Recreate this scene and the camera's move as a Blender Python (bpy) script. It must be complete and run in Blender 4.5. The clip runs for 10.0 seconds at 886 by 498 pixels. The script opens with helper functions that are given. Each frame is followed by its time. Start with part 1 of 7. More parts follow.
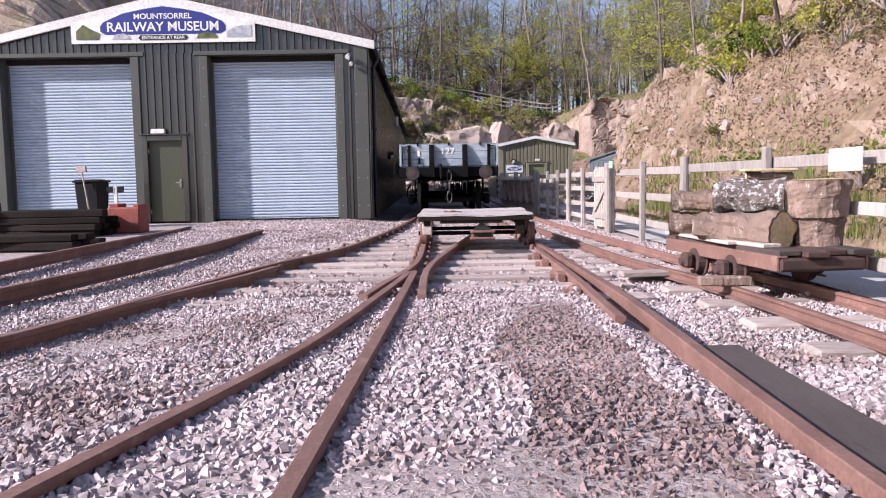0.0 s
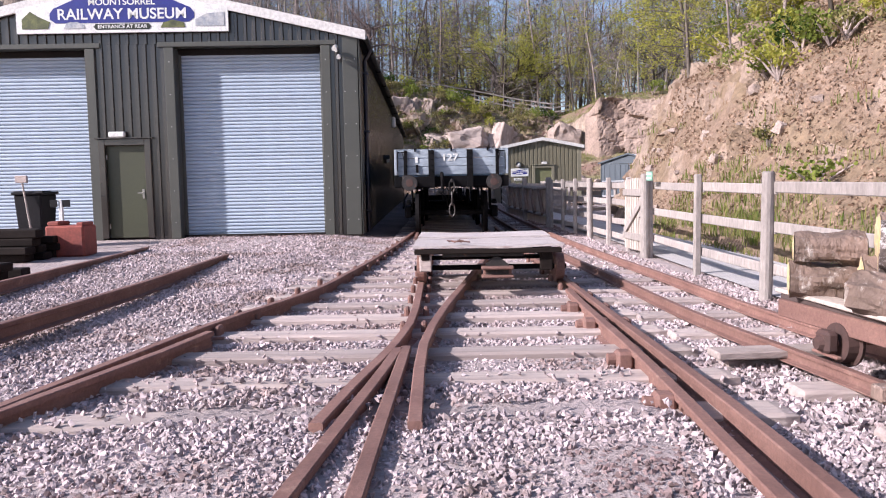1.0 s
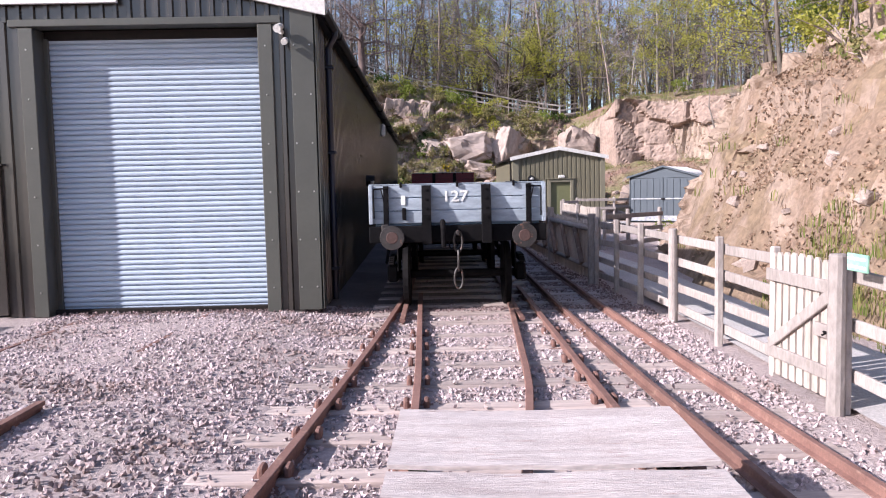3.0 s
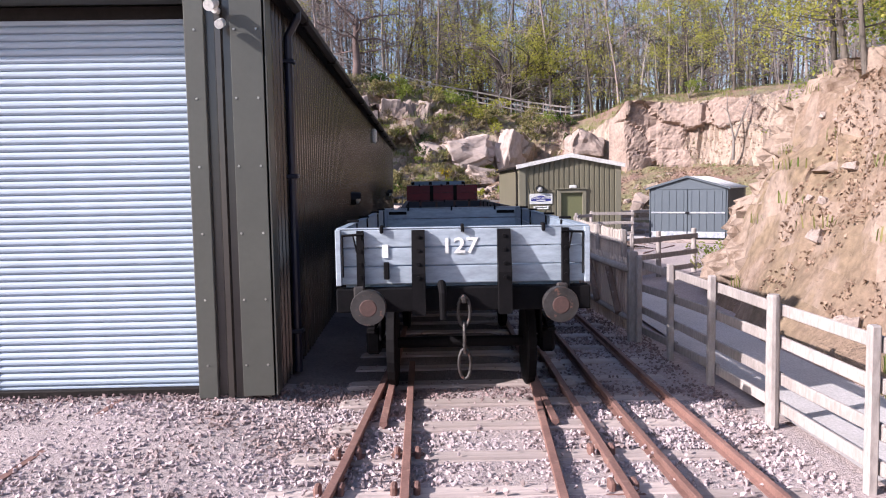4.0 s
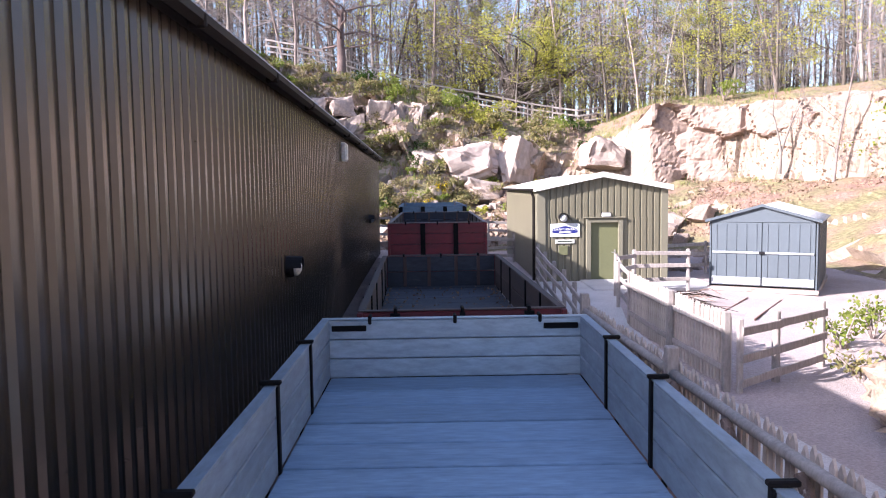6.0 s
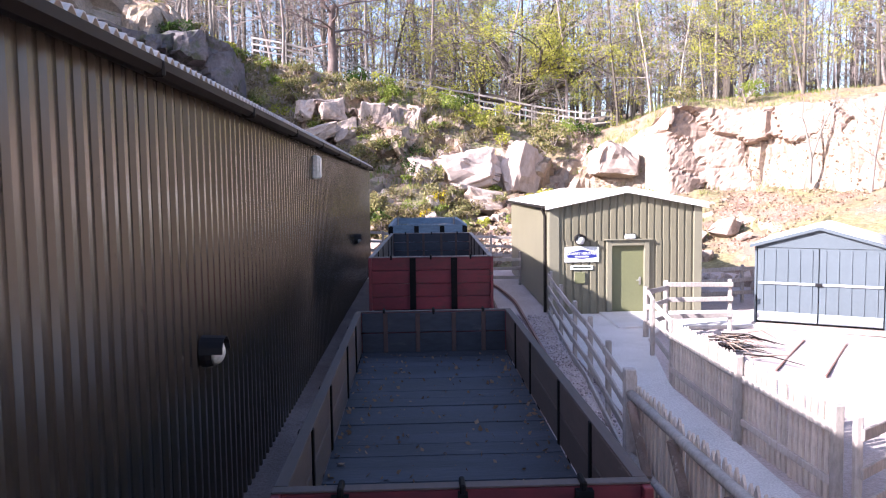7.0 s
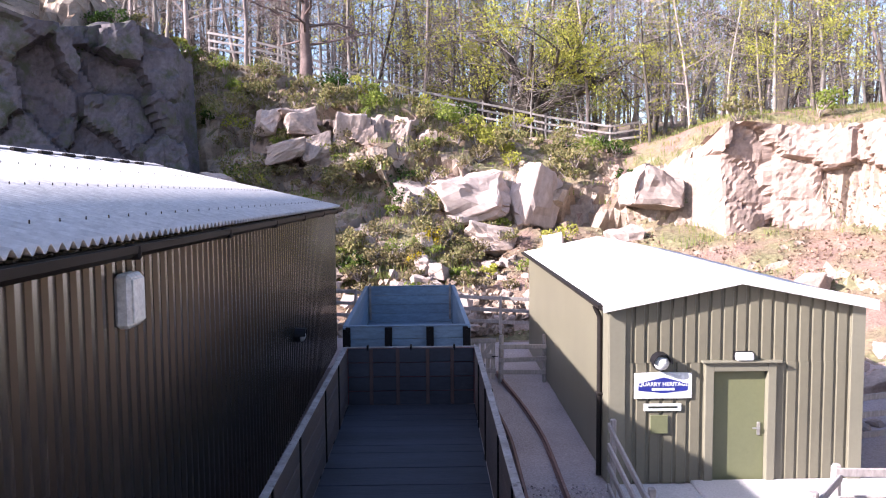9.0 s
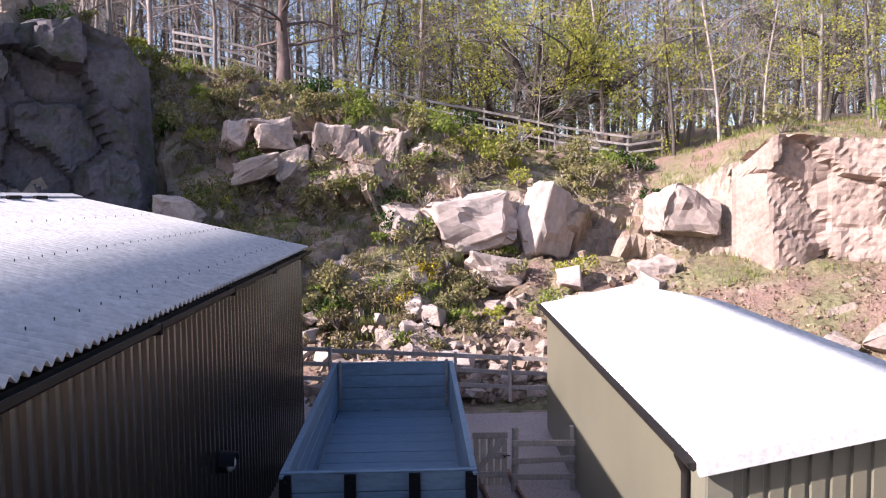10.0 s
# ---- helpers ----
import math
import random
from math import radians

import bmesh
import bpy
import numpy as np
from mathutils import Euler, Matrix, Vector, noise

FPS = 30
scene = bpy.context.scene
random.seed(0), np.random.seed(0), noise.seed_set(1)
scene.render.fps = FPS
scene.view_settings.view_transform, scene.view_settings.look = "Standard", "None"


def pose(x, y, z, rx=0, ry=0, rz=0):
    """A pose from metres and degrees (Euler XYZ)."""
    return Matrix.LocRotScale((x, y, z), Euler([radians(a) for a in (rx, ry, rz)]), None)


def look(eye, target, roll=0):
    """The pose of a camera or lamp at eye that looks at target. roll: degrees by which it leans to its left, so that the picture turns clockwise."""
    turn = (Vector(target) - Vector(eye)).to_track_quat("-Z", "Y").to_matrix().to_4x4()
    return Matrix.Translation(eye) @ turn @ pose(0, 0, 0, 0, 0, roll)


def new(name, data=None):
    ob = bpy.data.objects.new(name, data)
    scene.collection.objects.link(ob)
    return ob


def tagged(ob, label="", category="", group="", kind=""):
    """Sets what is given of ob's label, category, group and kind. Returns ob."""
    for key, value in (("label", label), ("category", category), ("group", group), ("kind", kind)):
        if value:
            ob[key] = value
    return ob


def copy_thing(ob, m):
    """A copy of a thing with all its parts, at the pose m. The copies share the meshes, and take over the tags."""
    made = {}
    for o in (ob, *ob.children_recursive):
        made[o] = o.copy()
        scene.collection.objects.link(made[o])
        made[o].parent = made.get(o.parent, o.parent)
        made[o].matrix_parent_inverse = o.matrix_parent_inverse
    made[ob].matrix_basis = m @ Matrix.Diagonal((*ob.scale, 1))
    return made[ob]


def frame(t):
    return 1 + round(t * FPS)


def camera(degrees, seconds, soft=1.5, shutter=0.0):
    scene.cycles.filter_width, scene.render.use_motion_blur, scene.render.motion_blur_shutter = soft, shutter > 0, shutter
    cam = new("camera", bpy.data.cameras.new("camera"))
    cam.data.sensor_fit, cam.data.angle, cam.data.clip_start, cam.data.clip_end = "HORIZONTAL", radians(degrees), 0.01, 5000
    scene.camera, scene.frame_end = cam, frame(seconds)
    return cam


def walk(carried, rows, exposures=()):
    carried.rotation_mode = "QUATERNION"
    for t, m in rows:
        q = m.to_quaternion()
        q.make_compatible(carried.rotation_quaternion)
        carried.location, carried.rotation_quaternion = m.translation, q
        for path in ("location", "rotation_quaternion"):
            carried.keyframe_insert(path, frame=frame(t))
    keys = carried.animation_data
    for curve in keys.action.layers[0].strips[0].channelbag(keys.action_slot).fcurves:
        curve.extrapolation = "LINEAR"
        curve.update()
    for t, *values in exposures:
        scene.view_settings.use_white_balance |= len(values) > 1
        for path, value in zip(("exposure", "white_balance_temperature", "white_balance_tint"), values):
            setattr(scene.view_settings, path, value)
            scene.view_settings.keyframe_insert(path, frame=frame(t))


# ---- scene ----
cam = camera(60.3, 10.0, soft=1.1)
PATH = [
    (0, (0.049, 0.02, 0.833), (0.053, 9.985, -0.001), -1.05),
    (0.5, (0.017, 1.16, 0.941), (0.022, 11.125, 0.104), -1.09),
    (1, (0.024, 2.46, 1.067), (0.029, 12.425, 0.232), -1.08),
    (1.5, (0.03, 3.814, 1.211), (0.037, 13.779, 0.383), -1.15),
    (2, (0.026, 5.103, 1.36), (0.038, 15.069, 0.533), -1.22),
    (2.5, (0.015, 6.541, 1.551), (0.031, 16.507, 0.729), -1.27),
    (4, (0.028, 11.158, 2.18), (0.066, 21.123, 1.35), -1.02),
    (4.5, (0.037, 12.653, 2.356), (0.091, 22.618, 1.525), -0.91),
    (5, (0.033, 14.314, 2.554), (0.107, 24.278, 1.717), -0.83),
    (5.5, (0.04, 15.981, 2.747), (0.126, 25.946, 1.918), -0.81),
    (7, (0.197, 20.879, 3.318), (0.291, 30.847, 2.524), -0.80),
    (7.5, (0.236, 22.39, 3.531), (0.337, 32.358, 2.741), -0.71),
    (8, (0.306, 24.224, 3.82), (0.409, 34.192, 3.035), -0.61),
    (8.5, (0.395, 26.472, 4.185), (0.505, 36.441, 3.408), -0.50),
    (9, (0.456, 28.726, 4.55), (0.569, 38.696, 3.787), -0.46),
    (9.5, (0.529, 30.817, 4.897), (0.644, 40.788, 4.147), -0.58),
    (10, (0.59, 33.209, 5.278), (0.725, 43.182, 4.553), -0.59),
]
walk(cam, [(t, look(eye, target, roll)) for t, eye, target, roll in PATH],
     exposures=[(0.0, 0.68, 6090, 20), (2.5, 0.84, 6090, 20), (4.5, 1.06, 6130, 20), (5.5, 1.50, 6110, 21), (7.0, 2.10, 6060, 21), (8.0, 2.08, 6050, 22), (9.5, 1.50, 6130, 22), (10.0, 1.28, 6190, 22)])

# ---- world and sun ----
SUN_EL, SUN_WAY = 28.5, (0.928, 0.371)      # height in degrees, and the way the light goes over the ground
world = bpy.data.worlds.new("sky")
scene.world = world
world.use_nodes = True
wn = world.node_tree
sky = wn.nodes.new("ShaderNodeTexSky")
sky.sky_type = "NISHITA"
sky.sun_disc = False
sky.sun_elevation = radians(SUN_EL)
sky.sun_rotation = math.atan2(-SUN_WAY[0], -SUN_WAY[1])
sky.air_density, sky.dust_density, sky.ozone_density = 1.0, 1.6, 1.2
bg = wn.nodes["Background"]
bg.inputs["Strength"].default_value = 0.112
wn.links.new(sky.outputs[0], bg.inputs["Color"])
sun_data = bpy.data.lights.new("sun", "SUN")
sun_data.energy, sun_data.angle, sun_data.color = 5.0, radians(0.55), (1.0, 0.94, 0.86)
sun = new("sun", sun_data)
ce, se = math.cos(radians(SUN_EL)), math.sin(radians(SUN_EL))
sun.matrix_world = look((-30 * SUN_WAY[0], -30 * SUN_WAY[1], 40), (-30 * SUN_WAY[0] + SUN_WAY[0] * ce, -30 * SUN_WAY[1] + SUN_WAY[1] * ce, 40 - se))


# ---- materials ----
def surface(name, a, b=None, rough=0.8, metal=0.0, big=1.2, fine=25.0, bump=0.25, stain=None, amount=0.45, rnd=0.0, stretch=(1, 1, 1), island=False, spec=0.5, depth=0.01, grain=(0.72, 1.18)):
    """A weathered surface: two tones at a large scale, grain at a small one, and patches of a stain."""
    m = bpy.data.materials.new(name)
    m.use_nodes = True
    n, l = m.node_tree.nodes, m.node_tree.links
    p = n["Principled BSDF"]
    b = b or tuple(c * 0.78 for c in a)
    tc = n.new("ShaderNodeTexCoord")
    mp = n.new("ShaderNodeMapping")
    mp.inputs["Scale"].default_value = stretch
    l.new(tc.outputs["Object"], mp.inputs["Vector"])

    def noise_tex(scale, detail, rough_):
        t = n.new("ShaderNodeTexNoise")
        t.inputs["Scale"].default_value, t.inputs["Detail"].default_value, t.inputs["Roughness"].default_value = scale, detail, rough_
        l.new(mp.outputs[0], t.inputs["Vector"])
        return t

    def ramp(src, lo, hi):
        r = n.new("ShaderNodeMapRange")
        r.inputs[1].default_value, r.inputs[2].default_value = lo, hi
        l.new(src, r.inputs[0])
        return r.outputs[0]

    def blend(kind, fac, c1, c2):
        x = n.new("ShaderNodeMix")
        x.data_type, x.blend_type = "RGBA", kind
        for sock, v in ((x.inputs[0], fac), (x.inputs[6], c1), (x.inputs[7], c2)):
            if isinstance(v, (int, float)):
                sock.default_value = v
            elif isinstance(v, tuple):
                sock.default_value = (*v, 1)
            else:
                l.new(v, sock)
        return x.outputs[2]

    t1, t2 = noise_tex(big, 5, 0.6), noise_tex(fine, 6, 0.65)
    col = blend("MIX", ramp(t1.outputs["Fac"], 0.35, 0.65), a, b)
    dark = n.new("ShaderNodeMapRange")
    dark.inputs[1].default_value, dark.inputs[2].default_value, dark.inputs[3].default_value, dark.inputs[4].default_value = 0.3, 0.7, *grain
    l.new(t2.outputs["Fac"], dark.inputs[0])
    grey = n.new("ShaderNodeCombineColor")
    for i in range(3):
        l.new(dark.outputs[0], grey.inputs[i])
    col = blend("MULTIPLY", 1.0, col, grey.outputs[0])
    if stain:
        t3 = noise_tex(big * 2.7, 8, 0.7)
        col = blend("MIX", ramp(t3.outputs["Fac"], 1 - amount, 1.12 - amount), col, stain)
    if rnd or island:
        if island:
            src = n.new("ShaderNodeNewGeometry").outputs["Random Per Island"]
        else:
            src = n.new("ShaderNodeObjectInfo").outputs["Random"]
        rr = n.new("ShaderNodeMapRange")
        rr.inputs[3].default_value, rr.inputs[4].default_value = 1 - rnd, 1 + rnd
        l.new(src, rr.inputs[0])
        g2 = n.new("ShaderNodeCombineColor")
        for i in range(3):
            l.new(rr.outputs[0], g2.inputs[i])
        col = blend("MULTIPLY", 1.0, col, g2.outputs[0])
    l.new(col, p.inputs["Base Color"])
    rg = n.new("ShaderNodeMapRange")
    rg.inputs[3].default_value, rg.inputs[4].default_value = max(0.05, rough - (0.12 if bump else 0.015)), min(1, rough + (0.12 if bump else 0.015))
    l.new(t2.outputs["Fac"], rg.inputs[0])
    l.new(rg.outputs[0], p.inputs["Roughness"])
    p.inputs["Metallic"].default_value = metal
    p.inputs["Specular IOR Level"].default_value = spec
    if bump:
        bp = n.new("ShaderNodeBump")
        bp.inputs["Strength"].default_value, bp.inputs["Distance"].default_value = bump, depth
        l.new(t2.outputs["Fac"], bp.inputs["Height"])
        l.new(bp.outputs[0], p.inputs["Normal"])
    return m


def leaf_material(name, a, b, through_light=0.35):
    """Thin leaves: each one its own tone between a and b, letting some light through."""
    m = bpy.data.materials.new(name)
    m.use_nodes = True
    n, l = m.node_tree.nodes, m.node_tree.links
    n.remove(n["Principled BSDF"])
    g = n.new("ShaderNodeNewGeometry")
    cr = n.new("ShaderNodeValToRGB")
    cr.color_ramp.elements[0].color, cr.color_ramp.elements[1].color = (*a, 1), (*b, 1)
    l.new(g.outputs["Random Per Island"], cr.inputs[0])
    d, t, x = n.new("ShaderNodeBsdfDiffuse"), n.new("ShaderNodeBsdfTranslucent"), n.new("ShaderNodeMixShader")
    x.inputs[0].default_value = through_light
    for s in (d, t):
        l.new(cr.outputs[0], s.inputs[0])
    l.new(d.outputs[0], x.inputs[1])
    l.new(t.outputs[0], x.inputs[2])
    l.new(x.outputs[0], n["Material Output"].inputs["Surface"])
    return m


def terrain_material(name, rock_a, rock_b, soil, grass, share=0.5):
    """Rock where the slope is steep; soil, dry leaves and grass in patches where it is gentler."""
    m = surface(name, rock_a, rock_b, rough=0.9, big=0.45, fine=5.0, bump=0.9, stain=tuple(c * 0.55 for c in rock_b), amount=0.4, depth=0.12, spec=0.2)
    n, l = m.node_tree.nodes, m.node_tree.links
    p = n["Principled BSDF"]
    rock = p.inputs["Base Color"].links[0].from_socket
    geo, sep = n.new("ShaderNodeNewGeometry"), n.new("ShaderNodeSeparateXYZ")
    l.new(geo.outputs["Normal"], sep.inputs[0])
    tc = n.new("ShaderNodeTexCoord")

    def noise_tex(scale, detail=6):
        t = n.new("ShaderNodeTexNoise")
        t.inputs["Scale"].default_value, t.inputs["Detail"].default_value = scale, detail
        l.new(tc.outputs["Object"], t.inputs["Vector"])
        return t.outputs["Fac"]

    def mix(fac, c1, c2):
        x = n.new("ShaderNodeMix")
        x.data_type = "RGBA"
        l.new(fac, x.inputs[0])
        for s, v in ((x.inputs[6], c1), (x.inputs[7], c2)):
            if isinstance(v, tuple):
                s.default_value = (*v, 1)
            else:
                l.new(v, s)
        return x.outputs[2]

    def rng(src, lo, hi):
        r = n.new("ShaderNodeMapRange")
        r.inputs[1].default_value, r.inputs[2].default_value = lo, hi
        l.new(src, r.inputs[0])
        return r.outputs[0]

    litter = mix(rng(noise_tex(14.0, 8), 0.4, 0.62), soil, tuple(c * 1.4 for c in soil))
    green = mix(rng(noise_tex(0.55), 0.5 - 0.12, 0.5 + 0.1), litter, mix(rng(noise_tex(6.0), 0.35, 0.65), grass, tuple(c * 1.8 for c in grass)))
    add = n.new("ShaderNodeMath")
    add.operation = "MULTIPLY_ADD"
    l.new(noise_tex(1.3), add.inputs[0])
    add.inputs[1].default_value = 0.9
    l.new(sep.outputs["Z"], add.inputs[2])
    l.new(mix(rng(add.outputs[0], 1.5 - share, 1.62 - share), rock, green), p.inputs["Base Color"])
    return m


M_BALLAST = surface("ballast_stone", (0.49, 0.405, 0.412), (0.37, 0.305, 0.315), rough=0.85, big=0.28, fine=60, bump=0.3, stain=(0.27, 0.20, 0.188), amount=0.50, rnd=0.45, island=True, spec=0.3)
M_BROWNBALLAST = surface("oily_brown_ballast", (0.27, 0.19, 0.187), (0.19, 0.135, 0.133), rough=0.8, big=0.5, fine=60, bump=0.3, stain=(0.16, 0.115, 0.10), amount=0.45, rnd=0.4, island=True, spec=0.35)
M_GROUND = surface("gravel_ground", (0.46, 0.38, 0.375), (0.37, 0.31, 0.30), rough=0.95, big=0.6, fine=26, bump=1.0, stain=(0.24, 0.20, 0.19), amount=0.36, depth=0.03, spec=0.2)
M_PATH = surface("concrete_path", (0.53, 0.50, 0.50), (0.45, 0.425, 0.42), rough=0.9, big=0.9, fine=40, bump=0.3, spec=0.2)
M_RUST = surface("rusty_rail", (0.225, 0.122, 0.10), (0.165, 0.085, 0.07), rough=0.75, big=2.5, fine=45, bump=0.35, stain=(0.30, 0.19, 0.15), amount=0.42, rnd=0.12)
M_SLEEPER = surface("old_sleeper", (0.47, 0.39, 0.36), (0.37, 0.30, 0.28), rough=0.9, big=2, fine=22, bump=0.7, stain=(0.14, 0.10, 0.085), amount=0.4, rnd=0.2, stretch=(0.25, 1, 1), depth=0.02)
M_FENCE = surface("weathered_fence_wood", (0.38, 0.335, 0.315), (0.30, 0.262, 0.248), rough=0.85, big=1.6, fine=24, bump=0.5, stain=(0.24, 0.19, 0.16), amount=0.36, rnd=0.16, stretch=(1, 1, 0.35))
M_PICKET = surface("pale_picket_wood", (0.52, 0.45, 0.40), (0.41, 0.345, 0.31), rough=0.85, big=2, fine=26, bump=0.5, stain=(0.27, 0.21, 0.17), amount=0.33, rnd=0.15, stretch=(1, 1, 0.2))
M_PLY = surface("weathered_plywood", (0.58, 0.525, 0.515), (0.45, 0.385, 0.375), rough=0.8, big=4.5, fine=40, bump=0.7, stain=(0.36, 0.27, 0.25), amount=0.44, stretch=(0.3, 2.2, 1), spec=0.25, rnd=0.08)
M_DARKBOARD = surface("dark_grey_board", (0.088, 0.068, 0.065), (0.065, 0.05, 0.048), rough=0.8, big=2, fine=30, bump=0.3, stretch=(1, 0.3, 1))
M_DARKGRAVEL = surface("dark_gravel", (0.22, 0.18, 0.175), (0.15, 0.12, 0.118), rough=0.95, big=0.8, fine=26, bump=1.0, stain=(0.07, 0.055, 0.052), amount=0.4, depth=0.03, spec=0.1)
M_DARKWOOD = surface("dark_wood", (0.024, 0.018, 0.016), (0.014, 0.010, 0.009), rough=0.8, big=2, fine=30, bump=0.5, spec=0.12, stretch=(0.3, 1, 1))
M_CLAD = surface("dark_green_cladding", (0.041, 0.035, 0.030), (0.035, 0.030, 0.026), rough=0.25, big=0.5, fine=12, bump=0.0, spec=1.0, grain=(0.94, 1.05))
M_TRIM = surface("grey_green_flashing", (0.078, 0.079, 0.069), (0.066, 0.067, 0.059), rough=0.40, big=1, fine=20, bump=0.0, rnd=0.06, grain=(0.94, 1.05))
M_DOOR = surface("green_steel_door", (0.058, 0.062, 0.036), (0.05, 0.053, 0.032), rough=0.45, big=1, fine=20, bump=0.0, grain=(0.94, 1.05))
M_SHUTTER = surface("galvanised_shutter", (0.40, 0.47, 0.56), (0.35, 0.42, 0.51), rough=0.55, metal=0.0, big=0.8, fine=14, bump=0.0, rnd=0.05, grain=(0.93, 1.06))
M_WHITETRIM = surface("white_verge", (0.72, 0.70, 0.68), (0.6, 0.58, 0.56), rough=0.6, big=1, fine=15, bump=0.1, stain=(0.4, 0.37, 0.33), amount=0.3)
M_ROOF = surface("fibre_cement_roof", (0.55, 0.52, 0.515), (0.50, 0.475, 0.47), rough=0.9, big=0.4, fine=9, bump=0.2, stain=(0.43, 0.41, 0.38), amount=0.28, spec=0.2)
M_PALEROOF = surface("pale_coated_roof", (0.76, 0.73, 0.72), (0.70, 0.675, 0.665), rough=0.85, big=0.4, fine=9, bump=0.1, stain=(0.60, 0.58, 0.53), amount=0.26, spec=0.2)
M_GUTTER = surface("black_gutter", (0.016, 0.013, 0.012), (0.022, 0.018, 0.017), rough=0.6, big=2, fine=20, bump=0.05, spec=0.15)
M_PIPE = surface("blue_black_pipe", (0.012, 0.015, 0.035), rough=0.35, bump=0.03)
M_BLACK = surface("black_ironwork", (0.005, 0.005, 0.006), (0.009, 0.008, 0.009), rough=0.7, big=4, fine=30, bump=0.1, spec=0.08)
M_IRON = surface("worn_buffer_iron", (0.055, 0.05, 0.05), (0.03, 0.027, 0.026), rough=0.5, metal=0.4, big=5, fine=30, bump=0.2, stain=(0.22, 0.11, 0.08), amount=0.42)
M_BRIGHT = surface("bare_metal", (0.55, 0.53, 0.5), rough=0.35, metal=0.8, big=4, fine=40, bump=0.1)
M_GREY = surface("wagon_grey_paint", (0.345, 0.40, 0.46), (0.30, 0.35, 0.41), rough=0.55, big=1.2, fine=18, bump=0.2, stain=(0.22, 0.25, 0.28), amount=0.32, rnd=0.06, stretch=(0.3, 1, 1))
M_GREYFLOOR = surface("wagon_floor_paint", (0.215, 0.30, 0.41), (0.17, 0.245, 0.345), rough=0.6, big=1.2, fine=18, bump=0.3, stain=(0.27, 0.34, 0.42), amount=0.36, rnd=0.14, stretch=(0.3, 1.4, 1))
# wagon grey darkened: the shade on the side planks is put into the colour
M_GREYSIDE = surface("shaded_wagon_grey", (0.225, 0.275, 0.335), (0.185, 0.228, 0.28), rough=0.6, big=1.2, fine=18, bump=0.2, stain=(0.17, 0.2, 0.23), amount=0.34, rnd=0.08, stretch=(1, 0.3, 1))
M_STRAP = surface("rusty_strap", (0.075, 0.038, 0.033), (0.05, 0.028, 0.025), rough=0.8, big=4, fine=30, bump=0.3)
M_BLUE = surface("blue_grey_wagon_paint", (0.15, 0.22, 0.30), (0.12, 0.18, 0.25), rough=0.55, big=1.2, fine=18, bump=0.2, stain=(0.1, 0.13, 0.17), amount=0.34, rnd=0.06, stretch=(0.3, 1, 1))
M_RED = surface("faded_red_paint", (0.155, 0.013, 0.023), (0.095, 0.010, 0.016), rough=0.6, big=2, fine=18, bump=0.3, stain=(0.055, 0.02, 0.02), amount=0.42, rnd=0.1, stretch=(0.4, 1, 1))
# dark bare planks; the shade inside the wagons is put into the colour too
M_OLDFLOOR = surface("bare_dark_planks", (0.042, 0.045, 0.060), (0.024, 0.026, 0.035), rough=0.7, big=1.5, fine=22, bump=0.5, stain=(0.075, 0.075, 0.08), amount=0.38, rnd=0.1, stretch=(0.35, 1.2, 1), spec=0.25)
M_OLDSIDE = surface("dark_brown_side", (0.075, 0.05, 0.046), (0.05, 0.04, 0.04), rough=0.8, big=1.5, fine=18, bump=0.4, stain=(0.2, 0.17, 0.16), amount=0.36, rnd=0.15, stretch=(1, 0.3, 1))
M_RIM = surface("worn_capping", (0.30, 0.27, 0.26), (0.17, 0.14, 0.13), rough=0.8, big=4, fine=30, bump=0.4, stain=(0.08, 0.06, 0.055), amount=0.45)
M_WHITE = surface("white_paint", (0.80, 0.80, 0.78), rough=0.6, big=4, fine=30, bump=0.05)
M_SIGNBLUE = surface("sign_blue", (0.022, 0.03, 0.22), (0.018, 0.024, 0.18), rough=0.4, bump=0.0)
M_SIGNGREEN = surface("sign_green", (0.30, 0.58, 0.43), rough=0.4, bump=0.0)
M_SIGNDARK = surface("sign_dark", (0.02, 0.025, 0.015), rough=0.4, bump=0.0)
M_SIGNOLIVE = surface("sign_olive", (0.14, 0.15, 0.05), (0.05, 0.06, 0.03), rough=0.4, big=6, bump=0.0)
M_SIGNGREY = surface("sign_picture_grey", (0.25, 0.28, 0.34), (0.5, 0.5, 0.5), rough=0.4, big=8, bump=0.0)
M_BLUEGREY = surface("blue_grey_shed_steel", (0.088, 0.108, 0.13), (0.078, 0.096, 0.115), rough=0.45, big=1, fine=16, bump=0.0, grain=(0.93, 1.06))
M_HUT = surface("olive_cladding", (0.165, 0.15, 0.105), (0.145, 0.132, 0.094), rough=0.4, big=0.6, fine=14, bump=0.0, grain=(0.94, 1.05))
M_HUTTRIM = surface("olive_flashing", (0.20, 0.185, 0.135), (0.175, 0.162, 0.12), rough=0.42, big=1, fine=16, bump=0.0, grain=(0.94, 1.05))
M_HUTDOOR = surface("olive_door", (0.15, 0.155, 0.08), (0.135, 0.14, 0.074), rough=0.42, big=1, fine=20, bump=0.0, grain=(0.94, 1.05))
M_BARK = surface("tree_bark", (0.15, 0.128, 0.11), (0.085, 0.072, 0.062), rough=0.95, big=1.2, fine=12, bump=0.8, rnd=0.4, stretch=(1, 1, 0.3), depth=0.05, spec=0.1)
M_REDTWIG = surface("reddish_twigs", (0.21, 0.155, 0.145), (0.13, 0.095, 0.088), rough=0.95, bump=0, spec=0.1)
M_DARKBARK = surface("dark_oak_bark", (0.12, 0.10, 0.085), (0.07, 0.058, 0.05), rough=0.95, big=1.2, fine=12, bump=0.8, stretch=(1, 1, 0.3), depth=0.05, spec=0.1)
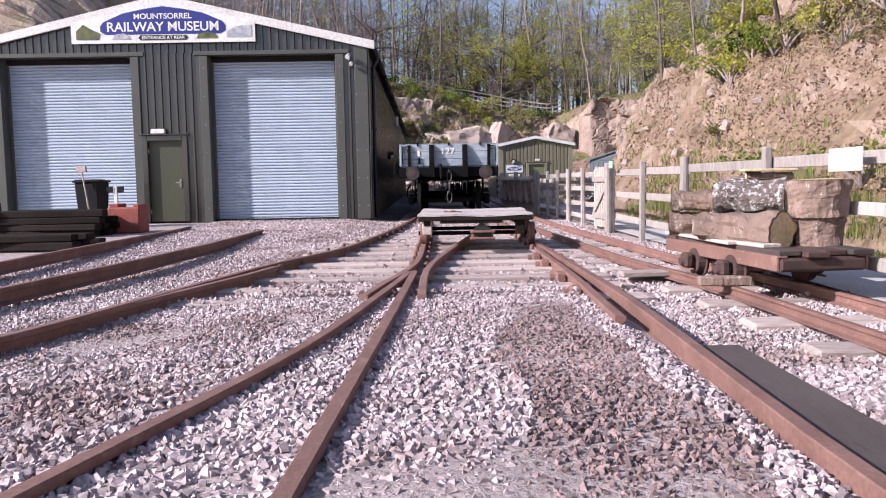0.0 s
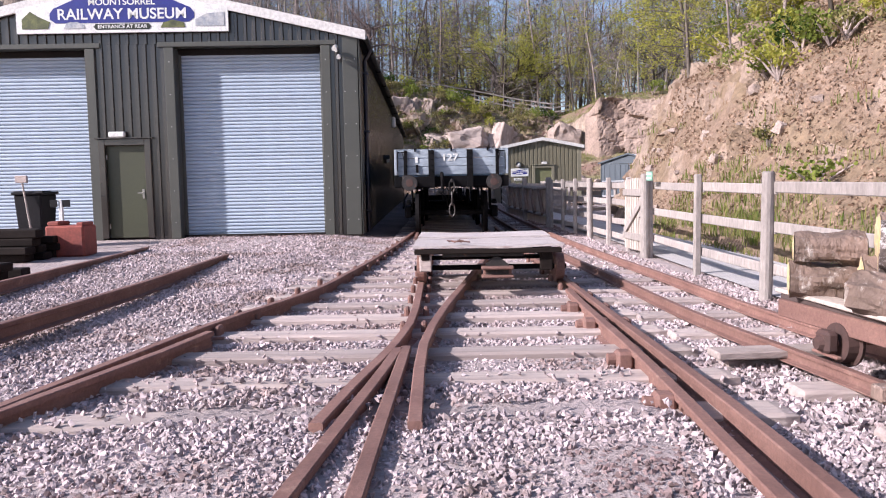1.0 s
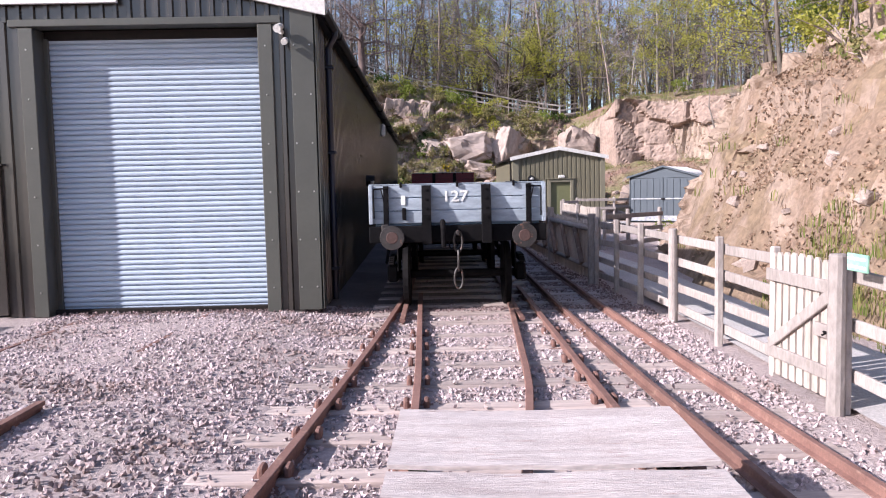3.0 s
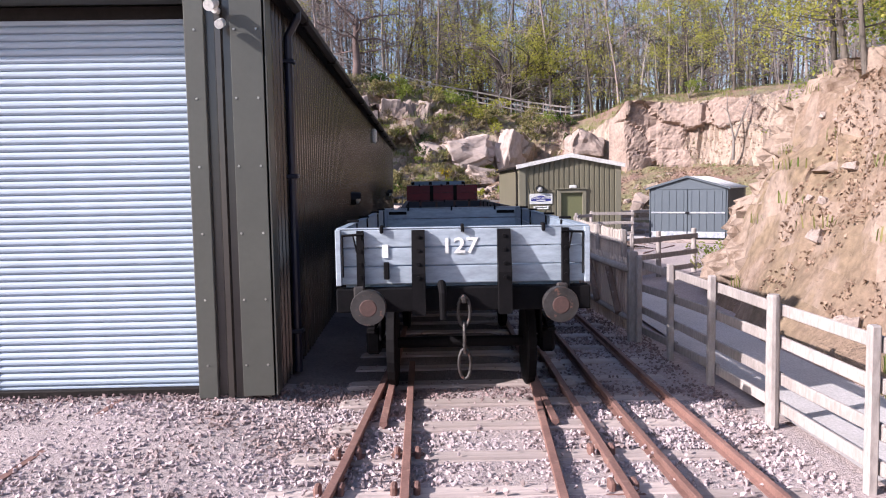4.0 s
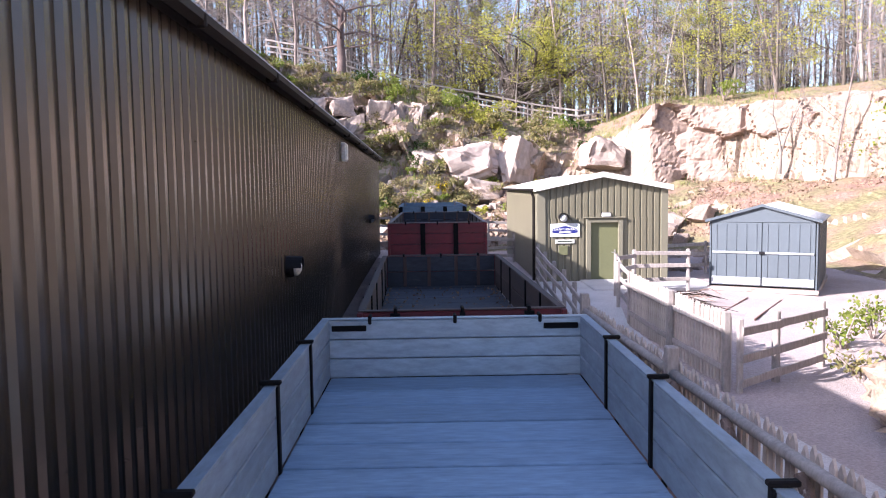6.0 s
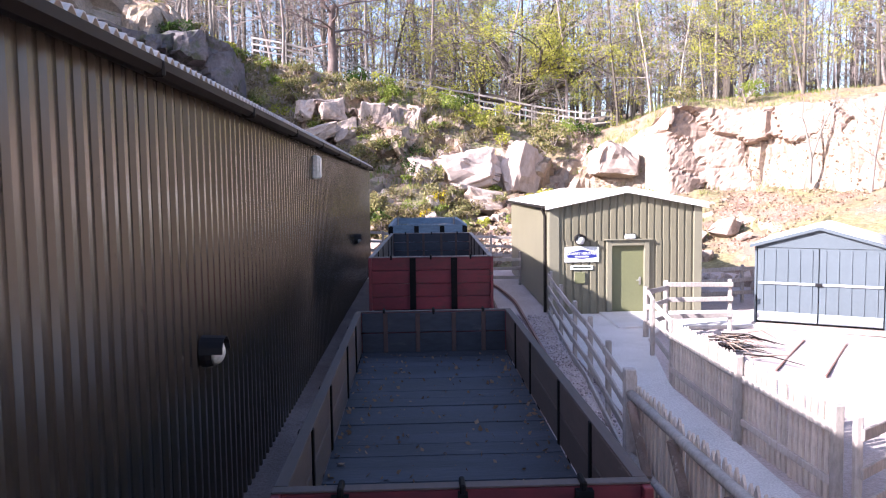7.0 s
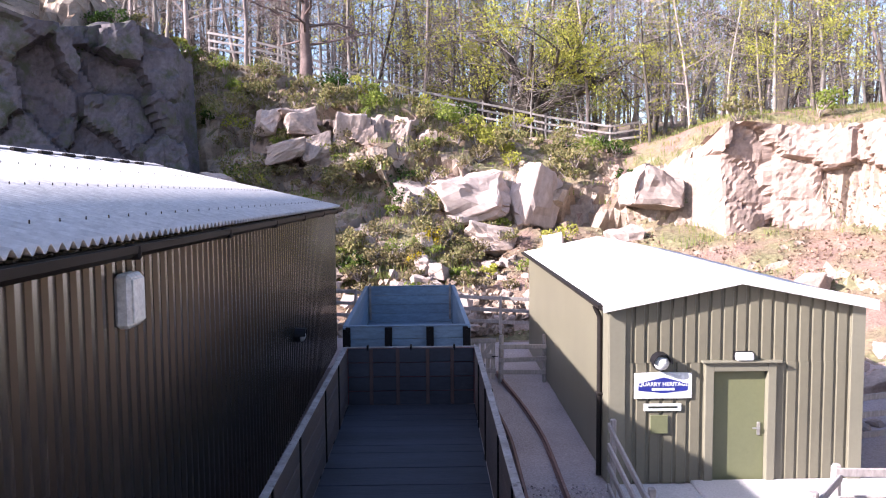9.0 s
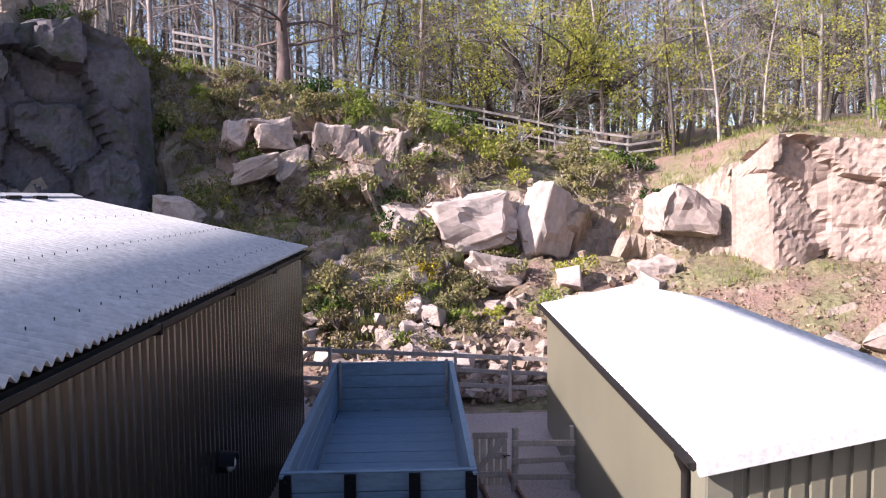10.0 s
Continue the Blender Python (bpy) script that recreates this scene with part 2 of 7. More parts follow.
M_PALEBARK = surface("pale_bark", (0.29, 0.258, 0.235), (0.18, 0.158, 0.143), rough=0.95, big=1.5, fine=12, bump=0.5, rnd=0.35, stretch=(1, 1, 0.4), depth=0.04, spec=0.1)
M_TWIG = surface("fine_twigs", (0.36, 0.295, 0.275), (0.22, 0.18, 0.17), rough=0.95, bump=0, rnd=0.3, spec=0.1)
M_LOGBARK = surface("log_bark", (0.29, 0.20, 0.165), (0.15, 0.105, 0.085), rough=0.95, big=5, fine=20, bump=1.0, stain=(0.55, 0.49, 0.45), amount=0.42, rnd=0.2, stretch=(1, 1, 0.4), depth=0.04)
M_LICHEN = surface("lichen_bark", (0.19, 0.15, 0.135), (0.10, 0.078, 0.07), rough=0.95, big=9, fine=30, bump=1.0, stain=(0.68, 0.63, 0.63), amount=0.49, depth=0.04)
M_LOGEND = surface("cut_log_end", (0.62, 0.49, 0.27), (0.47, 0.36, 0.24), rough=0.85, big=6, fine=30, bump=0.3, stain=(0.66, 0.48, 0.13), amount=0.46)
M_ROCK = surface("granite_boulder", (0.42, 0.335, 0.295), (0.34, 0.268, 0.235), rough=0.9, big=1.0, fine=9, bump=0.7, stain=(0.22, 0.19, 0.17), amount=0.38, rnd=0.18, depth=0.06, spec=0.2)
M_PINKROCK = surface("pink_granite_slab", (0.46, 0.375, 0.34), (0.39, 0.315, 0.285), rough=0.9, big=0.7, fine=7, bump=0.6, stain=(0.3, 0.22, 0.2), amount=0.36, rnd=0.1, depth=0.06, spec=0.2)
M_NOSE = surface("weathered_bank_rock", (0.37, 0.285, 0.23), (0.28, 0.21, 0.165), rough=0.9, big=0.7, fine=7, bump=0.8, stain=(0.175, 0.12, 0.088), amount=0.5, depth=0.07, spec=0.2)
M_FACE = surface("quarried_rock_face", (0.36, 0.272, 0.232), (0.285, 0.212, 0.178), rough=0.9, big=0.5, fine=6, bump=0.5, stain=(0.20, 0.155, 0.125), amount=0.44, depth=0.05, spec=0.2)
# left face granite, its bluish shade put into the colour
M_SHADEFACE = surface("shaded_rock", (0.15, 0.13, 0.14), (0.085, 0.075, 0.085), rough=0.9, big=0.5, fine=6, bump=0.7, stain=(0.07, 0.075, 0.05), amount=0.5, depth=0.05, spec=0.2)
M_BANK = terrain_material("quarry_face", (0.40, 0.315, 0.255), (0.31, 0.24, 0.195), (0.20, 0.13, 0.105), (0.135, 0.12, 0.066))
M_SLOPE = terrain_material("leafy_slope", (0.36, 0.27, 0.215), (0.28, 0.21, 0.165), (0.195, 0.137, 0.102), (0.155, 0.113, 0.075), 0.75)
M_LEAFLITTER = leaf_material("dry_leaf_litter", (0.185, 0.125, 0.088), (0.40, 0.285, 0.215), 0.15)
M_GRASS = leaf_material("rough_grass", (0.27, 0.24, 0.10), (0.12, 0.18, 0.04), 0.35)
M_SCRUB = leaf_material("scrub_leaves", (0.13, 0.145, 0.055), (0.32, 0.26, 0.13), 0.3)
M_BRAMBLE = leaf_material("bramble_leaves", (0.10, 0.09, 0.045), (0.30, 0.24, 0.13), 0.3)
M_LITTER = leaf_material("dead_bracken", (0.17, 0.10, 0.065), (0.26, 0.175, 0.12), 0.2)
M_SPRING = leaf_material("spring_leaves", (0.28, 0.30, 0.05), (0.48, 0.45, 0.12), 0.5)
M_FRESH = leaf_material("fresh_green_leaves", (0.12, 0.17, 0.035), (0.27, 0.30, 0.075), 0.45)
M_IVY = leaf_material("ivy_leaves", (0.028, 0.055, 0.015), (0.06, 0.09, 0.025), 0.2)
M_GORSE = leaf_material("yellow_blossom", (0.65, 0.46, 0.02), (0.35, 0.33, 0.05), 0.3)
M_PLASTIC = surface("dark_plastic", (0.014, 0.013, 0.016), rough=0.5, bump=0.05, spec=0.2)
M_WHITEPLASTIC = surface("white_plastic", (0.78, 0.77, 0.74), rough=0.4, bump=0.0)
M_BRICKRED = surface("rusty_red_paint", (0.30, 0.07, 0.05), (0.2, 0.05, 0.04), rough=0.7, big=3, fine=25, bump=0.3)


# ---- building tools ----
class Shape:
    """A mesh in the making: plain lists of corners and faces."""

    def __init__(self):
        self.v, self.f = [], []

    def add(self, verts, faces, m=None):
        k = len(self.v)
        self.v += [tuple(m @ Vector(c)) for c in verts] if m is not None else [tuple(c) for c in verts]
        self.f += [tuple(i + k for i in f) for f in faces]
        return self

    def box(self, c, s, bevel=0.006, m=None):
        """A box about c of size s, its edges broken by bevel."""
        h = [x / 2 for x in s]
        b = min(bevel, min(h) * 0.6)
        if b <= 0:
            vs = [(c[0] + i * h[0], c[1] + j * h[1], c[2] + k * h[2]) for i in (-1, 1) for j in (-1, 1) for k in (-1, 1)]
            return self.add(vs, [(0, 1, 3, 2), (4, 6, 7, 5), (0, 4, 5, 1), (2, 3, 7, 6), (0, 2, 6, 4), (1, 5, 7, 3)], m)
        vs, idx = [], {}
        for i in (-1, 1):
            for j in (-1, 1):
                for k in (-1, 1):
                    for ax in range(3):
                        p = [i * (h[0] - b), j * (h[1] - b), k * (h[2] - b)]
                        p[ax] = (i, j, k)[ax] * h[ax]
                        idx[i, j, k, ax] = len(vs)
                        vs.append([c[q] + p[q] for q in range(3)])
        fs = []
        for ax in range(3):
            o = [q for q in range(3) if q != ax]
            for s_ in (-1, 1):
                ring = []
                for a_, b_ in ((-1, -1), (1, -1), (1, 1), (-1, 1)):
                    key = [0, 0, 0]
                    key[ax], key[o[0]], key[o[1]] = s_, a_, b_
                    ring.append(idx[(*key, ax)])
                flip = (s_ > 0) == (ax == 1)
                fs.append(tuple(reversed(ring)) if flip else tuple(ring))
        for ax in range(3):
            o = [q for q in range(3) if q != ax]
            for a_ in (-1, 1):
                for b_ in (-1, 1):
                    k0, k1 = [0, 0, 0], [0, 0, 0]
                    for k_, e in ((k0, -1), (k1, 1)):
                        k_[ax], k_[o[0]], k_[o[1]] = e, a_, b_
                    q = (idx[(*k0, o[0])], idx[(*k1, o[0])], idx[(*k1, o[1])], idx[(*k0, o[1])])
                    fs.append(q if (a_ * b_ > 0) == (ax != 1) else tuple(reversed(q)))
        for i in (-1, 1):
            for j in (-1, 1):
                for k in (-1, 1):
                    t = (idx[i, j, k, 0], idx[i, j, k, 1], idx[i, j, k, 2])
                    fs.append(t if i * j * k > 0 else tuple(reversed(t)))
        return self.add(vs, fs, m)

    def tube(self, pts, radii, n=8, cap=True):
        """A round bar along pts."""
        pts = [Vector(p) for p in pts]
        if isinstance(radii, (int, float)):
            radii = [radii] * len(pts)
        k = len(self.v)
        ref = None
        for i, p in enumerate(pts):
            d = (pts[min(i + 1, len(pts) - 1)] - pts[max(i - 1, 0)]).normalized()
            if ref is None:
                ref = d.cross(Vector((0, 0, 1)) if abs(d.z) < 0.9 else Vector((1, 0, 0))).normalized()
            ref = (ref - d * ref.dot(d)).normalized()
            w = d.cross(ref)
            for j in range(n):
                a = 2 * math.pi * j / n
                self.v.append(tuple(p + (ref * math.cos(a) + w * math.sin(a)) * radii[i]))
        for i in range(len(pts) - 1):
            for j in range(n):
                a, b = k + i * n + j, k + i * n + (j + 1) % n
                self.f.append((a, b, b + n, a + n))
        if cap:
            self.f.append(tuple(k + j for j in reversed(range(n))))
            self.f.append(tuple(k + (len(pts) - 1) * n + j for j in range(n)))
        return self

    def sweep(self, prof, path, ups=None, closed=True):
        """A profile of (side, height) swept along a path in plan; height is upright."""
        path = [Vector(p) for p in path]
        k, n = len(self.v), len(prof)
        for i, p in enumerate(path):
            d = path[min(i + 1, len(path) - 1)] - path[max(i - 1, 0)]
            d.z = 0
            d.normalize()
            side = Vector((d.y, -d.x, 0))
            for a, h in prof:
                self.v.append(tuple(p + side * a + Vector((0, 0, h))))
        for i in range(len(path) - 1):
            for j in range(n if closed else n - 1):
                a, b = k + i * n + j, k + i * n + (j + 1) % n
                self.f.append((a, a + n, b + n, b))
        if closed:
            self.f.append(tuple(k + j for j in range(n)))
            self.f.append(tuple(k + (len(path) - 1) * n + j for j in reversed(range(n))))
        return self

    def prism(self, poly, y0, y1, m=None):
        """A polygon of (x, z) drawn out from y0 to y1."""
        n = len(poly)
        vs = [(x, y0, z) for x, z in poly] + [(x, y1, z) for x, z in poly]
        fs = [tuple(range(n)), tuple(reversed(range(n, 2 * n)))] + [(i, i + n, (i + 1) % n + n, (i + 1) % n) for i in range(n)]
        return self.add(vs, fs, m)

    def mesh(self, name, material, smooth=False):
        me = bpy.data.meshes.new(name)
        me.from_pydata(self.v, [], self.f)
        me.materials.append(material)
        if smooth:
            me.polygons.foreach_set("use_smooth", [True] * len(me.polygons))
        me.update()
        return me


def thing(name, label, category, m=None, group="", kind=""):
    ob = new(name)
    ob.empty_display_size = 0.2
    if m is not None:
        ob.matrix_basis = m
    return tagged(ob, label, category, group, kind)


def part(name, shape, material, parent, label="", smooth=False):
    ob = new(name, shape.mesh(name, material, smooth))
    ob.parent = parent
    return tagged(ob, label)


def piece(name, me, parent, m):
    ob = new(name, me)
    ob.parent = parent
    ob.matrix_basis = m
    return ob


def whole(name, shape, material, label, category, group="", kind="", m=None, smooth=False):
    ob = new(name, shape.mesh(name, material, smooth))
    if m is not None:
        ob.matrix_basis = m
    return tagged(ob, label, category, group, kind)


def letters(text, size, material, parent, m, depth=0.004, squeeze=1.0, name="lettering"):
    cu = bpy.data.curves.new(name, "FONT")
    cu.body, cu.size, cu.extrude, cu.align_x, cu.align_y, cu.offset = text, size, depth, "CENTER", "CENTER", size * 0.015
    tmp = new(name, cu)
    me = bpy.data.meshes.new_from_object(tmp.evaluated_get(bpy.context.evaluated_depsgraph_get()))
    bpy.data.objects.remove(tmp)
    bpy.data.curves.remove(cu)
    me.materials.clear()
    me.materials.append(material)
    ob = new(name, me)
    ob.parent = parent
    ob.matrix_basis = m @ Matrix.Diagonal((squeeze, 1, 1, 1))
    return ob


def smoothstep(a, b, x):
    t = min(1, max(0, (x - a) / (b - a)))
    return t * t * (3 - 2 * t)


def floor_z(x, y):
    """The height of the quarry floor."""
    base = -0.148 + 0.09 * smoothstep(7.6, 5.9, y) * smoothstep(-1.9, -1.2, x) * smoothstep(1.36, 1.1, x) + 0.03 * smoothstep(7.6, 5.9, y) * smoothstep(-1.2, -1.9, x) + 0.075 * smoothstep(10, 20, y) + 0.14 * smoothstep(19, 42, y)
    return base + 0.10 * smoothstep(-1.0, -2.4, x) * smoothstep(9, 15, y) + 0.05 * smoothstep(2.4, 3.2, x) * smoothstep(24, 8, y)


def rail_z(y):
    return 0.0 + 0.05 * smoothstep(14, 22, y) + 0.12 * smoothstep(22, 42, y)


def lerp_path(keys, y):
    """x at y on a bent line of (x, y) keys."""
    for (x0, y0), (x1, y1) in zip(keys, keys[1:]):
        if y <= y1:
            return x0 + (x1 - x0) * (y - y0) / (y1 - y0)
    return keys[-1][0]


# ---- the land: quarry floor, faces and banks ----
# corners of the quarry floor, each with the outward distances and heights of the face behind it
EDGE = [
    ((5.6, -40), (0, 0.8, 1.8, 3.2, 6, 12, 30), (0.0, 0.5, 1.5, 2.8, 5.2, 9, 13)),
    ((5.0, 8), (0, 0.8, 1.8, 3.2, 6, 12, 30), (0.0, 0.5, 1.5, 2.8, 5.2, 9, 13)),
    ((4.7, 17), (0, 0.5, 1.2, 2.2, 5, 11, 30), (0.0, 0.6, 1.8, 3.0, 5.6, 9, 13)),
    ((4.6, 21.5), (0, 0.4, 1.0, 1.6, 4.5, 10, 30), (0.0, 0.6, 1.9, 3.2, 5.3, 7.6, 11)),
    ((5.2, 25.5), (0, 0.4, 0.8, 1.3, 4, 10, 30), (0.0, 1.0, 2.6, 3.7, 4.8, 6.6, 10)),
    ((7.1, 29), (0, 0.5, 1.2, 2.2, 5, 10, 30), (0.0, 0.7, 1.9, 3.2, 4.7, 6.5, 10)),
    ((10.4, 32.0), (0, 1, 2, 4, 7, 12, 30), (0.0, 0.5, 1.2, 2.5, 4.2, 6.0, 10)),
    ((13, 38), (0, 2, 5, 8.8, 9.8, 12.6, 30), (0.0, 0.8, 2.0, 3.3, 6.3, 7.6, 11)),
    ((12.5, 46), (0, 2.4, 5, 9.0, 9.8, 13, 30), (0.0, 0.9, 2.0, 3.0, 6.8, 7.8, 10)),
    ((10, 50), (0, 2, 4.5, 8.0, 8.8, 11, 30), (0.0, 0.8, 2.0, 3.1, 6.8, 7.5, 9.5)),
    ((6, 51), (0, 3, 6, 9, 10, 17, 40), (0.0, 1.0, 2.1, 3.2, 4.6, 6.9, 9)),
    ((0, 51), (0, 3, 6.5, 9, 9.7, 16, 40), (0.0, 0.9, 1.9, 2.8, 4.9, 7.5, 9.5)),
    ((-5, 53), (0, 3, 6, 8, 9.5, 14, 40), (0.0, 1.5, 3.5, 5.0, 6.4, 8.4, 10)),
    ((-10, 56), (0, 2, 4, 6, 8, 12, 40), (0.0, 1.8, 4, 6.1, 8.2, 10.4, 12.5)),
    # outer heights here raised, out of view, to shade the left face
    ((-14, 56), (0, 1, 2, 3, 4, 8, 40), (0.0, 3.5, 7, 10, 11.4, 16, 17)),
    ((-16, 49), (0, 1, 2, 3, 4, 8, 40), (0.0, 3, 6, 9, 10.6, 18, 19)),
    ((-17, 40), (0, 1, 2, 3.5, 6, 10, 40), (0.0, 1.5, 3, 5, 6, 7, 8)),
    ((-20, 20), (0, 1, 2, 3.5, 6, 10, 40), (0.0, 0.1, 0.2, 0.4, 0.5, 0.6, 0.8)),
    ((-22, -40), (0, 1, 2, 3.5, 6, 10, 40), (0.0, 0.1, 0.2, 0.4, 0.5, 0.6, 0.8)),
]
EP = np.array([e[0] for e in EDGE], float)
ED = np.array([e[1] for e in EDGE], float)
EZ = np.array([e[2] for e in EDGE], float)

LIP_X = (-20, -14, -10.5, -7.5, -4.6, -1, 0.8, 3.6, 6.2, 9.8, 14, 22)
LIP_Z = (12.2, 11.8, 11.1, 10.5, 9.5, 8.5, 8.1, 7.6, 7.0, 6.4, 7.4, 8.5)


def face(x, y):
    """Distance outside the floor's edge and smooth height of the land there, for arrays of x and y."""
    p = np.stack([x, y], -1)
    best, pos = np.full(len(x), 1e9), np.zeros(len(x))
    for i in range(len(EP) - 1):
        a, b = EP[i], EP[i + 1]
        t = np.clip(((p - a) @ (b - a)) / ((b - a) @ (b - a)), 0, 1)
        d = np.linalg.norm(p - (a + t[:, None] * (b - a)), axis=1)
        near = d < best
        best, pos = np.where(near, d, best), np.where(near, i + t, pos)
    poly = np.vstack([EP, EP[:1]])
    inside = np.zeros(len(x), bool)
    for (x0, y0), (x1, y1) in zip(poly, poly[1:]):
        c = (y0 > y) != (y1 > y)
        with np.errstate(divide="ignore", invalid="ignore"):
            inside ^= c & (x < (x1 - x0) * (y - y0) / (y1 - y0) + x0)
    d = np.where(inside, -best, best)
    i = np.minimum(pos.astype(int), len(EP) - 2)
    t = (pos - i)[:, None]
    dd, zz = ED[i] * (1 - t) + ED[i + 1] * t, EZ[i] * (1 - t) + EZ[i + 1] * t
    z = np.where(d > dd[:, -1], zz[:, -1], 0.0)
    for k in range(dd.shape[1] - 1):
        m = (d >= dd[:, k]) & (d <= dd[:, k + 1])
        z = np.where(m, zz[:, k] + (zz[:, k + 1] - zz[:, k]) * (d - dd[:, k]) / (dd[:, k + 1] - dd[:, k]), z)
    # the lip of the back face and the woodland floor beyond it
    w = np.clip((y - 60) / 6.5, 0, 1)
    w = w * w * (3 - 2 * w) * np.clip((24 - np.abs(x + 1)) / 3, 0, 1)
    lip = np.interp(x, LIP_X, LIP_Z) + 0.07 * np.maximum(0, y - 67)
    z = np.where(d > 0, z + (lip - z) * w, z)
    return d, np.where(d < 0, -0.35 + 0.0 * d, z)


def land_z(x, y):
    d, z = face(np.array([x], float), np.array([y], float))
    return floor_z(x, y) if d[0] < 0 else float(z[0]) + 0.1


def stepped(a, b, fine_from, fine_to, fine, coarse):
    out, c = [], a
    while c < b:
        out.append(c)
        c += fine if fine_from <= c <= fine_to else coarse
    return np.array(out + [b])


QUADS = []       # small pieces of the banks for loose leaves
SURFACE = []     # points on the banks, each with its distance from the quarry floor


def build_bank():
    xs = stepped(-60, 70, -16, 24, 0.23, 1.3)
    ys = stepped(-40, 130, 14, 72, 0.23, 1.2)
    gx, gy = np.meshgrid(xs, ys)
    x, y = gx.ravel(), gy.ravel()
    d, z = face(x, y)
    e = 0.25
    dx, dy = face(x + e, y), face(x, y + e)
    gxn, gyn = (dx[0] - d) / e, (dy[0] - d) / e
    steep = np.clip(np.hypot((dx[1] - z) / e, (dy[1] - z) / e), 0, 3)
    nx, ny, nz = x.copy(), y.copy(), z + 0.1
    for i in np.nonzero((d > 0.05) & (d < 34) & (y > 2))[0]:
        p = Vector((x[i], y[i], z[i] * 1.3))
        amp = min(1.0, d[i] / 0.8) * (0.25 + 0.75 * min(1, steep[i] / 1.1))
        big = noise.noise(p * 0.33) * 0.5
        dist, pts = noise.voronoi(p * 0.5 + Vector((0, 0, 3)))
        block = noise.cell(pts[0] * 7.3) - 0.5
        crack = max(0, 0.16 - (dist[1] - dist[0])) * 1.6
        dist2, pts2 = noise.voronoi(p * 1.9)
        small = (noise.cell(pts2[0] * 9.1) - 0.5) * 0.15 - max(0, 0.12 - (dist2[1] - dist2[0])) * 0.5
        if x[i] > 4 and y[i] < 31:
            near_nose = smoothstep(17, 22, y[i])
            amp *= 0.3 - 0.1 * near_nose
            dist3, pts3 = noise.voronoi(p * 3.1)
            small = small * 1.6 + (noise.cell(pts3[0] * 4.7) - 0.5) * 0.16
        if x[i] > 8.5 and y[i] > 44:
            amp *= 0.2
        off = amp * (big + block * 0.95 - crack + small)
        fade = smoothstep(34, 22, d[i])
        nx[i] += -gxn[i] * off * 0.8 * fade
        ny[i] += -gyn[i] * off * 0.8 * fade
        nz[i] += off * 0.45 * fade + noise.noise(p * 0.9) * 0.12
    w = len(xs)
    verts = list(zip(nx.tolist(), ny.tolist(), nz.tolist()))
    sheets = [Shape(), Shape()]
    for s in sheets:
        s.v = list(verts)
    SURFACE.extend([v + (dd,) for v, dd in zip(verts, d.tolist()) if 0.1 < dd < 14 and v[1] > 3])
    keep = (d > -0.9).reshape(gx.shape)
    far_out = d.tolist()
    for j in range(len(ys) - 1):
        for i in range(w - 1):
            if keep[j, i] or keep[j + 1, i] or keep[j, i + 1] or keep[j + 1, i + 1]:
                a = j * w + i
                if 0.1 < far_out[a] < 9 and verts[a][1] > 4 and verts[a][0] > -9:
                    QUADS.append((Vector(verts[a]), Vector(verts[a + 1]), Vector(verts[a + w + 1]), Vector(verts[a + w])))
                sheets[1 if xs[i] > 0 and ys[j] < 31.5 else 0].f.append((a, a + 1, a + w + 1, a + w))
    for s in sheets:
        used_v = sorted({c for q in s.f for c in q})
        at = {c: k for k, c in enumerate(used_v)}
        s.v = [s.v[c] for c in used_v]
        s.f = [tuple(at[c] for c in q) for q in s.f]
    whole("leafy_bank", sheets[1], M_SLOPE, "steep tan soil bank covered in dry leaves and loose stone", "bank", kind="structure")
    return whole("quarry_bank", sheets[0], M_BANK, "pink granite quarry face with soil, ivy and rough grass", "rock face", kind="structure")


build_bank()


def build_ground():
    xs, ys = stepped(-400, 400, -12, 14, 0.2, 12.0), stepped(-400, 70, 0, 53, 0.2, 10.0)
    sh = Shape()
    for y in ys:
        for x in xs:
            far = smoothstep(18, 40, abs(x)) * 0.5
            sh.v.append((x, y, floor_z(x, y) - far * 0.6 + 0.025 * noise.noise(Vector((x * 0.7, y * 0.7, 0))) + 0.014 * noise.noise(Vector((x * 2.6, y * 2.6, 5)))))
    w = len(xs)
    sh.f = [(j * w + i, j * w + i + 1, (j + 1) * w + i + 1, (j + 1) * w + i) for j in range(len(ys) - 1) for i in range(w - 1)]
    whole("ground", sh, M_GROUND, "pale pinkish crushed-stone yard surface", "ground", kind="structure", smooth=True)


build_ground()

# paths of worn concrete and fine gravel beside the fences
sh = Shape()
left_edge, right_edge = [(3.22, 3), (3.2, 18), (3.25, 24), (2.85, 30), (2.85, 36), (3.0, 39.9)], [(4.7, 3), (4.45, 18), (4.4, 24), (4.0, 28), (3.98, 33), (4.65, 36.8), (5.3, 37.8), (5.3, 39.9)]
steps = [3 + 36.9 * i / 90 for i in range(91)]
for y in steps:
    a, b = lerp_path(left_edge, y), lerp_path(right_edge, y)
    for k in range(6):
        x = a + (b - a) * k / 5
        sh.v.append((x, y, floor_z(x, y) + 0.045 + 0.012 * noise.noise(Vector((x, y * 0.8, 2)))))
sh.f = [(j * 6 + i, j * 6 + i + 1, j * 6 + i + 7, j * 6 + i + 6) for j in range(90) for i in range(5)]
whole("pavement", sh, M_PATH, "pale worn concrete footpath between timber fences", "path", kind="structure", smooth=True)
sh = Shape().box((6.0, 38.9, 0.10), (3.4, 2.1, 0.10), 0.02)
whole("pavement_slab", sh, M_PATH, "pale concrete apron before the small hut door", "path", kind="structure")

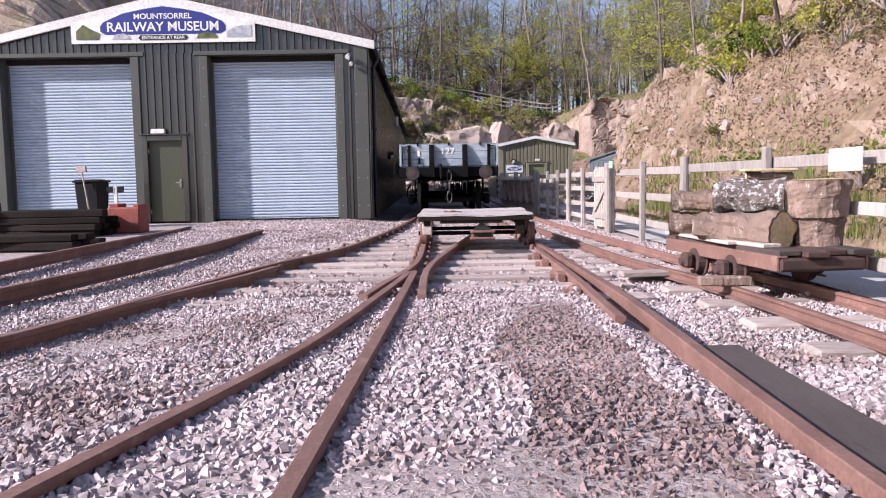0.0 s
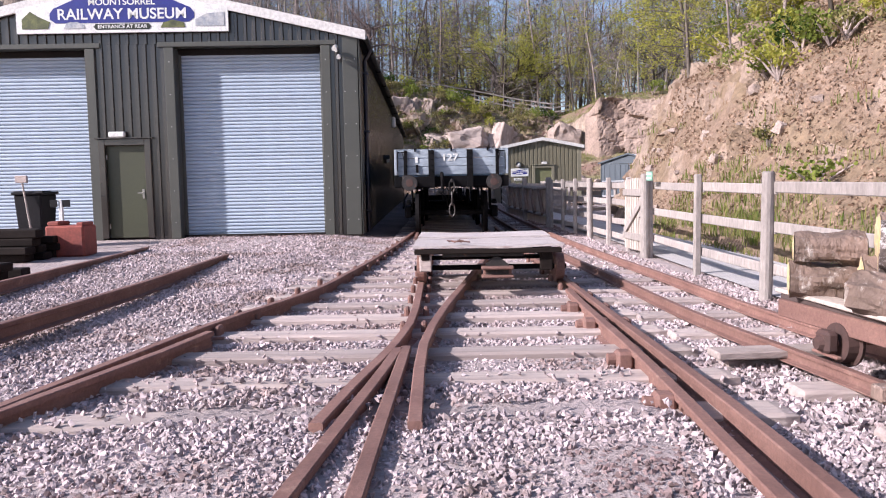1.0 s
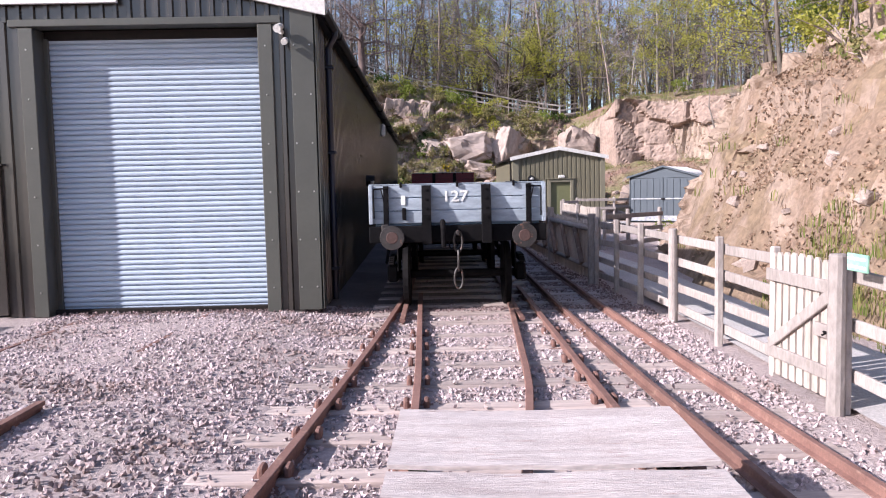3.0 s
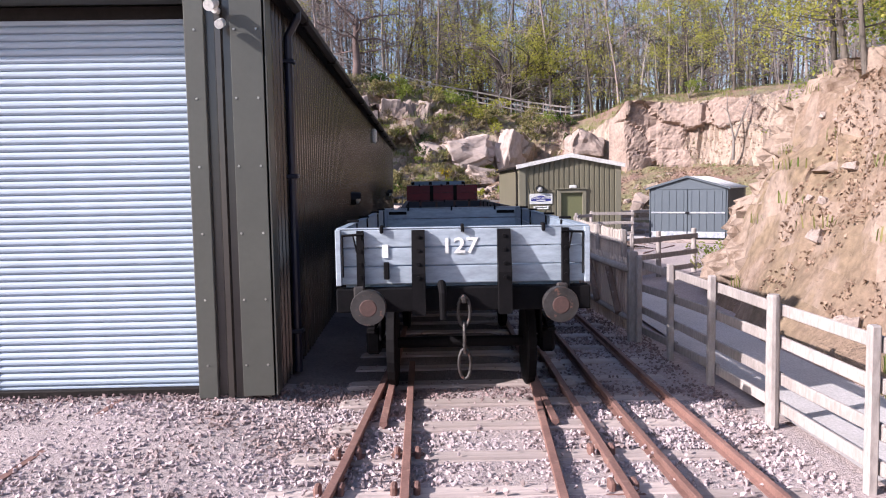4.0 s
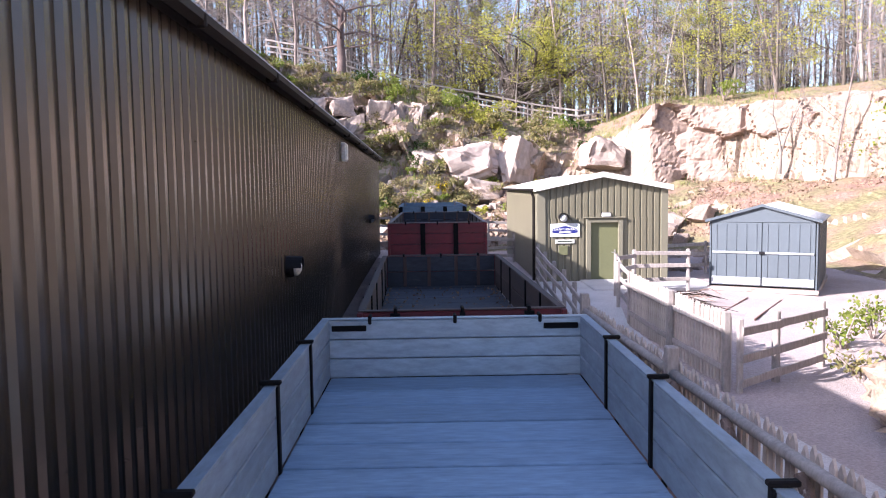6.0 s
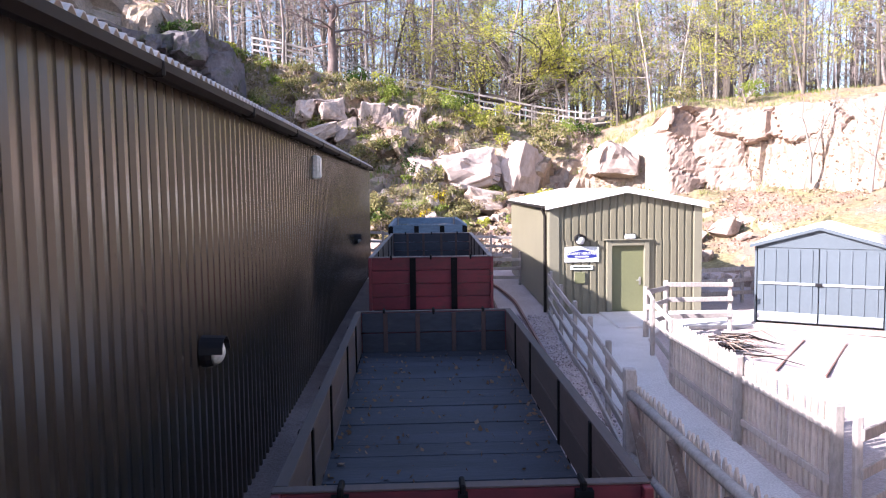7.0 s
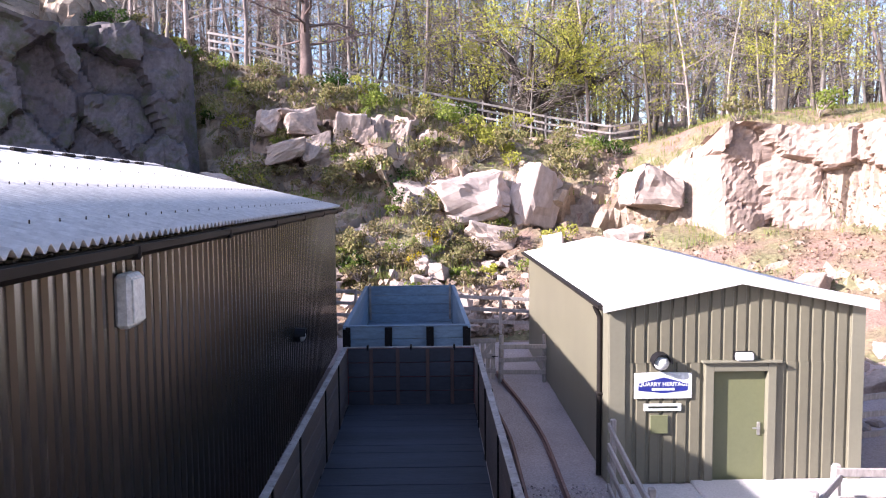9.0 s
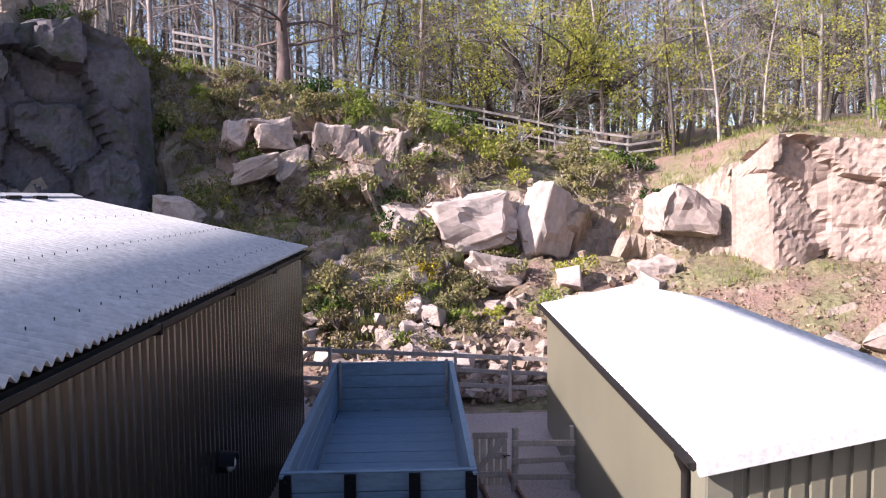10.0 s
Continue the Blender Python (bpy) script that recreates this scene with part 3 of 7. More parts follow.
# darker gravel between and beside the standing wagons
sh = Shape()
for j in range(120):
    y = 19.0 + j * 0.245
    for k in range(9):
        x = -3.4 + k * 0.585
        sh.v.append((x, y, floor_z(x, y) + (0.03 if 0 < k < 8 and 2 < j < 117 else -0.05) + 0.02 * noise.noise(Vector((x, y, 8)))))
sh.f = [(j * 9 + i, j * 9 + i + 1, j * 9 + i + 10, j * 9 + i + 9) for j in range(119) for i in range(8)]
whole("cinder_bed", sh, M_DARKGRAVEL, "dark gravel under and beside the standing wagons", "ground", kind="structure", smooth=True)

# ---- the tracks ----
RAIL = [(-0.062, -0.145), (0.062, -0.145), (0.062, -0.132), (0.012, -0.118), (0.010, -0.045), (0.034, -0.036), (0.035, -0.006), (0.029, 0.0), (-0.029, 0.0), (-0.035, -0.006), (-0.034, -0.036), (-0.010, -0.045), (-0.012, -0.118), (-0.062, -0.132)]
LIGHT_RAIL = [(a * 0.72, h * 0.62) for a, h in RAIL]


def bent(keys, step=0.5):
    """A smooth line through (x, y) keys, at rail height."""
    out = []
    y, y1 = keys[0][1], keys[-1][1]
    while y < y1 + step * 0.5:
        yy = min(y, y1)
        x = (lerp_path(keys, max(keys[0][1], yy - 0.7)) + 2 * lerp_path(keys, yy) + lerp_path(keys, min(y1, yy + 0.7))) / 4
        out.append((x, yy, rail_z(yy)))
        y += step
    return out


def rail(parent, keys, prof=RAIL, drop=0.0, step=0.5, name="rail"):
    pts = [(x, y, z - drop) for x, y, z in bent(keys, step)]
    return part(name, Shape().sweep(prof, pts), M_RUST, parent)


sleeper_meshes = []
for k in range(5):
    rs = random.Random(40 + k)
    s = Shape().box((0, 0, -0.06), (1.0, 0.24, 0.12), 0.018)
    s.v = [(x, y + 0.012 * noise.noise(Vector((x * 6, k, z))), z + 0.008 * noise.noise(Vector((x * 5, y * 9, k)))) for x, y, z in s.v]
    sleeper_meshes.append(s.mesh("sleeper", M_SLEEPER))
SLEEPERS = []


def sleeper(parent, x0, x1, y, top, turn=0.0):
    rs = random.Random(int(y * 97 + x0 * 13))
    SLEEPERS.append((x0, x1, y))
    piece("sleeper", sleeper_meshes[rs.randrange(5)], parent, Matrix.Translation(((x0 + x1) / 2, y, top)) @ Matrix.Rotation(radians(turn + rs.uniform(-1, 1)), 4, "Z") @ Matrix.Diagonal((x1 - x0, rs.uniform(0.92, 1.08), 1, 1)))


CENTRE = [(0.27, 17), (0.26, 25), (0.2, 31), (0.12, 36), (-0.06, 43), (-0.25, 49)]
main = thing("railway_track", "rusty standard-gauge turnout on pale ballast and timber sleepers", "railway track", kind="structure")
rail(main, [(1.22, -1), (1.25, 2.5), (1.36, 4.5), (1.41, 6), (1.39, 12), (1.36, 15), (1.31, 21)])
rail(main, [(1.15, 4.75), (1.19, 5.6), (1.25, 7), (1.27, 9.6), (1.31, 10.2)], drop=0.004, step=0.2, name="check_rail")
rail(main, [(-0.43, -1), (-0.42, 1.5), (-0.30, 5.0), (-0.225, 7.6)], name="vee_rail")
rail(main, [(-1.9, -1), (-1.15, 2.2), (-0.95, 2.9), (-0.66, 4.1), (-0.47, 5.76), (-0.262, 7.45)], name="vee_rail")
rail(main, [(-0.60, 5.85), (-0.34, 7.35), (-0.225, 8.35), (-0.22, 10), (-0.225, 15), (-0.34, 20.4)], step=0.25, name="wing_rail")
rail(main, [(-0.115, 5.85), (-0.135, 7.6), (0.02, 9.1), (0.35, 11.4), (0.78, 14.7), (1.03, 19.6), (1.05, 20.5)], step=0.25, name="wing_rail")
rail(main, [(-5.0, -1.5), (-2.55, 4.2), (-2.33, 5.7), (-1.82, 8.7), (-1.32, 10.3), (-1.05, 13.2), (-0.76, 17), (-0.57, 20.4)], name="stock_rail")
rail(main, [(-2.6, 4.5), (-2.02, 6.9), (-1.72, 8.2)], drop=0.006, step=0.25, name="check_rail")
for side in (-0.79, 0.79):
    rail(main, [(lerp_path(CENTRE, y) + side, y) for y in (18.0, 25, 31, 36, 43, 48.6)])
chair = Shape().box((0, 0, -0.105), (0.30, 0.2, 0.03), 0.008).box((0.085, 0, -0.06), (0.05, 0.12, 0.09), 0.015).box((-0.085, 0, -0.06), (0.05, 0.12, 0.09), 0.015)
chair_mesh = chair.mesh("rail_chair", M_RUST)
y = 6.26
i = 0
while y < 47:
    z = rail_z(y)
    if y < 17.5:
        left = lerp_path([(-2.9, 3), (-2.55, 6), (-2.05, 9), (-1.75, 12.5), (-1.25, 17.5)], y)
        top = -0.09
        sleeper(main, left, 1.78, y, z + top)
        for keys in ([(1.25, 2.5), (1.41, 6), (1.36, 15), (1.31, 21)], [(-2.33, 5.7), (-1.82, 8.7), (-1.05, 13.2), (-0.57, 20.4)], [(-0.22, 10), (-0.225, 15), (-0.34, 20.4)]):
            if y > 8.2:
                piece("rail_chair", chair_mesh, main, Matrix.Translation((lerp_path(keys, y), y, z)))
    else:
        c = lerp_path(CENTRE, y)
        sleeper(main, c - 1.3, c + 1.25, y, z - 0.065)
    y += 0.74
    i += 1
# round spacers between the main rail and its check rail
for y in (6.3, 7.3, 8.5, 9.3):
    x = lerp_path([(1.19, 5.6), (1.25, 7), (1.27, 9.6)], y)
    part("spacer_block", Shape().box((x - 0.075, y, -0.075), (0.11, 0.13, 0.12), 0.02).tube([(x - 0.18, y, -0.07), (x - 0.06, y, -0.07)], 0.038, 10), M_RUST, main)

narrow = thing("narrow_gauge_track", "rusty narrow-gauge track half buried in pale gravel", "railway track", kind="structure")
RC = [(2.84, -1), (2.69, 4.4), (2.63, 6.4), (2.43, 7.8), (2.34, 9), (2.29, 11), (2.2, 13), (2.06, 17), (1.99, 19.5), (1.96, 24), (1.96, 34), (2.06, 40), (2.1, 42), (1.95, 44.2), (1.62, 47)]
for side in (-0.3, 0.3):
    rail(narrow, [(x + side, y) for x, y in RC], LIGHT_RAIL)
y = 4.2
while y < 30:
    c = lerp_path(RC, y)
    sleeper(narrow, c - 0.62, c + 0.6, y, rail_z(y) - 0.098)
    y += 0.82

yard = thing("yard_track", "rusty rails leading over gravel to the shed shutters", "railway track", kind="structure")
rail(yard, [(-3.9, 0), (-3.6, 6.2), (-3.42, 8.4), (-3.3, 11), (-3.34, 14.3)], drop=-0.06)
rail(yard, [(-4.4, 2), (-4.99, 8.6), (-5.09, 11.5), (-5.25, 16.2)], drop=-0.06)
for x in (-3.35, -5.0, -7.9, -9.5):
    part("rail", Shape().sweep([(a, h + 0.012) for a, h in RAIL], [(x, 16.4, floor_z(-4, 17)), (x + 0.05, 18.9, floor_z(-4, 18.9))]), M_RUST, yard)

# ---- loose ballast ----
def stones(n, place, size, rs, blocky):
    """Corners and faces of n angular stones: six-sided blocks, or plainer eight-faced ones."""
    if blocky:
        base = np.array([(sx, sy, sz) for sx in (-1, 1) for sy in (-1, 1) for sz in (-1, 1)], float) * 0.86
        faces = np.array([(0, 1, 3), (0, 3, 2), (4, 6, 7), (4, 7, 5), (0, 4, 5), (0, 5, 1), (2, 3, 7), (2, 7, 6), (0, 2, 6), (0, 6, 4), (1, 5, 7), (1, 7, 3)])
    else:
        base = np.array([(1, 0.3, 0.2), (-1, -0.2, 0.3), (0.3, 1, -0.2), (-0.2, -1, 0.3), (0.2, 0.3, 1), (-0.3, 0.1, -1)], float) * 1.1
        faces = np.array([(0, 2, 4), (2, 1, 4), (1, 3, 4), (3, 0, 4), (2, 0, 5), (1, 2, 5), (3, 1, 5), (0, 3, 5)])
    k = len(base)
    q = rs.normal(size=(n, 4))
    q /= np.linalg.norm(q, axis=1)[:, None]
    w, x, y, z = q.T
    rot = np.stack([np.stack([1 - 2 * (y * y + z * z), 2 * (x * y - z * w), 2 * (x * z + y * w)], -1),
                    np.stack([2 * (x * y + z * w), 1 - 2 * (x * x + z * z), 2 * (y * z - x * w)], -1),
                    np.stack([2 * (x * z - y * w), 2 * (y * z + x * w), 1 - 2 * (x * x + y * y)], -1)], 1)
    v = base[None] * (1 + rs.uniform(-0.45, 0.2, (n, k, 3))) * rs.uniform(0.62, 1.0, (n, 1, 3)) * size[:, None, None] * 0.5
    v = np.einsum("nij,nkj->nki", rot, v) + place[:, None, :]
    f = faces[None] + (np.arange(n) * k)[:, None, None]
    return v.reshape(-1, 3), f.reshape(-1, 3)


def ballast():
    rs = np.random.RandomState(5)
    spots = []

    def field(n, x0, x1, y0, y1, lo, hi):
        xs, ys, ss = rs.uniform(x0, x1, n), rs.uniform(y0, y1, n), rs.uniform(lo, hi, n)
        for x, y, s in zip(xs, ys, ss):
            if abs(x) > 0.6 * y + 0.3 and y < 8:
                continue
            if 10.4 < y < 12.6 and -0.1 < x < 1.2 and s > 0.05:
                continue
            hide, lift = False, 0.0
            for x0_, x1_, ys_ in SLEEPERS:
                if abs(y - ys_) < 0.135 and x0_ < x < x1_ and y > 5.9:
                    hide = (x * 37.7 + y * 91.3) % 1 > (0.10 if x > -0.3 else 0.28)
                    lift = 0.035
                    break
            if not hide:
                spots.append((x, y, floor_z(x, y) + s * 0.24 + lift, s))

    field(54000, -3.6, 3.6, 1.6, 6.0, 0.015, 0.038)
    field(44000, -5.6, 3.3, 5.6, 12.0, 0.022, 0.050)
    field(21000, -5.5, 3.0, 12.0, 19.4, 0.028, 0.056)
    field(9000, 1.0, 3.0, 21.0, 40.0, 0.024, 0.05)
    field(10000, -1.6, 2.9, 17.0, 24.5, 0.024, 0.048)
    a = np.array(spots)
    # a patch of ballast stained brown by old oil between the rails, and a fainter one beside them
    wob = np.array([noise.noise(Vector((p[0] * 1.6, p[1] * 1.1, 3.0))) for p in a])
    mid = 0.66 + 0.03 * (a[:, 1] - 3)
    stained = (np.abs(a[:, 0] - mid) < 0.36 + 0.16 * wob - 0.1 * np.maximum(0, a[:, 1] - 4)) & (a[:, 1] < 5.6)
    # most stones about the standing wagons get the brown tone as well
    stained |= (a[:, 1] > 18.8) & (a[:, 1] < 26) & (wob > -0.45)
    stained |= (a[:, 0] > -2.9) & (a[:, 0] < -1.0) & (a[:, 1] < 5.4) & (wob + rs.uniform(-0.35, 0.35, len(a)) > 0.12)
    brown, a = a[stained], a[~stained]
    v, f = stones(len(brown), brown[:, :3], brown[:, 3] * 1.12, rs, False)
    me = bpy.data.meshes.new("stained_ballast")
    me.from_pydata(v.tolist(), [], f.tolist())
    me.materials.append(M_BROWNBALLAST)
    tagged(new("stained_ballast", me), "brown granite ballast, oil-stained between the rails and plain brown about the wagons", "gravel", kind="stuff")
    near = a[:, 1] < 4.4
    v, f = stones(int(near.sum()), a[near][:, :3], a[near][:, 3] * 1.12, rs, True)
    v2, f2 = stones(int((~near).sum()), a[~near][:, :3], a[~near][:, 3] * 1.12, rs, False)
    f = np.concatenate([f, f2 + len(v)])
    v = np.concatenate([v, v2])
    me = bpy.data.meshes.new("ballast")
    me.from_pydata(v.tolist(), [], f.tolist())
    me.materials.append(M_BALLAST)
    tagged(new("ballast", me), "pale pink and grey angular granite ballast", "gravel", kind="stuff")


ballast()


# ---- sheer rock faces ----
def rock_face(line, z0, z1, lean, seed, material, side=1, back=1.8, wide=1.5, tall=1.8, deep=0.55, drop=-0.25, grit=0.5):
    """Jointed rock along a line in plan, blocks standing proud of one another; side 1: seen from the right of the line."""
    pts = [Vector((x, y, 0)) for x, y in line]
    total = sum((b - a).length for a, b in zip(pts, pts[1:]))
    ns, nz, nb = int(total / 0.13), int((z1 - z0) / 0.13), 9
    sh = Shape()
    for i in range(ns + 1):
        d, k = total * i / ns, 0
        while k < len(pts) - 2 and d > (pts[k + 1] - pts[k]).length:
            d -= (pts[k + 1] - pts[k]).length
            k += 1
        t = (pts[k + 1] - pts[k]).normalized()
        p = pts[k] + t * d
        out = Vector((t.y, -t.x, 0)) * side
        s_ = total * i / ns
        end = smoothstep(0, 1.2, min(s_, total - s_))
        top = z1 + 0.7 * noise.noise(Vector((s_ * 0.35, seed, 0))) - 0.9 * (1 - end)
        for j in range(nz + nb + 1):
            u = min(1, j / nz)
            z = z0 + (top - z0) * u
            over = max(0, j - nz) / nb
            q = Vector((s_ / wide + 0.35 * z / tall, z / tall + 0.2 * noise.noise(Vector((s_, z, seed))), seed * 3.1))
            dist, near = noise.voronoi(q)
            block = noise.cell(near[0] * 7.7) - 0.45
            tip, rel = noise.cell_vector(near[0] * 3.3), q - near[0]
            block += rel.x * (tip.x - 0.5) * 0.6 + rel.y * (tip.y - 0.5) * 0.6
            gap = max(0, 0.10 - (dist[1] - dist[0])) * 2.2
            q2 = q * 2.6 + Vector((9, 4, 1))
            dist2, near2 = noise.voronoi(q2)
            fine = (noise.cell(near2[0] * 5.3) - 0.5) * 0.16 - max(0, 0.07 - (dist2[1] - dist2[0])) * 0.8
            off = deep * block - gap * 0.5 + fine * grit + 0.05 * noise.noise(Vector((s_ * 3, z * 3, seed))) + 0.4 * noise.noise(Vector((s_ * 0.25, z * 0.2, seed)))
            dist3, near3 = noise.voronoi(q * 5.7 + Vector((2, 8, 5)))
            off += (noise.cell(near3[0] * 3.9) - 0.5) * 0.09 * grit
            off *= end * (1 - over * 0.8)
            c = p + out * (off - lean * (z - z0) - back * over - 1.6 * (1 - end))
            sh.v.append((c.x, c.y, z - drop * over + (0.12 * noise.noise(Vector((s_ * 1.5, over * 4, seed))) if over else 0)))
    w = nz + nb + 1
    for i in range(ns):
        for j in range(w - 1):
            a = i * w + j
            sh.f.append((a, a + w, a + w + 1, a + 1) if side > 0 else (a, a + 1, a + w + 1, a + w))
    whole("rock_face", sh, material, "sheer jointed pink-grey granite quarry face", "rock face", kind="structure")


rock_face([(10.2, 56.7), (11.2, 56.5), (12.8, 56.6), (15, 56.0), (17.2, 54.2), (19.6, 51.5), (21.5, 48.0)], 2.0, 6.9, 0.08, 3, M_FACE, 1, 2.2, 2.0, 1.8, 0.42, 0.6, 0.35)
rock_face([(-7.2, 60.2), (-4, 60.7), (-1, 61.1), (1.2, 61.5)], 5.0, 7.6, 0.22, 5, M_FACE, 1, 1.8, 1.0, 1.6, 0.9)
rock_face([(-1.2, 60.0), (1.5, 60.2), (4, 60.6), (5.8, 61.3)], 2.3, 5.2, 0.12, 7, M_FACE, 1, 1.8, 1.9, 2.0, 0.8)
rock_face([(4.85, 21.2), (4.78, 23.2), (4.95, 24.8), (5.6, 27.1), (6.9, 29.1), (8.8, 30.8), (10.6, 32.0)], 0.1, 4.1, 0.46, 9, M_NOSE, -1, 2.0, 0.62, 0.72, 0.26, 0.3, 1.3)
rock_face([(-17.0, 50.4), (-14.7, 54.7), (-11.2, 57.3), (-8.2, 59.6)], 1.5, 10.9, 0.10, 11, M_SHADEFACE, 1, 2.5, 2.2, 2.6, 1.0)


# ---- the museum shed ----
def ribbed(width, height, period=0.2, depth=0.03, top=None, sink=0.0):
    """Upright trapezoid cladding over x from -width to 0, proud towards -y. top(x) gives the height."""
    sh = Shape()
    n = max(1, round(width / period))
    p = width / n
    xs = []
    for i in range(n):
        x = -width + i * p
        xs += [(x, 0), (x + p * 0.58, 0), (x + p * 0.66, -depth), (x + p * 0.92, -depth)]
    xs.append((0, 0))
    if top:
        xs = sorted(xs + [(top.kink, 0)]) if top.kink is not None else xs
    for x, y in xs:
        sh.v += [(x, y, sink), (x, y, top(x) if top else height)]
    sh.f = [(2 * i, 2 * i + 2, 2 * i + 3, 2 * i + 1) for i in range(len(xs) - 1)]
    return sh


class Gable:
    """The height of a pitched roof over x."""

    def __init__(self, ridge_x, ridge, eave, half, base=0.0):
        self.kink, self.ridge, self.eave, self.half = None, ridge, eave, half
        self.ridge_x = ridge_x

    def __call__(self, x):
        return self.ridge - (self.ridge - self.eave) * abs(x - self.ridge_x) / self.half


def corrugated(width, run, rise, period, depth, overhang=0.0):
    """A roof slope over y from 0 to width, from the eave at x=0 up to x=-run, waved along y."""
    sh = Shape()
    n = int(width / period) * 6
    for i in range(n + 1):
        y = width * i / n
        w = depth * math.sin(2 * math.pi * i / 6)
        sh.v += [(overhang, y, w - overhang * rise / run), (-run * 0.5, y, rise * 0.5 + w), (-run, y, rise + w)]
        sh.v += [(overhang, y, w - 0.012 - overhang * rise / run), (-run, y, rise + w - 0.012)]
    for i in range(n):
        a, b = i * 5, i * 5 + 5
        sh.f += [(a, b, b + 1, a + 1), (a + 1, b + 1, b + 2, a + 2), (a, a + 3, b + 3, b), (a + 3, a + 4, b + 4, b + 3)]
    return sh


shutter_slat = Shape().sweep([(0.0, 0.0), (0.020, 0.008), (0.031, 0.026), (0.031, 0.048), (0.018, 0.068), (0.0, 0.075), (-0.008, 0.07), (-0.008, 0.004)], [(0, 0, 0), (1, 0, 0)])
slat_mesh = shutter_slat.mesh("slat", M_SHUTTER)


def roller_shutter(parent, x0, x1, z0, z1, y):
    sh = Shape().box(((x0 + x1) / 2, y - 0.0, z0 + 0.03), (x1 - x0, 0.05, 0.06), 0.01)
    ob = part("roller_shutter", sh, M_SHUTTER, parent, "closed pale grey steel roller shutter")
    z = z0 + 0.06
    while z < z1:
        piece("slat", slat_mesh, ob, Matrix.Translation((x0, y, z)) @ Matrix.Diagonal((x1 - x0, 1, 1, 1)))
        z += 0.076
    part("guide_rail", Shape().box((x0 - 0.02, y - 0.03, (z0 + z1) / 2), (0.08, 0.1, z1 - z0), 0.006), M_TRIM, ob)
    part("guide_rail", Shape().box((x1 + 0.02, y - 0.03, (z0 + z1) / 2), (0.08, 0.1, z1 - z0), 0.006), M_TRIM, ob)


def bulkhead_lamp(parent, m, name="wall_lamp"):
    """A round hooded lamp, facing -y at m."""
    cup, ball = Shape(), Shape()
    cup.tube([(0, 0, 0), (0, -0.05, 0), (0, -0.10, 0)], [0.13, 0.135, 0.12], 16)
    rings = [(0, -0.10 - 0.09 * math.sin(a), 0) for a in (0, 0.4, 0.8, 1.2, 1.5)]
    ball.tube(rings, [0.115 * math.cos(a) for a in (0, 0.4, 0.8, 1.2, 1.5)], 16)
    hood = Shape()
    for i in range(9):
        a = math.pi * i / 8
        for r, yy in ((0.15, 0.0), (0.14, -0.2), (0.132, -0.2), (0.142, 0.0)):
            hood.v.append((r * math.cos(a), yy, r * math.sin(a)))
    hood.f = [(i * 4 + j, i * 4 + 4 + j, i * 4 + 4 + (j + 1) % 4, i * 4 + (j + 1) % 4) for i in range(8) for j in range(4)]
    for s in (cup, ball, hood):
        s.v = [tuple(m @ Vector(c)) for c in s.v]
    ob = part(name, cup, M_PLASTIC, parent, "black hooded bulkhead lamp")
    part("diffuser", ball, M_WHITEPLASTIC, ob, "white lamp diffuser", True)
    part("hood", hood, M_PLASTIC, ob)
    return ob


def emergency_light(parent, x, y, z, w=0.34):
    ob = part("door_light", Shape().box((x, y, z), (w, 0.10, 0.12), 0.02), M_WHITEPLASTIC, parent, "white bulkhead light over the door")
    part("light_base", Shape().box((x, y + 0.06, z), (w + 0.02, 0.03, 0.14), 0.006), M_PLASTIC, ob)


def door_leaf(parent, x0, x1, z0, z1, y, material, trim, hinge_right=False):
    ob = part("door", Shape().box(((x0 + x1) / 2, y, (z0 + z1) / 2), (x1 - x0, 0.05, z1 - z0), 0.006), material, parent, "closed plain steel door")
    t = 0.13
    fr = Shape().box((x0 - t / 2, y - 0.07, (z0 + z1 + t) / 2), (t, 0.12, z1 - z0 + t), 0.008).box((x1 + t / 2, y - 0.07, (z0 + z1 + t) / 2), (t, 0.12, z1 - z0 + t), 0.008)
    fr.box(((x0 + x1) / 2, y - 0.07, z1 + t / 2), (x1 - x0, 0.12, t), 0.008)
    part("door_frame", fr, trim, ob)
    part("drip_strip", Shape().box(((x0 + x1) / 2, y - 0.12, z1 + t + 0.02), (x1 - x0 + 2 * t + 0.12, 0.12, 0.03), 0.006), trim, ob)
    hx = x0 + 0.09 if hinge_right else x1 - 0.09
    part("door_handle", Shape().box((hx, y - 0.035, (z0 + z1) / 2 - 0.05), (0.05, 0.02, 0.2), 0.006).tube([(hx, y - 0.04, (z0 + z1) / 2 - 0.03), (hx, y - 0.085, (z0 + z1) / 2 - 0.03), (hx + (0.11 if hinge_right else -0.11), y - 0.085, (z0 + z1) / 2 - 0.03)], 0.011, 8), M_BRIGHT, ob, "metal lever handle")
    for hz in (z0 + 0.25, z1 - 0.25):
        part("hinge", Shape().tube([((x1 if hinge_right else x0), y - 0.035, hz - 0.05), ((x1 if hinge_right else x0), y - 0.035, hz + 0.05)], 0.014, 8), M_BRIGHT, ob)
    return ob


MUS_L, MUS_W, EAVE, RIDGE = 30.75, 9.75, 4.30, 5.41
MUS = Matrix.Translation((-1.73, 18.98, 0.02)) @ Matrix.Rotation(radians(1.07), 4, "Z") @ Matrix.Rotation(radians(-0.28), 4, "X")
mus = thing("museum_shed", "long dark-green profiled steel railway shed with pale roof", "building", MUS)
RX = -MUS_W / 2
gable = Gable(RX, RIDGE, EAVE, MUS_W / 2)


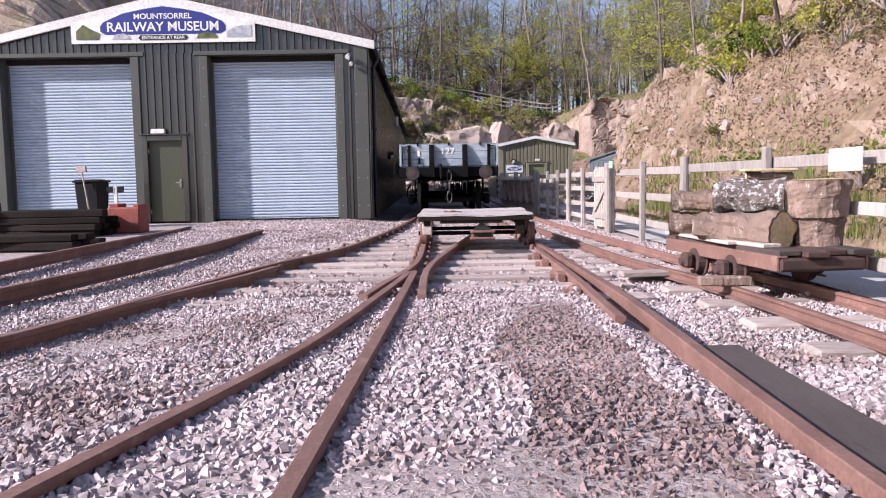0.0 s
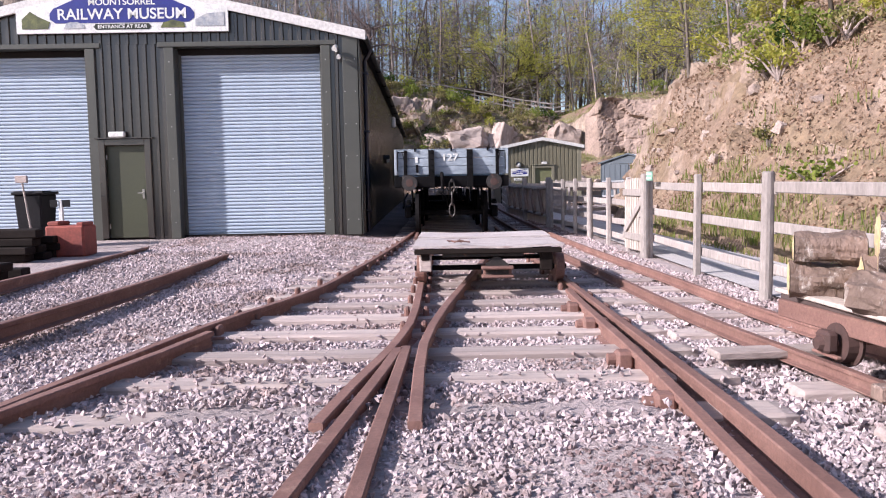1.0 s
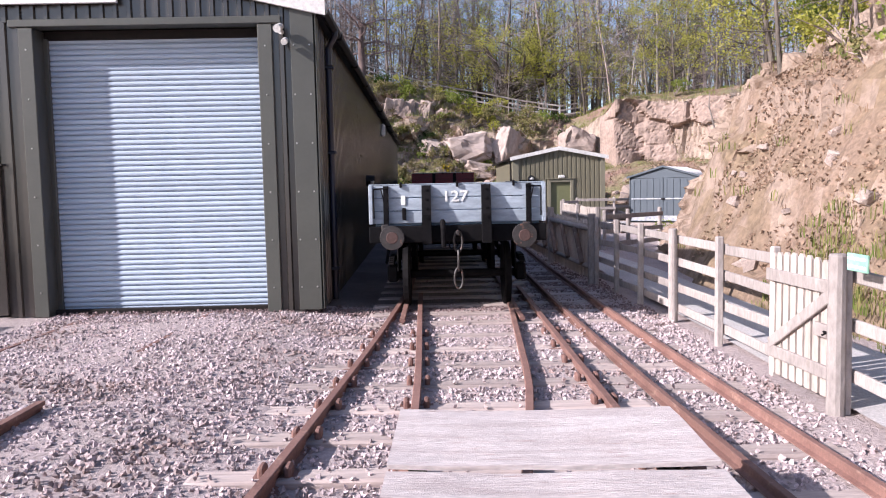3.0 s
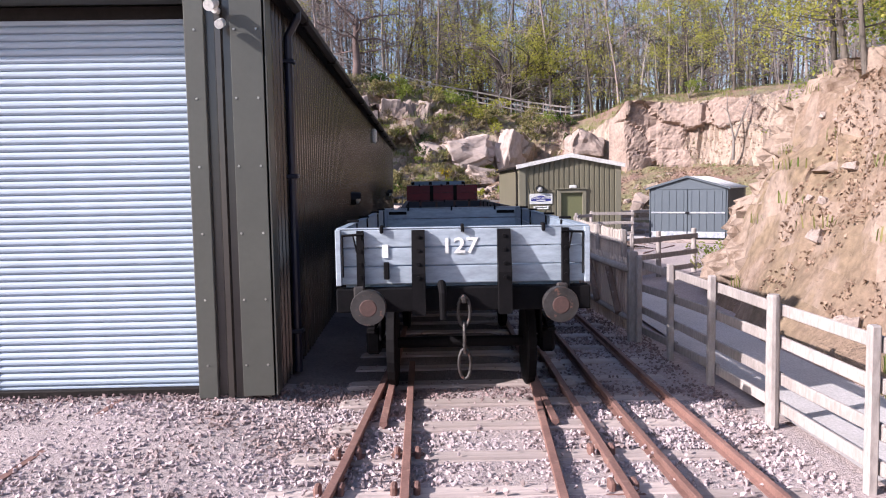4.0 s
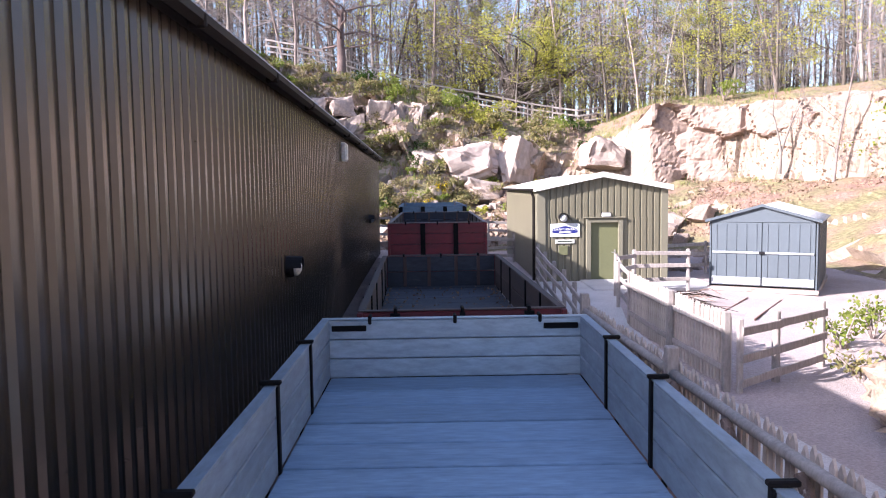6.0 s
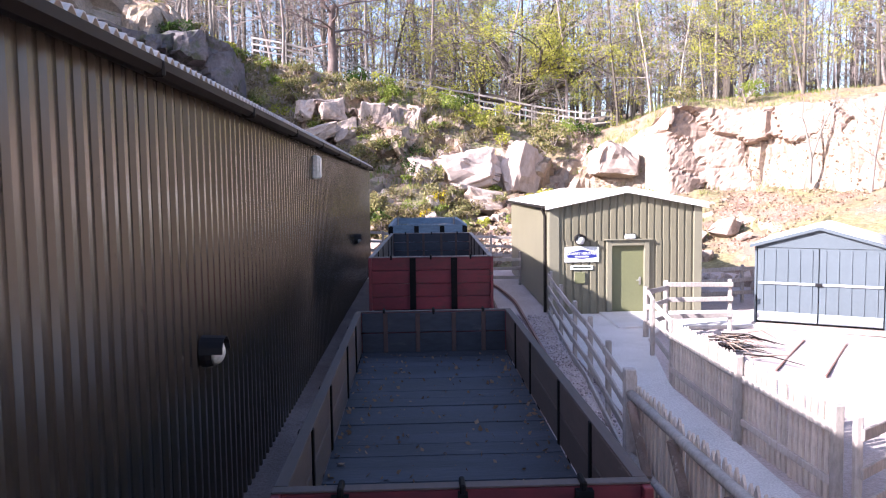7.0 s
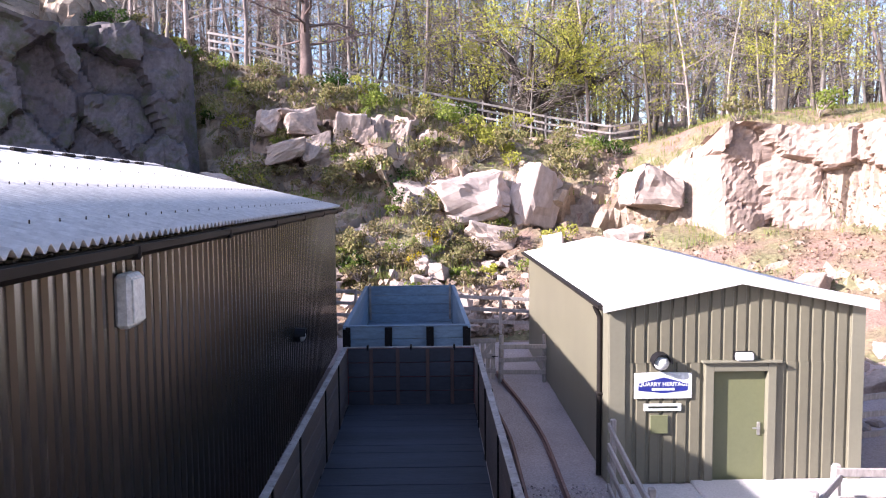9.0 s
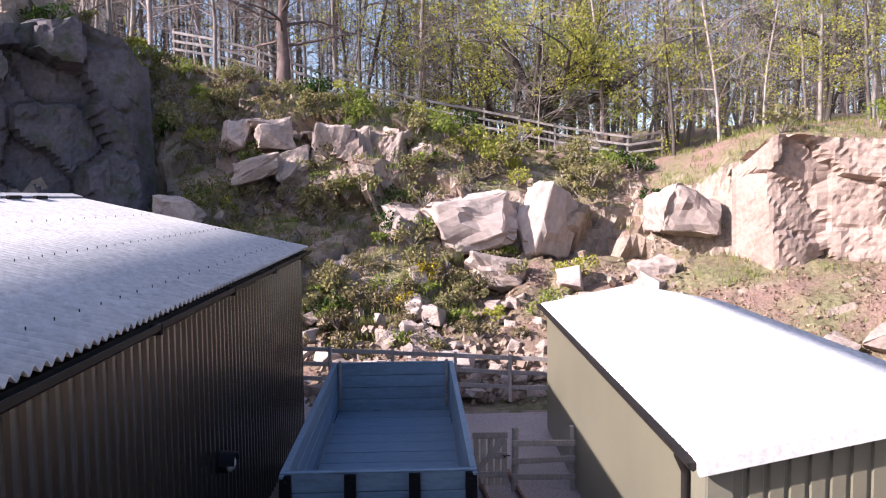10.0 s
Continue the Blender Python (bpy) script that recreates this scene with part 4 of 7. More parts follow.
def cut_panel(x0, x1, z0, ztop=None):
    """A piece of ribbed gable wall between x0 and x1 from z0 up to the roof or ztop."""
    sh = Shape()
    n = max(1, round((x1 - x0) / 0.19))
    p = (x1 - x0) / n
    pts = []
    for i in range(n):
        x = x0 + i * p
        pts += [(x, 0), (x + p * 0.55, 0), (x + p * 0.64, -0.035), (x + p * 0.91, -0.035)]
    pts.append((x1, 0))
    if x0 < RX < x1 and ztop is None:
        pts = sorted(pts + [(RX, 0)])
    for x, y in pts:
        sh.v += [(x, y, z0), (x, y, ztop or gable(x) - 0.02), (x, 0.16, z0), (x, 0.16, ztop or gable(x) - 0.02)]
    for i in range(len(pts) - 1):
        a, b = i * 4, i * 4 + 4
        sh.f += [(a, b, b + 1, a + 1), (a + 2, a + 3, b + 3, b + 2), (a, a + 2, b + 2, b), (a + 1, b + 1, b + 3, a + 3)]
    return sh


# openings in the gable: left shutter, door, right shutter (x in the shed's own frame)
S1, S2, DR = (-8.88, -5.70), (-3.88, -0.74), (-5.40, -4.56)
STOP, DTOP = 4.05, 2.02
for x0, x1, z0, z1 in ((-MUS_W, S1[0] - 0.16, 0, STOP + 0.08), (S1[1] + 0.16, DR[0] - 0.13, 0, STOP + 0.08), (DR[0] - 0.13, DR[1] + 0.13, DTOP + 0.13, STOP + 0.08), (DR[1] + 0.13, S2[0] - 0.16, 0, STOP + 0.08), (S2[1] + 0.16, -0.002, 0, STOP + 0.08), (-MUS_W, -0.002, STOP + 0.082, None)):
    part("gable_cladding", cut_panel(x0, x1, z0, z1), M_CLAD, mus)
part("corner_flashing", Shape().box((-0.14, -0.055, EAVE / 2), (0.32, 0.03, EAVE - 0.05), 0.004).box((0.045, 0.07, EAVE / 2), (0.02, 0.26, EAVE - 0.05), 0.004), M_TRIM, mus)
part("corner_flashing", Shape().box((-MUS_W + 0.10, -0.055, EAVE / 2), (0.24, 0.03, EAVE - 0.05), 0.004), M_TRIM, mus)
for a, b in (S1, S2):
    for fx in (a - 0.08, b + 0.08):
        part("shutter_jamb", Shape().box((fx, 0.13, STOP / 2), (0.20, 0.38, STOP), 0.008), M_TRIM, mus)
    part("lintel", Shape().box(((a + b) / 2, 0.06, STOP + 0.06), (b - a + 0.62, 0.26, 0.10), 0.008), M_TRIM, mus)
    part("shutter_box", Shape().box(((a + b) / 2, 0.33, STOP - 0.05), (b - a - 0.002, 0.12, 0.14), 0.01), M_GUTTER, mus)
    roller_shutter(mus, a + 0.06, b - 0.06, 0.02, STOP - 0.1, 0.31)
for x, y in ((S2[0] - 0.08, -0.062), (S2[1] + 0.08, -0.062), (-0.04, -0.072), (-0.26, -0.072)):
    for k in range(6):
        part("screw", Shape().tube([(x, y + 0.006, 0.35 + k * 0.68), (x, y - 0.006, 0.35 + k * 0.68)], [0.014, 0.011], 8), M_BRIGHT, mus)
door_leaf(mus, DR[0], DR[1], 0.04, DTOP, 0.06, M_DOOR, M_CLAD)
emergency_light(mus, -5.1, -0.12, DTOP + 0.22)
part("base_flashing", Shape().box((-MUS_W / 2, 0.19, 0.02), (MUS_W - 0.3, 0.1, 0.1), 0.01), M_GUTTER, mus)


def side_cladding(length, height, period):
    """Ribbed wall along +y, proud towards +x."""
    sh = Shape()
    n = round(length / period)
    p = length / n
    pts = []
    for i in range(n):
        y = i * p
        pts += [(0.0, y), (0.0, y + p * 0.55), (0.035, y + p * 0.64), (0.035, y + p * 0.91)]
    pts.append((0.0, length))
    for x, y in pts:
        sh.v += [(x, y, 0), (x, y, height), (-0.15, y, 0), (-0.15, y, height)]
    for i in range(len(pts) - 1):
        a, b = i * 4, i * 4 + 4
        sh.f += [(a, b, b + 1, a + 1), (a + 2, a + 3, b + 3, b + 2), (a + 1, b + 1, b + 3, a + 3)]
    return sh


part("side_cladding", side_cladding(MUS_L, EAVE - 0.08, 0.2), M_CLAD, mus)
left_wall = Shape().box((-MUS_W + 0.08, MUS_L / 2, EAVE / 2), (0.16, MUS_L - 0.4, EAVE - 0.1), 0.01)
part("side_wall", left_wall, M_CLAD, mus)
back = Shape().prism([(-MUS_W, 0), (0, 0), (0, EAVE - 0.1), (RX, RIDGE - 0.1), (-MUS_W, EAVE - 0.1)], MUS_L, MUS_L + 0.15)
part("back_wall", back, M_CLAD, mus)
part("floor", Shape().box((RX, MUS_L / 2, -0.08), (MUS_W - 0.4, MUS_L - 0.6, 0.1), 0.01), M_PATH, mus)
rise = RIDGE - EAVE
slope = corrugated(MUS_L + 0.28, MUS_W / 2, rise, 0.146, 0.028, 0.17)
slope.v = [(x, y - 0.1, z + EAVE + 0.02) for x, y, z in slope.v]
part("roof_slope", slope, M_ROOF, mus, "pale weathered fibre-cement roof sheets", True)
other = Shape()
other.v = [(-MUS_W - x, y, z) for x, y, z in slope.v]
other.f = [tuple(reversed(f)) for f in slope.f]
part("roof_slope", other, M_ROOF, mus, "pale weathered fibre-cement roof sheets", True)
ridge = Shape().sweep([(-0.22, -0.03), (0, 0.035), (0.22, -0.03), (0.22, -0.045), (0, 0.02), (-0.22, -0.045)], [(RX, -0.12, RIDGE + 0.05), (RX, MUS_L + 0.2, RIDGE + 0.05)])
part("ridge_cap", ridge, M_ROOF, mus)
for k in range(14):
    part("ridge_vent", Shape().box((RX + 0.33, 16.5 + k * 0.95, RIDGE + 0.0), (0.1, 0.42, 0.06), 0.015), M_GUTTER, mus)
# sheet laps and fixing bolts on the slope
bolt = Shape().tube([(0, 0, 0), (0, 0, 0.022), (0, 0, 0.03)], [0.006, 0.006, 0.003], 6).mesh("roof_bolt", M_GUTTER)
for row in (0.25, 1.6, 3.0):
    y = 14.0
    while y < MUS_L:
        piece("roof_bolt", bolt, mus, Matrix.Translation((-row, y, EAVE + 0.045 + rise * row / (MUS_W / 2))))
        y += 0.438 if row != 1.6 else 0.292
for s in (1, -1):
    verge = Shape()
    xa, xb = (0.2, RX) if s > 0 else (-MUS_W - 0.2, RX)
    za = gable(xa) + 0.055
    vs = [(xa, -0.13, za - 0.17), (xa, -0.13, za + 0.03), (xb, -0.13, RIDGE + 0.085), (xb, -0.13, RIDGE - 0.115), (xa, -0.07, za - 0.17), (xa, 0.12, za + 0.03), (xb, 0.12, RIDGE + 0.085), (xb, -0.07, RIDGE - 0.115)]
    verge.add(vs, [(0, 3, 2, 1), (1, 2, 6, 5), (4, 5, 6, 7), (0, 4, 7, 3), (0, 1, 5, 4), (2, 3, 7, 6)])
    part("verge_trim", verge, M_WHITETRIM, mus, "white painted verge along the gable")
gut = Shape().sweep([(-0.06, 0.0), (-0.055, -0.06), (0, -0.10), (0.055, -0.06), (0.06, 0.0), (0.045, 0.0), (0.04, -0.05), (0, -0.08), (-0.04, -0.05), (-0.045, 0.0)], [(0.19, -0.12, EAVE - 0.085), (0.19, MUS_L + 0.16, EAVE - 0.085)])
part("gutter", gut, M_GUTTER, mus, "black half-round gutter")
part("soffit", Shape().box((0.075, MUS_L / 2, EAVE - 0.12), (0.10, MUS_L, 0.05), 0.005), M_GUTTER, mus)
for k in range(11):
    part("gutter_bracket", Shape().box((0.19, 1.5 + k * 2.8, EAVE - 0.14), (0.14, 0.05, 0.115), 0.02), M_GUTTER, mus)
pipe = Shape().tube([(0.2, 1.0, EAVE - 0.1), (0.2, 1.0, EAVE - 0.22), (0.09, 1.0, EAVE - 0.42), (0.09, 1.0, 0.02)], 0.05, 12)
for z in (0.5, 2.3, 3.6):
    pipe.box((0.09, 1.0, z), (0.15, 0.13, 0.05), 0.01)
part("downpipe", pipe, M_PIPE, mus, "blue-black rainwater pipe")
for y, z in ((8.45, 1.95), (23.7, 2.0)):
    bulkhead_lamp(mus, Matrix.Translation((0.05, y, z)) @ Matrix.Rotation(radians(90), 4, "Z"))
box_ = part("junction_box", Shape().box((0.10, 15.65, 3.78), (0.13, 0.30, 0.42), 0.03), M_WHITEPLASTIC, mus, "white plastic wall box")
part("box_lid", Shape().box((0.17, 15.65, 3.78), (0.02, 0.24, 0.34), 0.01), M_WHITEPLASTIC, box_)
cctv = part("security_camera", Shape().tube([(-0.42, -0.06, 3.93), (-0.42, -0.16, 3.92)], 0.035, 10), M_WHITEPLASTIC, mus, "small white security camera")
part("camera_head", Shape().tube([(-0.42, -0.15, 3.99), (-0.44, -0.30, 3.93)], [0.05, 0.055], 12).tube([(-0.36, -0.14, 3.80), (-0.36, -0.25, 3.76)], 0.045, 10), M_WHITEPLASTIC, cctv)

# the big sign on the gable
sign = thing("museum_sign", "white board with a blue panel and white museum lettering", "sign", MUS @ Matrix.Translation((-4.86, -0.10, 4.36)))
part("board", Shape().prism([(-2.2, 0.0), (2.2, 0.0), (2.2, 0.5), (0.0, 0.93), (-2.2, 0.5)], -0.035, 0.03), M_WHITE, sign)
part("blue_panel", Shape().prism([(-1.38, 0.2), (1.38, 0.2), (1.5, 0.28), (1.5, 0.40), (1.42, 0.50), (0.95, 0.70), (0.45, 0.80), (0.0, 0.86), (-0.45, 0.80), (-0.95, 0.70), (-1.42, 0.50), (-1.5, 0.40), (-1.5, 0.28)], -0.041, -0.034), M_SIGNBLUE, sign, "deep blue panel")
UP = Matrix.Rotation(radians(90), 4, "X")
letters("MOUNTSORREL", 0.18, M_WHITE, sign, Matrix.Translation((0, -0.043, 0.62)) @ UP, 0.003, 1.08)
letters("RAILWAY MUSEUM", 0.31, M_WHITE, sign, Matrix.Translation((0, -0.043, 0.37)) @ UP, 0.003, 1.02)
part("caption_panel", Shape().prism([(-0.55, 0.06), (0.55, 0.06), (0.6, 0.12), (0.55, 0.18), (-0.55, 0.18), (-0.6, 0.12)], -0.042, -0.034), M_SIGNDARK, sign)
letters("ENTRANCE AT REAR", 0.105, M_WHITE, sign, Matrix.Translation((0, -0.044, 0.118)) @ UP, 0.002, 1.05)
for x, poly, mt in ((-1.8, [(-0.28, 0), (0.25, 0), (0.3, 0.14), (0.05, 0.26), (-0.1, 0.36), (-0.28, 0.2)], M_SIGNOLIVE), (1.82, [(-0.3, 0.02), (0.3, 0.02), (0.3, 0.3), (-0.05, 0.28), (-0.3, 0.16)], M_SIGNGREY), (-1.0, [(-0.22, 0), (0.22, 0), (0.2, 0.08), (0.05, 0.14), (-0.15, 0.12)], M_SIGNGREY), (1.05, [(-0.26, 0), (0.26, 0), (0.22, 0.1), (0.0, 0.16), (-0.2, 0.1)], M_SIGNOLIVE)):
    part("sign_picture", Shape().prism([(x + a, 0.09 + b) for a, b in poly], -0.046, -0.034), mt, sign)


# ---- the small hut ----
def hut():
    m = Matrix.Translation((3.07, 39.97, 0.10))
    ob = thing("quarry_hut", "olive-green profiled steel hut with a pale low-pitched roof", "building", m)
    W, L, E, R = 3.80, 9.7, 2.74, 3.12
    g = Gable(W / 2, R, E, W / 2)
    d0, d1, dt = 1.55, 2.36, 1.72

    def panel(x0, x1, z0, z1=None):
        sh = Shape()
        n = max(1, round((x1 - x0) / 0.19))
        p = (x1 - x0) / n
        pts = []
        for i in range(n):
            x = x0 + i * p
            pts += [(x, -0.03), (x + p * 0.66, -0.03), (x + p * 0.74, 0), (x + p * 0.92, 0)]
        pts.append((x1, -0.03))
        if x0 < W / 2 < x1 and z1 is None:
            pts = sorted(pts + [(W / 2, -0.03)])
        for x, y in pts:
            z = z1 or g(x) - 0.02
            sh.v += [(x, y, z0), (x, y, z), (x, 0.1, z0), (x, 0.1, z)]
        for i in range(len(pts) - 1):
            a, b = i * 4, i * 4 + 4
            sh.f += [(a, b, b + 1, a + 1), (a + 2, a + 3, b + 3, b + 2), (a + 1, b + 1, b + 3, a + 3)]
        return sh

    for x0, x1, z0, z1 in ((0.002, d0 - 0.13, 0, dt + 0.13), (d1 + 0.13, W, 0, dt + 0.13), (0.002, W, dt + 0.131, None)):
        part("front_cladding", panel(x0, x1, z0, z1), M_HUT, ob)
    side = Shape().box((0.05, L / 2, E / 2), (0.10, L - 0.02, E), 0.004)
    part("side_wall", side, M_HUT, ob)
    part("side_wall", Shape().box((W - 0.05, L / 2, E / 2), (0.10, L - 0.02, E), 0.004), M_HUT, ob)
    part("back_wall", Shape().prism([(0.11, 0), (W - 0.11, 0), (W - 0.11, E - 0.03), (W / 2, R - 0.03), (0.11, E - 0.03)], L - 0.1, L), M_HUT, ob)
    part("corner_flashing", Shape().box((0.10, -0.05, E / 2), (0.24, 0.03, E), 0.004).box((-0.018, 0.2, E / 2), (0.03, 0.5, E), 0.004), M_HUTTRIM, ob)
    part("corner_flashing", Shape().box((W - 0.09, -0.05, E / 2), (0.2, 0.03, E), 0.004), M_HUTTRIM, ob)
    for s in (0, 1):
        sl = corrugated(L + 0.3, W / 2, R - E, 0.2, 0.012, 0.12)
        sl.v = [(W + x if s else -x, y - 0.16, z + E + 0.03) for x, y, z in sl.v]
        if not s:
            sl.f = [tuple(reversed(f)) for f in sl.f]
        part("roof_slope", sl, M_PALEROOF, ob, "pale roof sheets", True)
        v = Shape()
        xa = W + 0.13 if s else -0.13
        za = g(xa) + 0.06
        vs = [(xa, -0.2, za - 0.13), (xa, -0.2, za + 0.02), (W / 2, -0.2, R + 0.08), (W / 2, -0.2, R - 0.07), (xa, -0.14, za - 0.13), (xa, 0.05, za + 0.02), (W / 2, 0.05, R + 0.08), (W / 2, -0.14, R - 0.07)]
        v.add(vs, [(0, 3, 2, 1), (1, 2, 6, 5), (4, 5, 6, 7), (0, 4, 7, 3), (0, 1, 5, 4), (2, 3, 7, 6)])
        part("verge_trim", v, M_WHITETRIM, ob)
    part("gutter", Shape().sweep([(-0.05, 0), (-0.045, -0.05), (0, -0.08), (0.045, -0.05), (0.05, 0)], [(-0.16, -0.1, E), (-0.16, L + 0.1, E)]), M_GUTTER, ob)
    pp = Shape().tube([(-0.16, 0.35, E - 0.07), (-0.08, 0.35, E - 0.25), (-0.08, 0.35, 0.0)], 0.04, 10)
    pp.box((-0.07, 0.35, 1.3), (0.12, 0.11, 0.04), 0.008)
    part("downpipe", pp, M_GUTTER, ob, "black rainwater pipe")
    door_leaf(ob, d0, d1, 0.02, dt, 0.05, M_HUTDOOR, M_HUTTRIM, hinge_right=False)
    emergency_light(ob, 1.99, -0.1, dt + 0.23, 0.26)
    bulkhead_lamp(ob, Matrix.Translation((0.74, -0.035, 1.88)))
    sg = part("name_board", Shape().prism([(0.36, 1.32), (1.22, 1.32), (1.22, 1.70), (0.79, 1.72), (0.36, 1.70)], -0.06, -0.036), M_WHITE, ob, "white board with dark blue lettering")
    part("blue_panel", Shape().prism([(0.42, 1.44), (0.8, 1.40), (1.16, 1.44), (1.16, 1.55), (0.8, 1.64), (0.42, 1.55)], -0.064, -0.059), M_SIGNBLUE, sg)
    letters("QUARRY HERITAGE", 0.085, M_WHITE, sg, Matrix.Translation((0.79, -0.066, 1.535)) @ UP, 0.001, 1.0)
    part("text_line", Shape().box((0.79, -0.065, 1.46), (0.34, 0.004, 0.035), 0.0), M_WHITE, sg)
    sm = part("notice", Shape().box((0.79, -0.048, 1.18), (0.56, 0.024, 0.11), 0.004), M_WHITE, ob, "small white notice strip")
    part("text_line", Shape().box((0.79, -0.061, 1.185), (0.44, 0.004, 0.03), 0.0), M_SIGNDARK, sm)
    part("letter_box", Shape().box((0.74, -0.05, 0.92), (0.26, 0.03, 0.28), 0.004), M_HUTDOOR, ob)


hut()


# ---- the blue-grey store shed ----
def store():
    m = Matrix.Translation((7.42, 38.0, 0.08)) @ Matrix.Rotation(radians(-30), 4, "Z")
    ob = thing("garden_store", "blue-grey sheet-steel store with double doors and a pale roof", "shed", m)
    W, L, E, R = 2.62, 3.9, 1.86, 2.24
    part("base", Shape().box((W / 2, L / 2, 0.04), (W + 0.1, L + 0.1, 0.12), 0.01), M_SLEEPER, ob)
    for i in range(2):
        x0 = 0.06 + i * (W - 0.1) / 2
        w = (W - 0.14) / 2
        d = part("door", Shape().box((x0 + w / 2, 0.0, 0.98), (w, 0.03, 1.66), 0.004), M_BLUEGREY, ob, "ribbed steel door leaf")
        for k in range(5):
            part("rib", Shape().box((x0 + w * (k + 0.5) / 5, -0.02, 1.06), (0.025, 0.022, 1.4), 0.006), M_BLUEGREY, d)
        part("cross_bar", Shape().box((x0 + w / 2, -0.035, 1.02), (w - 0.04, 0.03, 0.055), 0.006), M_SIGNGREY, d)
        part("kick_plate", Shape().box((x0 + w / 2, -0.022, 0.27), (w - 0.02, 0.02, 0.2), 0.004), M_SIGNGREY, d)
    part("latch", Shape().box((W / 2, -0.06, 1.02), (0.14, 0.03, 0.07), 0.01), M_PLASTIC, ob)
    part("gable", Shape().prism([(0, 1.82), (W, 1.82), (W, E), (W / 2, R), (0, E)], -0.03, 0.02), M_BLUEGREY, ob)
    for x in (0.02, W - 0.02):
        sh = Shape().box((x, L / 2, 0.97), (0.04, L, 1.74), 0.004)
        wall = part("side_wall", sh, M_BLUEGREY, ob)
        for k in range(16):
            part("rib", Shape().box((x + (0.03 if x > 1 else -0.03), 0.2 + k * 0.215, 0.97), (0.03, 0.07, 1.7), 0.01), M_BLUEGREY, wall)
    part("back_wall", Shape().box((W / 2, L, 0.97), (W, 0.04, 1.74), 0.004), M_BLUEGREY, ob)
    for s in (0, 1):
        sl = corrugated(L + 0.2, W / 2, R - E, 0.2, 0.012, 0.1)
        sl.v = [(W + x if s else -x, y - 0.1, z + E + 0.02) for x, y, z in sl.v]
        part("roof_slope", sl, M_PALEROOF, ob, "pale corrugated roof", True)
        v = Shape()
        xa, za = (W + 0.1, E) if s else (-0.1, E)
        v.add([(xa, -0.12, za - 0.05), (xa, -0.12, za + 0.02), (W / 2, -0.12, R + 0.05), (W / 2, -0.12, R - 0.02), (xa, -0.08, za - 0.05), (xa, -0.08, za + 0.02), (W / 2, -0.08, R + 0.05), (W / 2, -0.08, R - 0.02)], [(0, 3, 2, 1), (1, 2, 6, 5), (4, 5, 6, 7), (0, 4, 7, 3), (0, 1, 5, 4), (2, 3, 7, 6)])
        part("verge_trim", v, M_BLUEGREY, ob)


store()


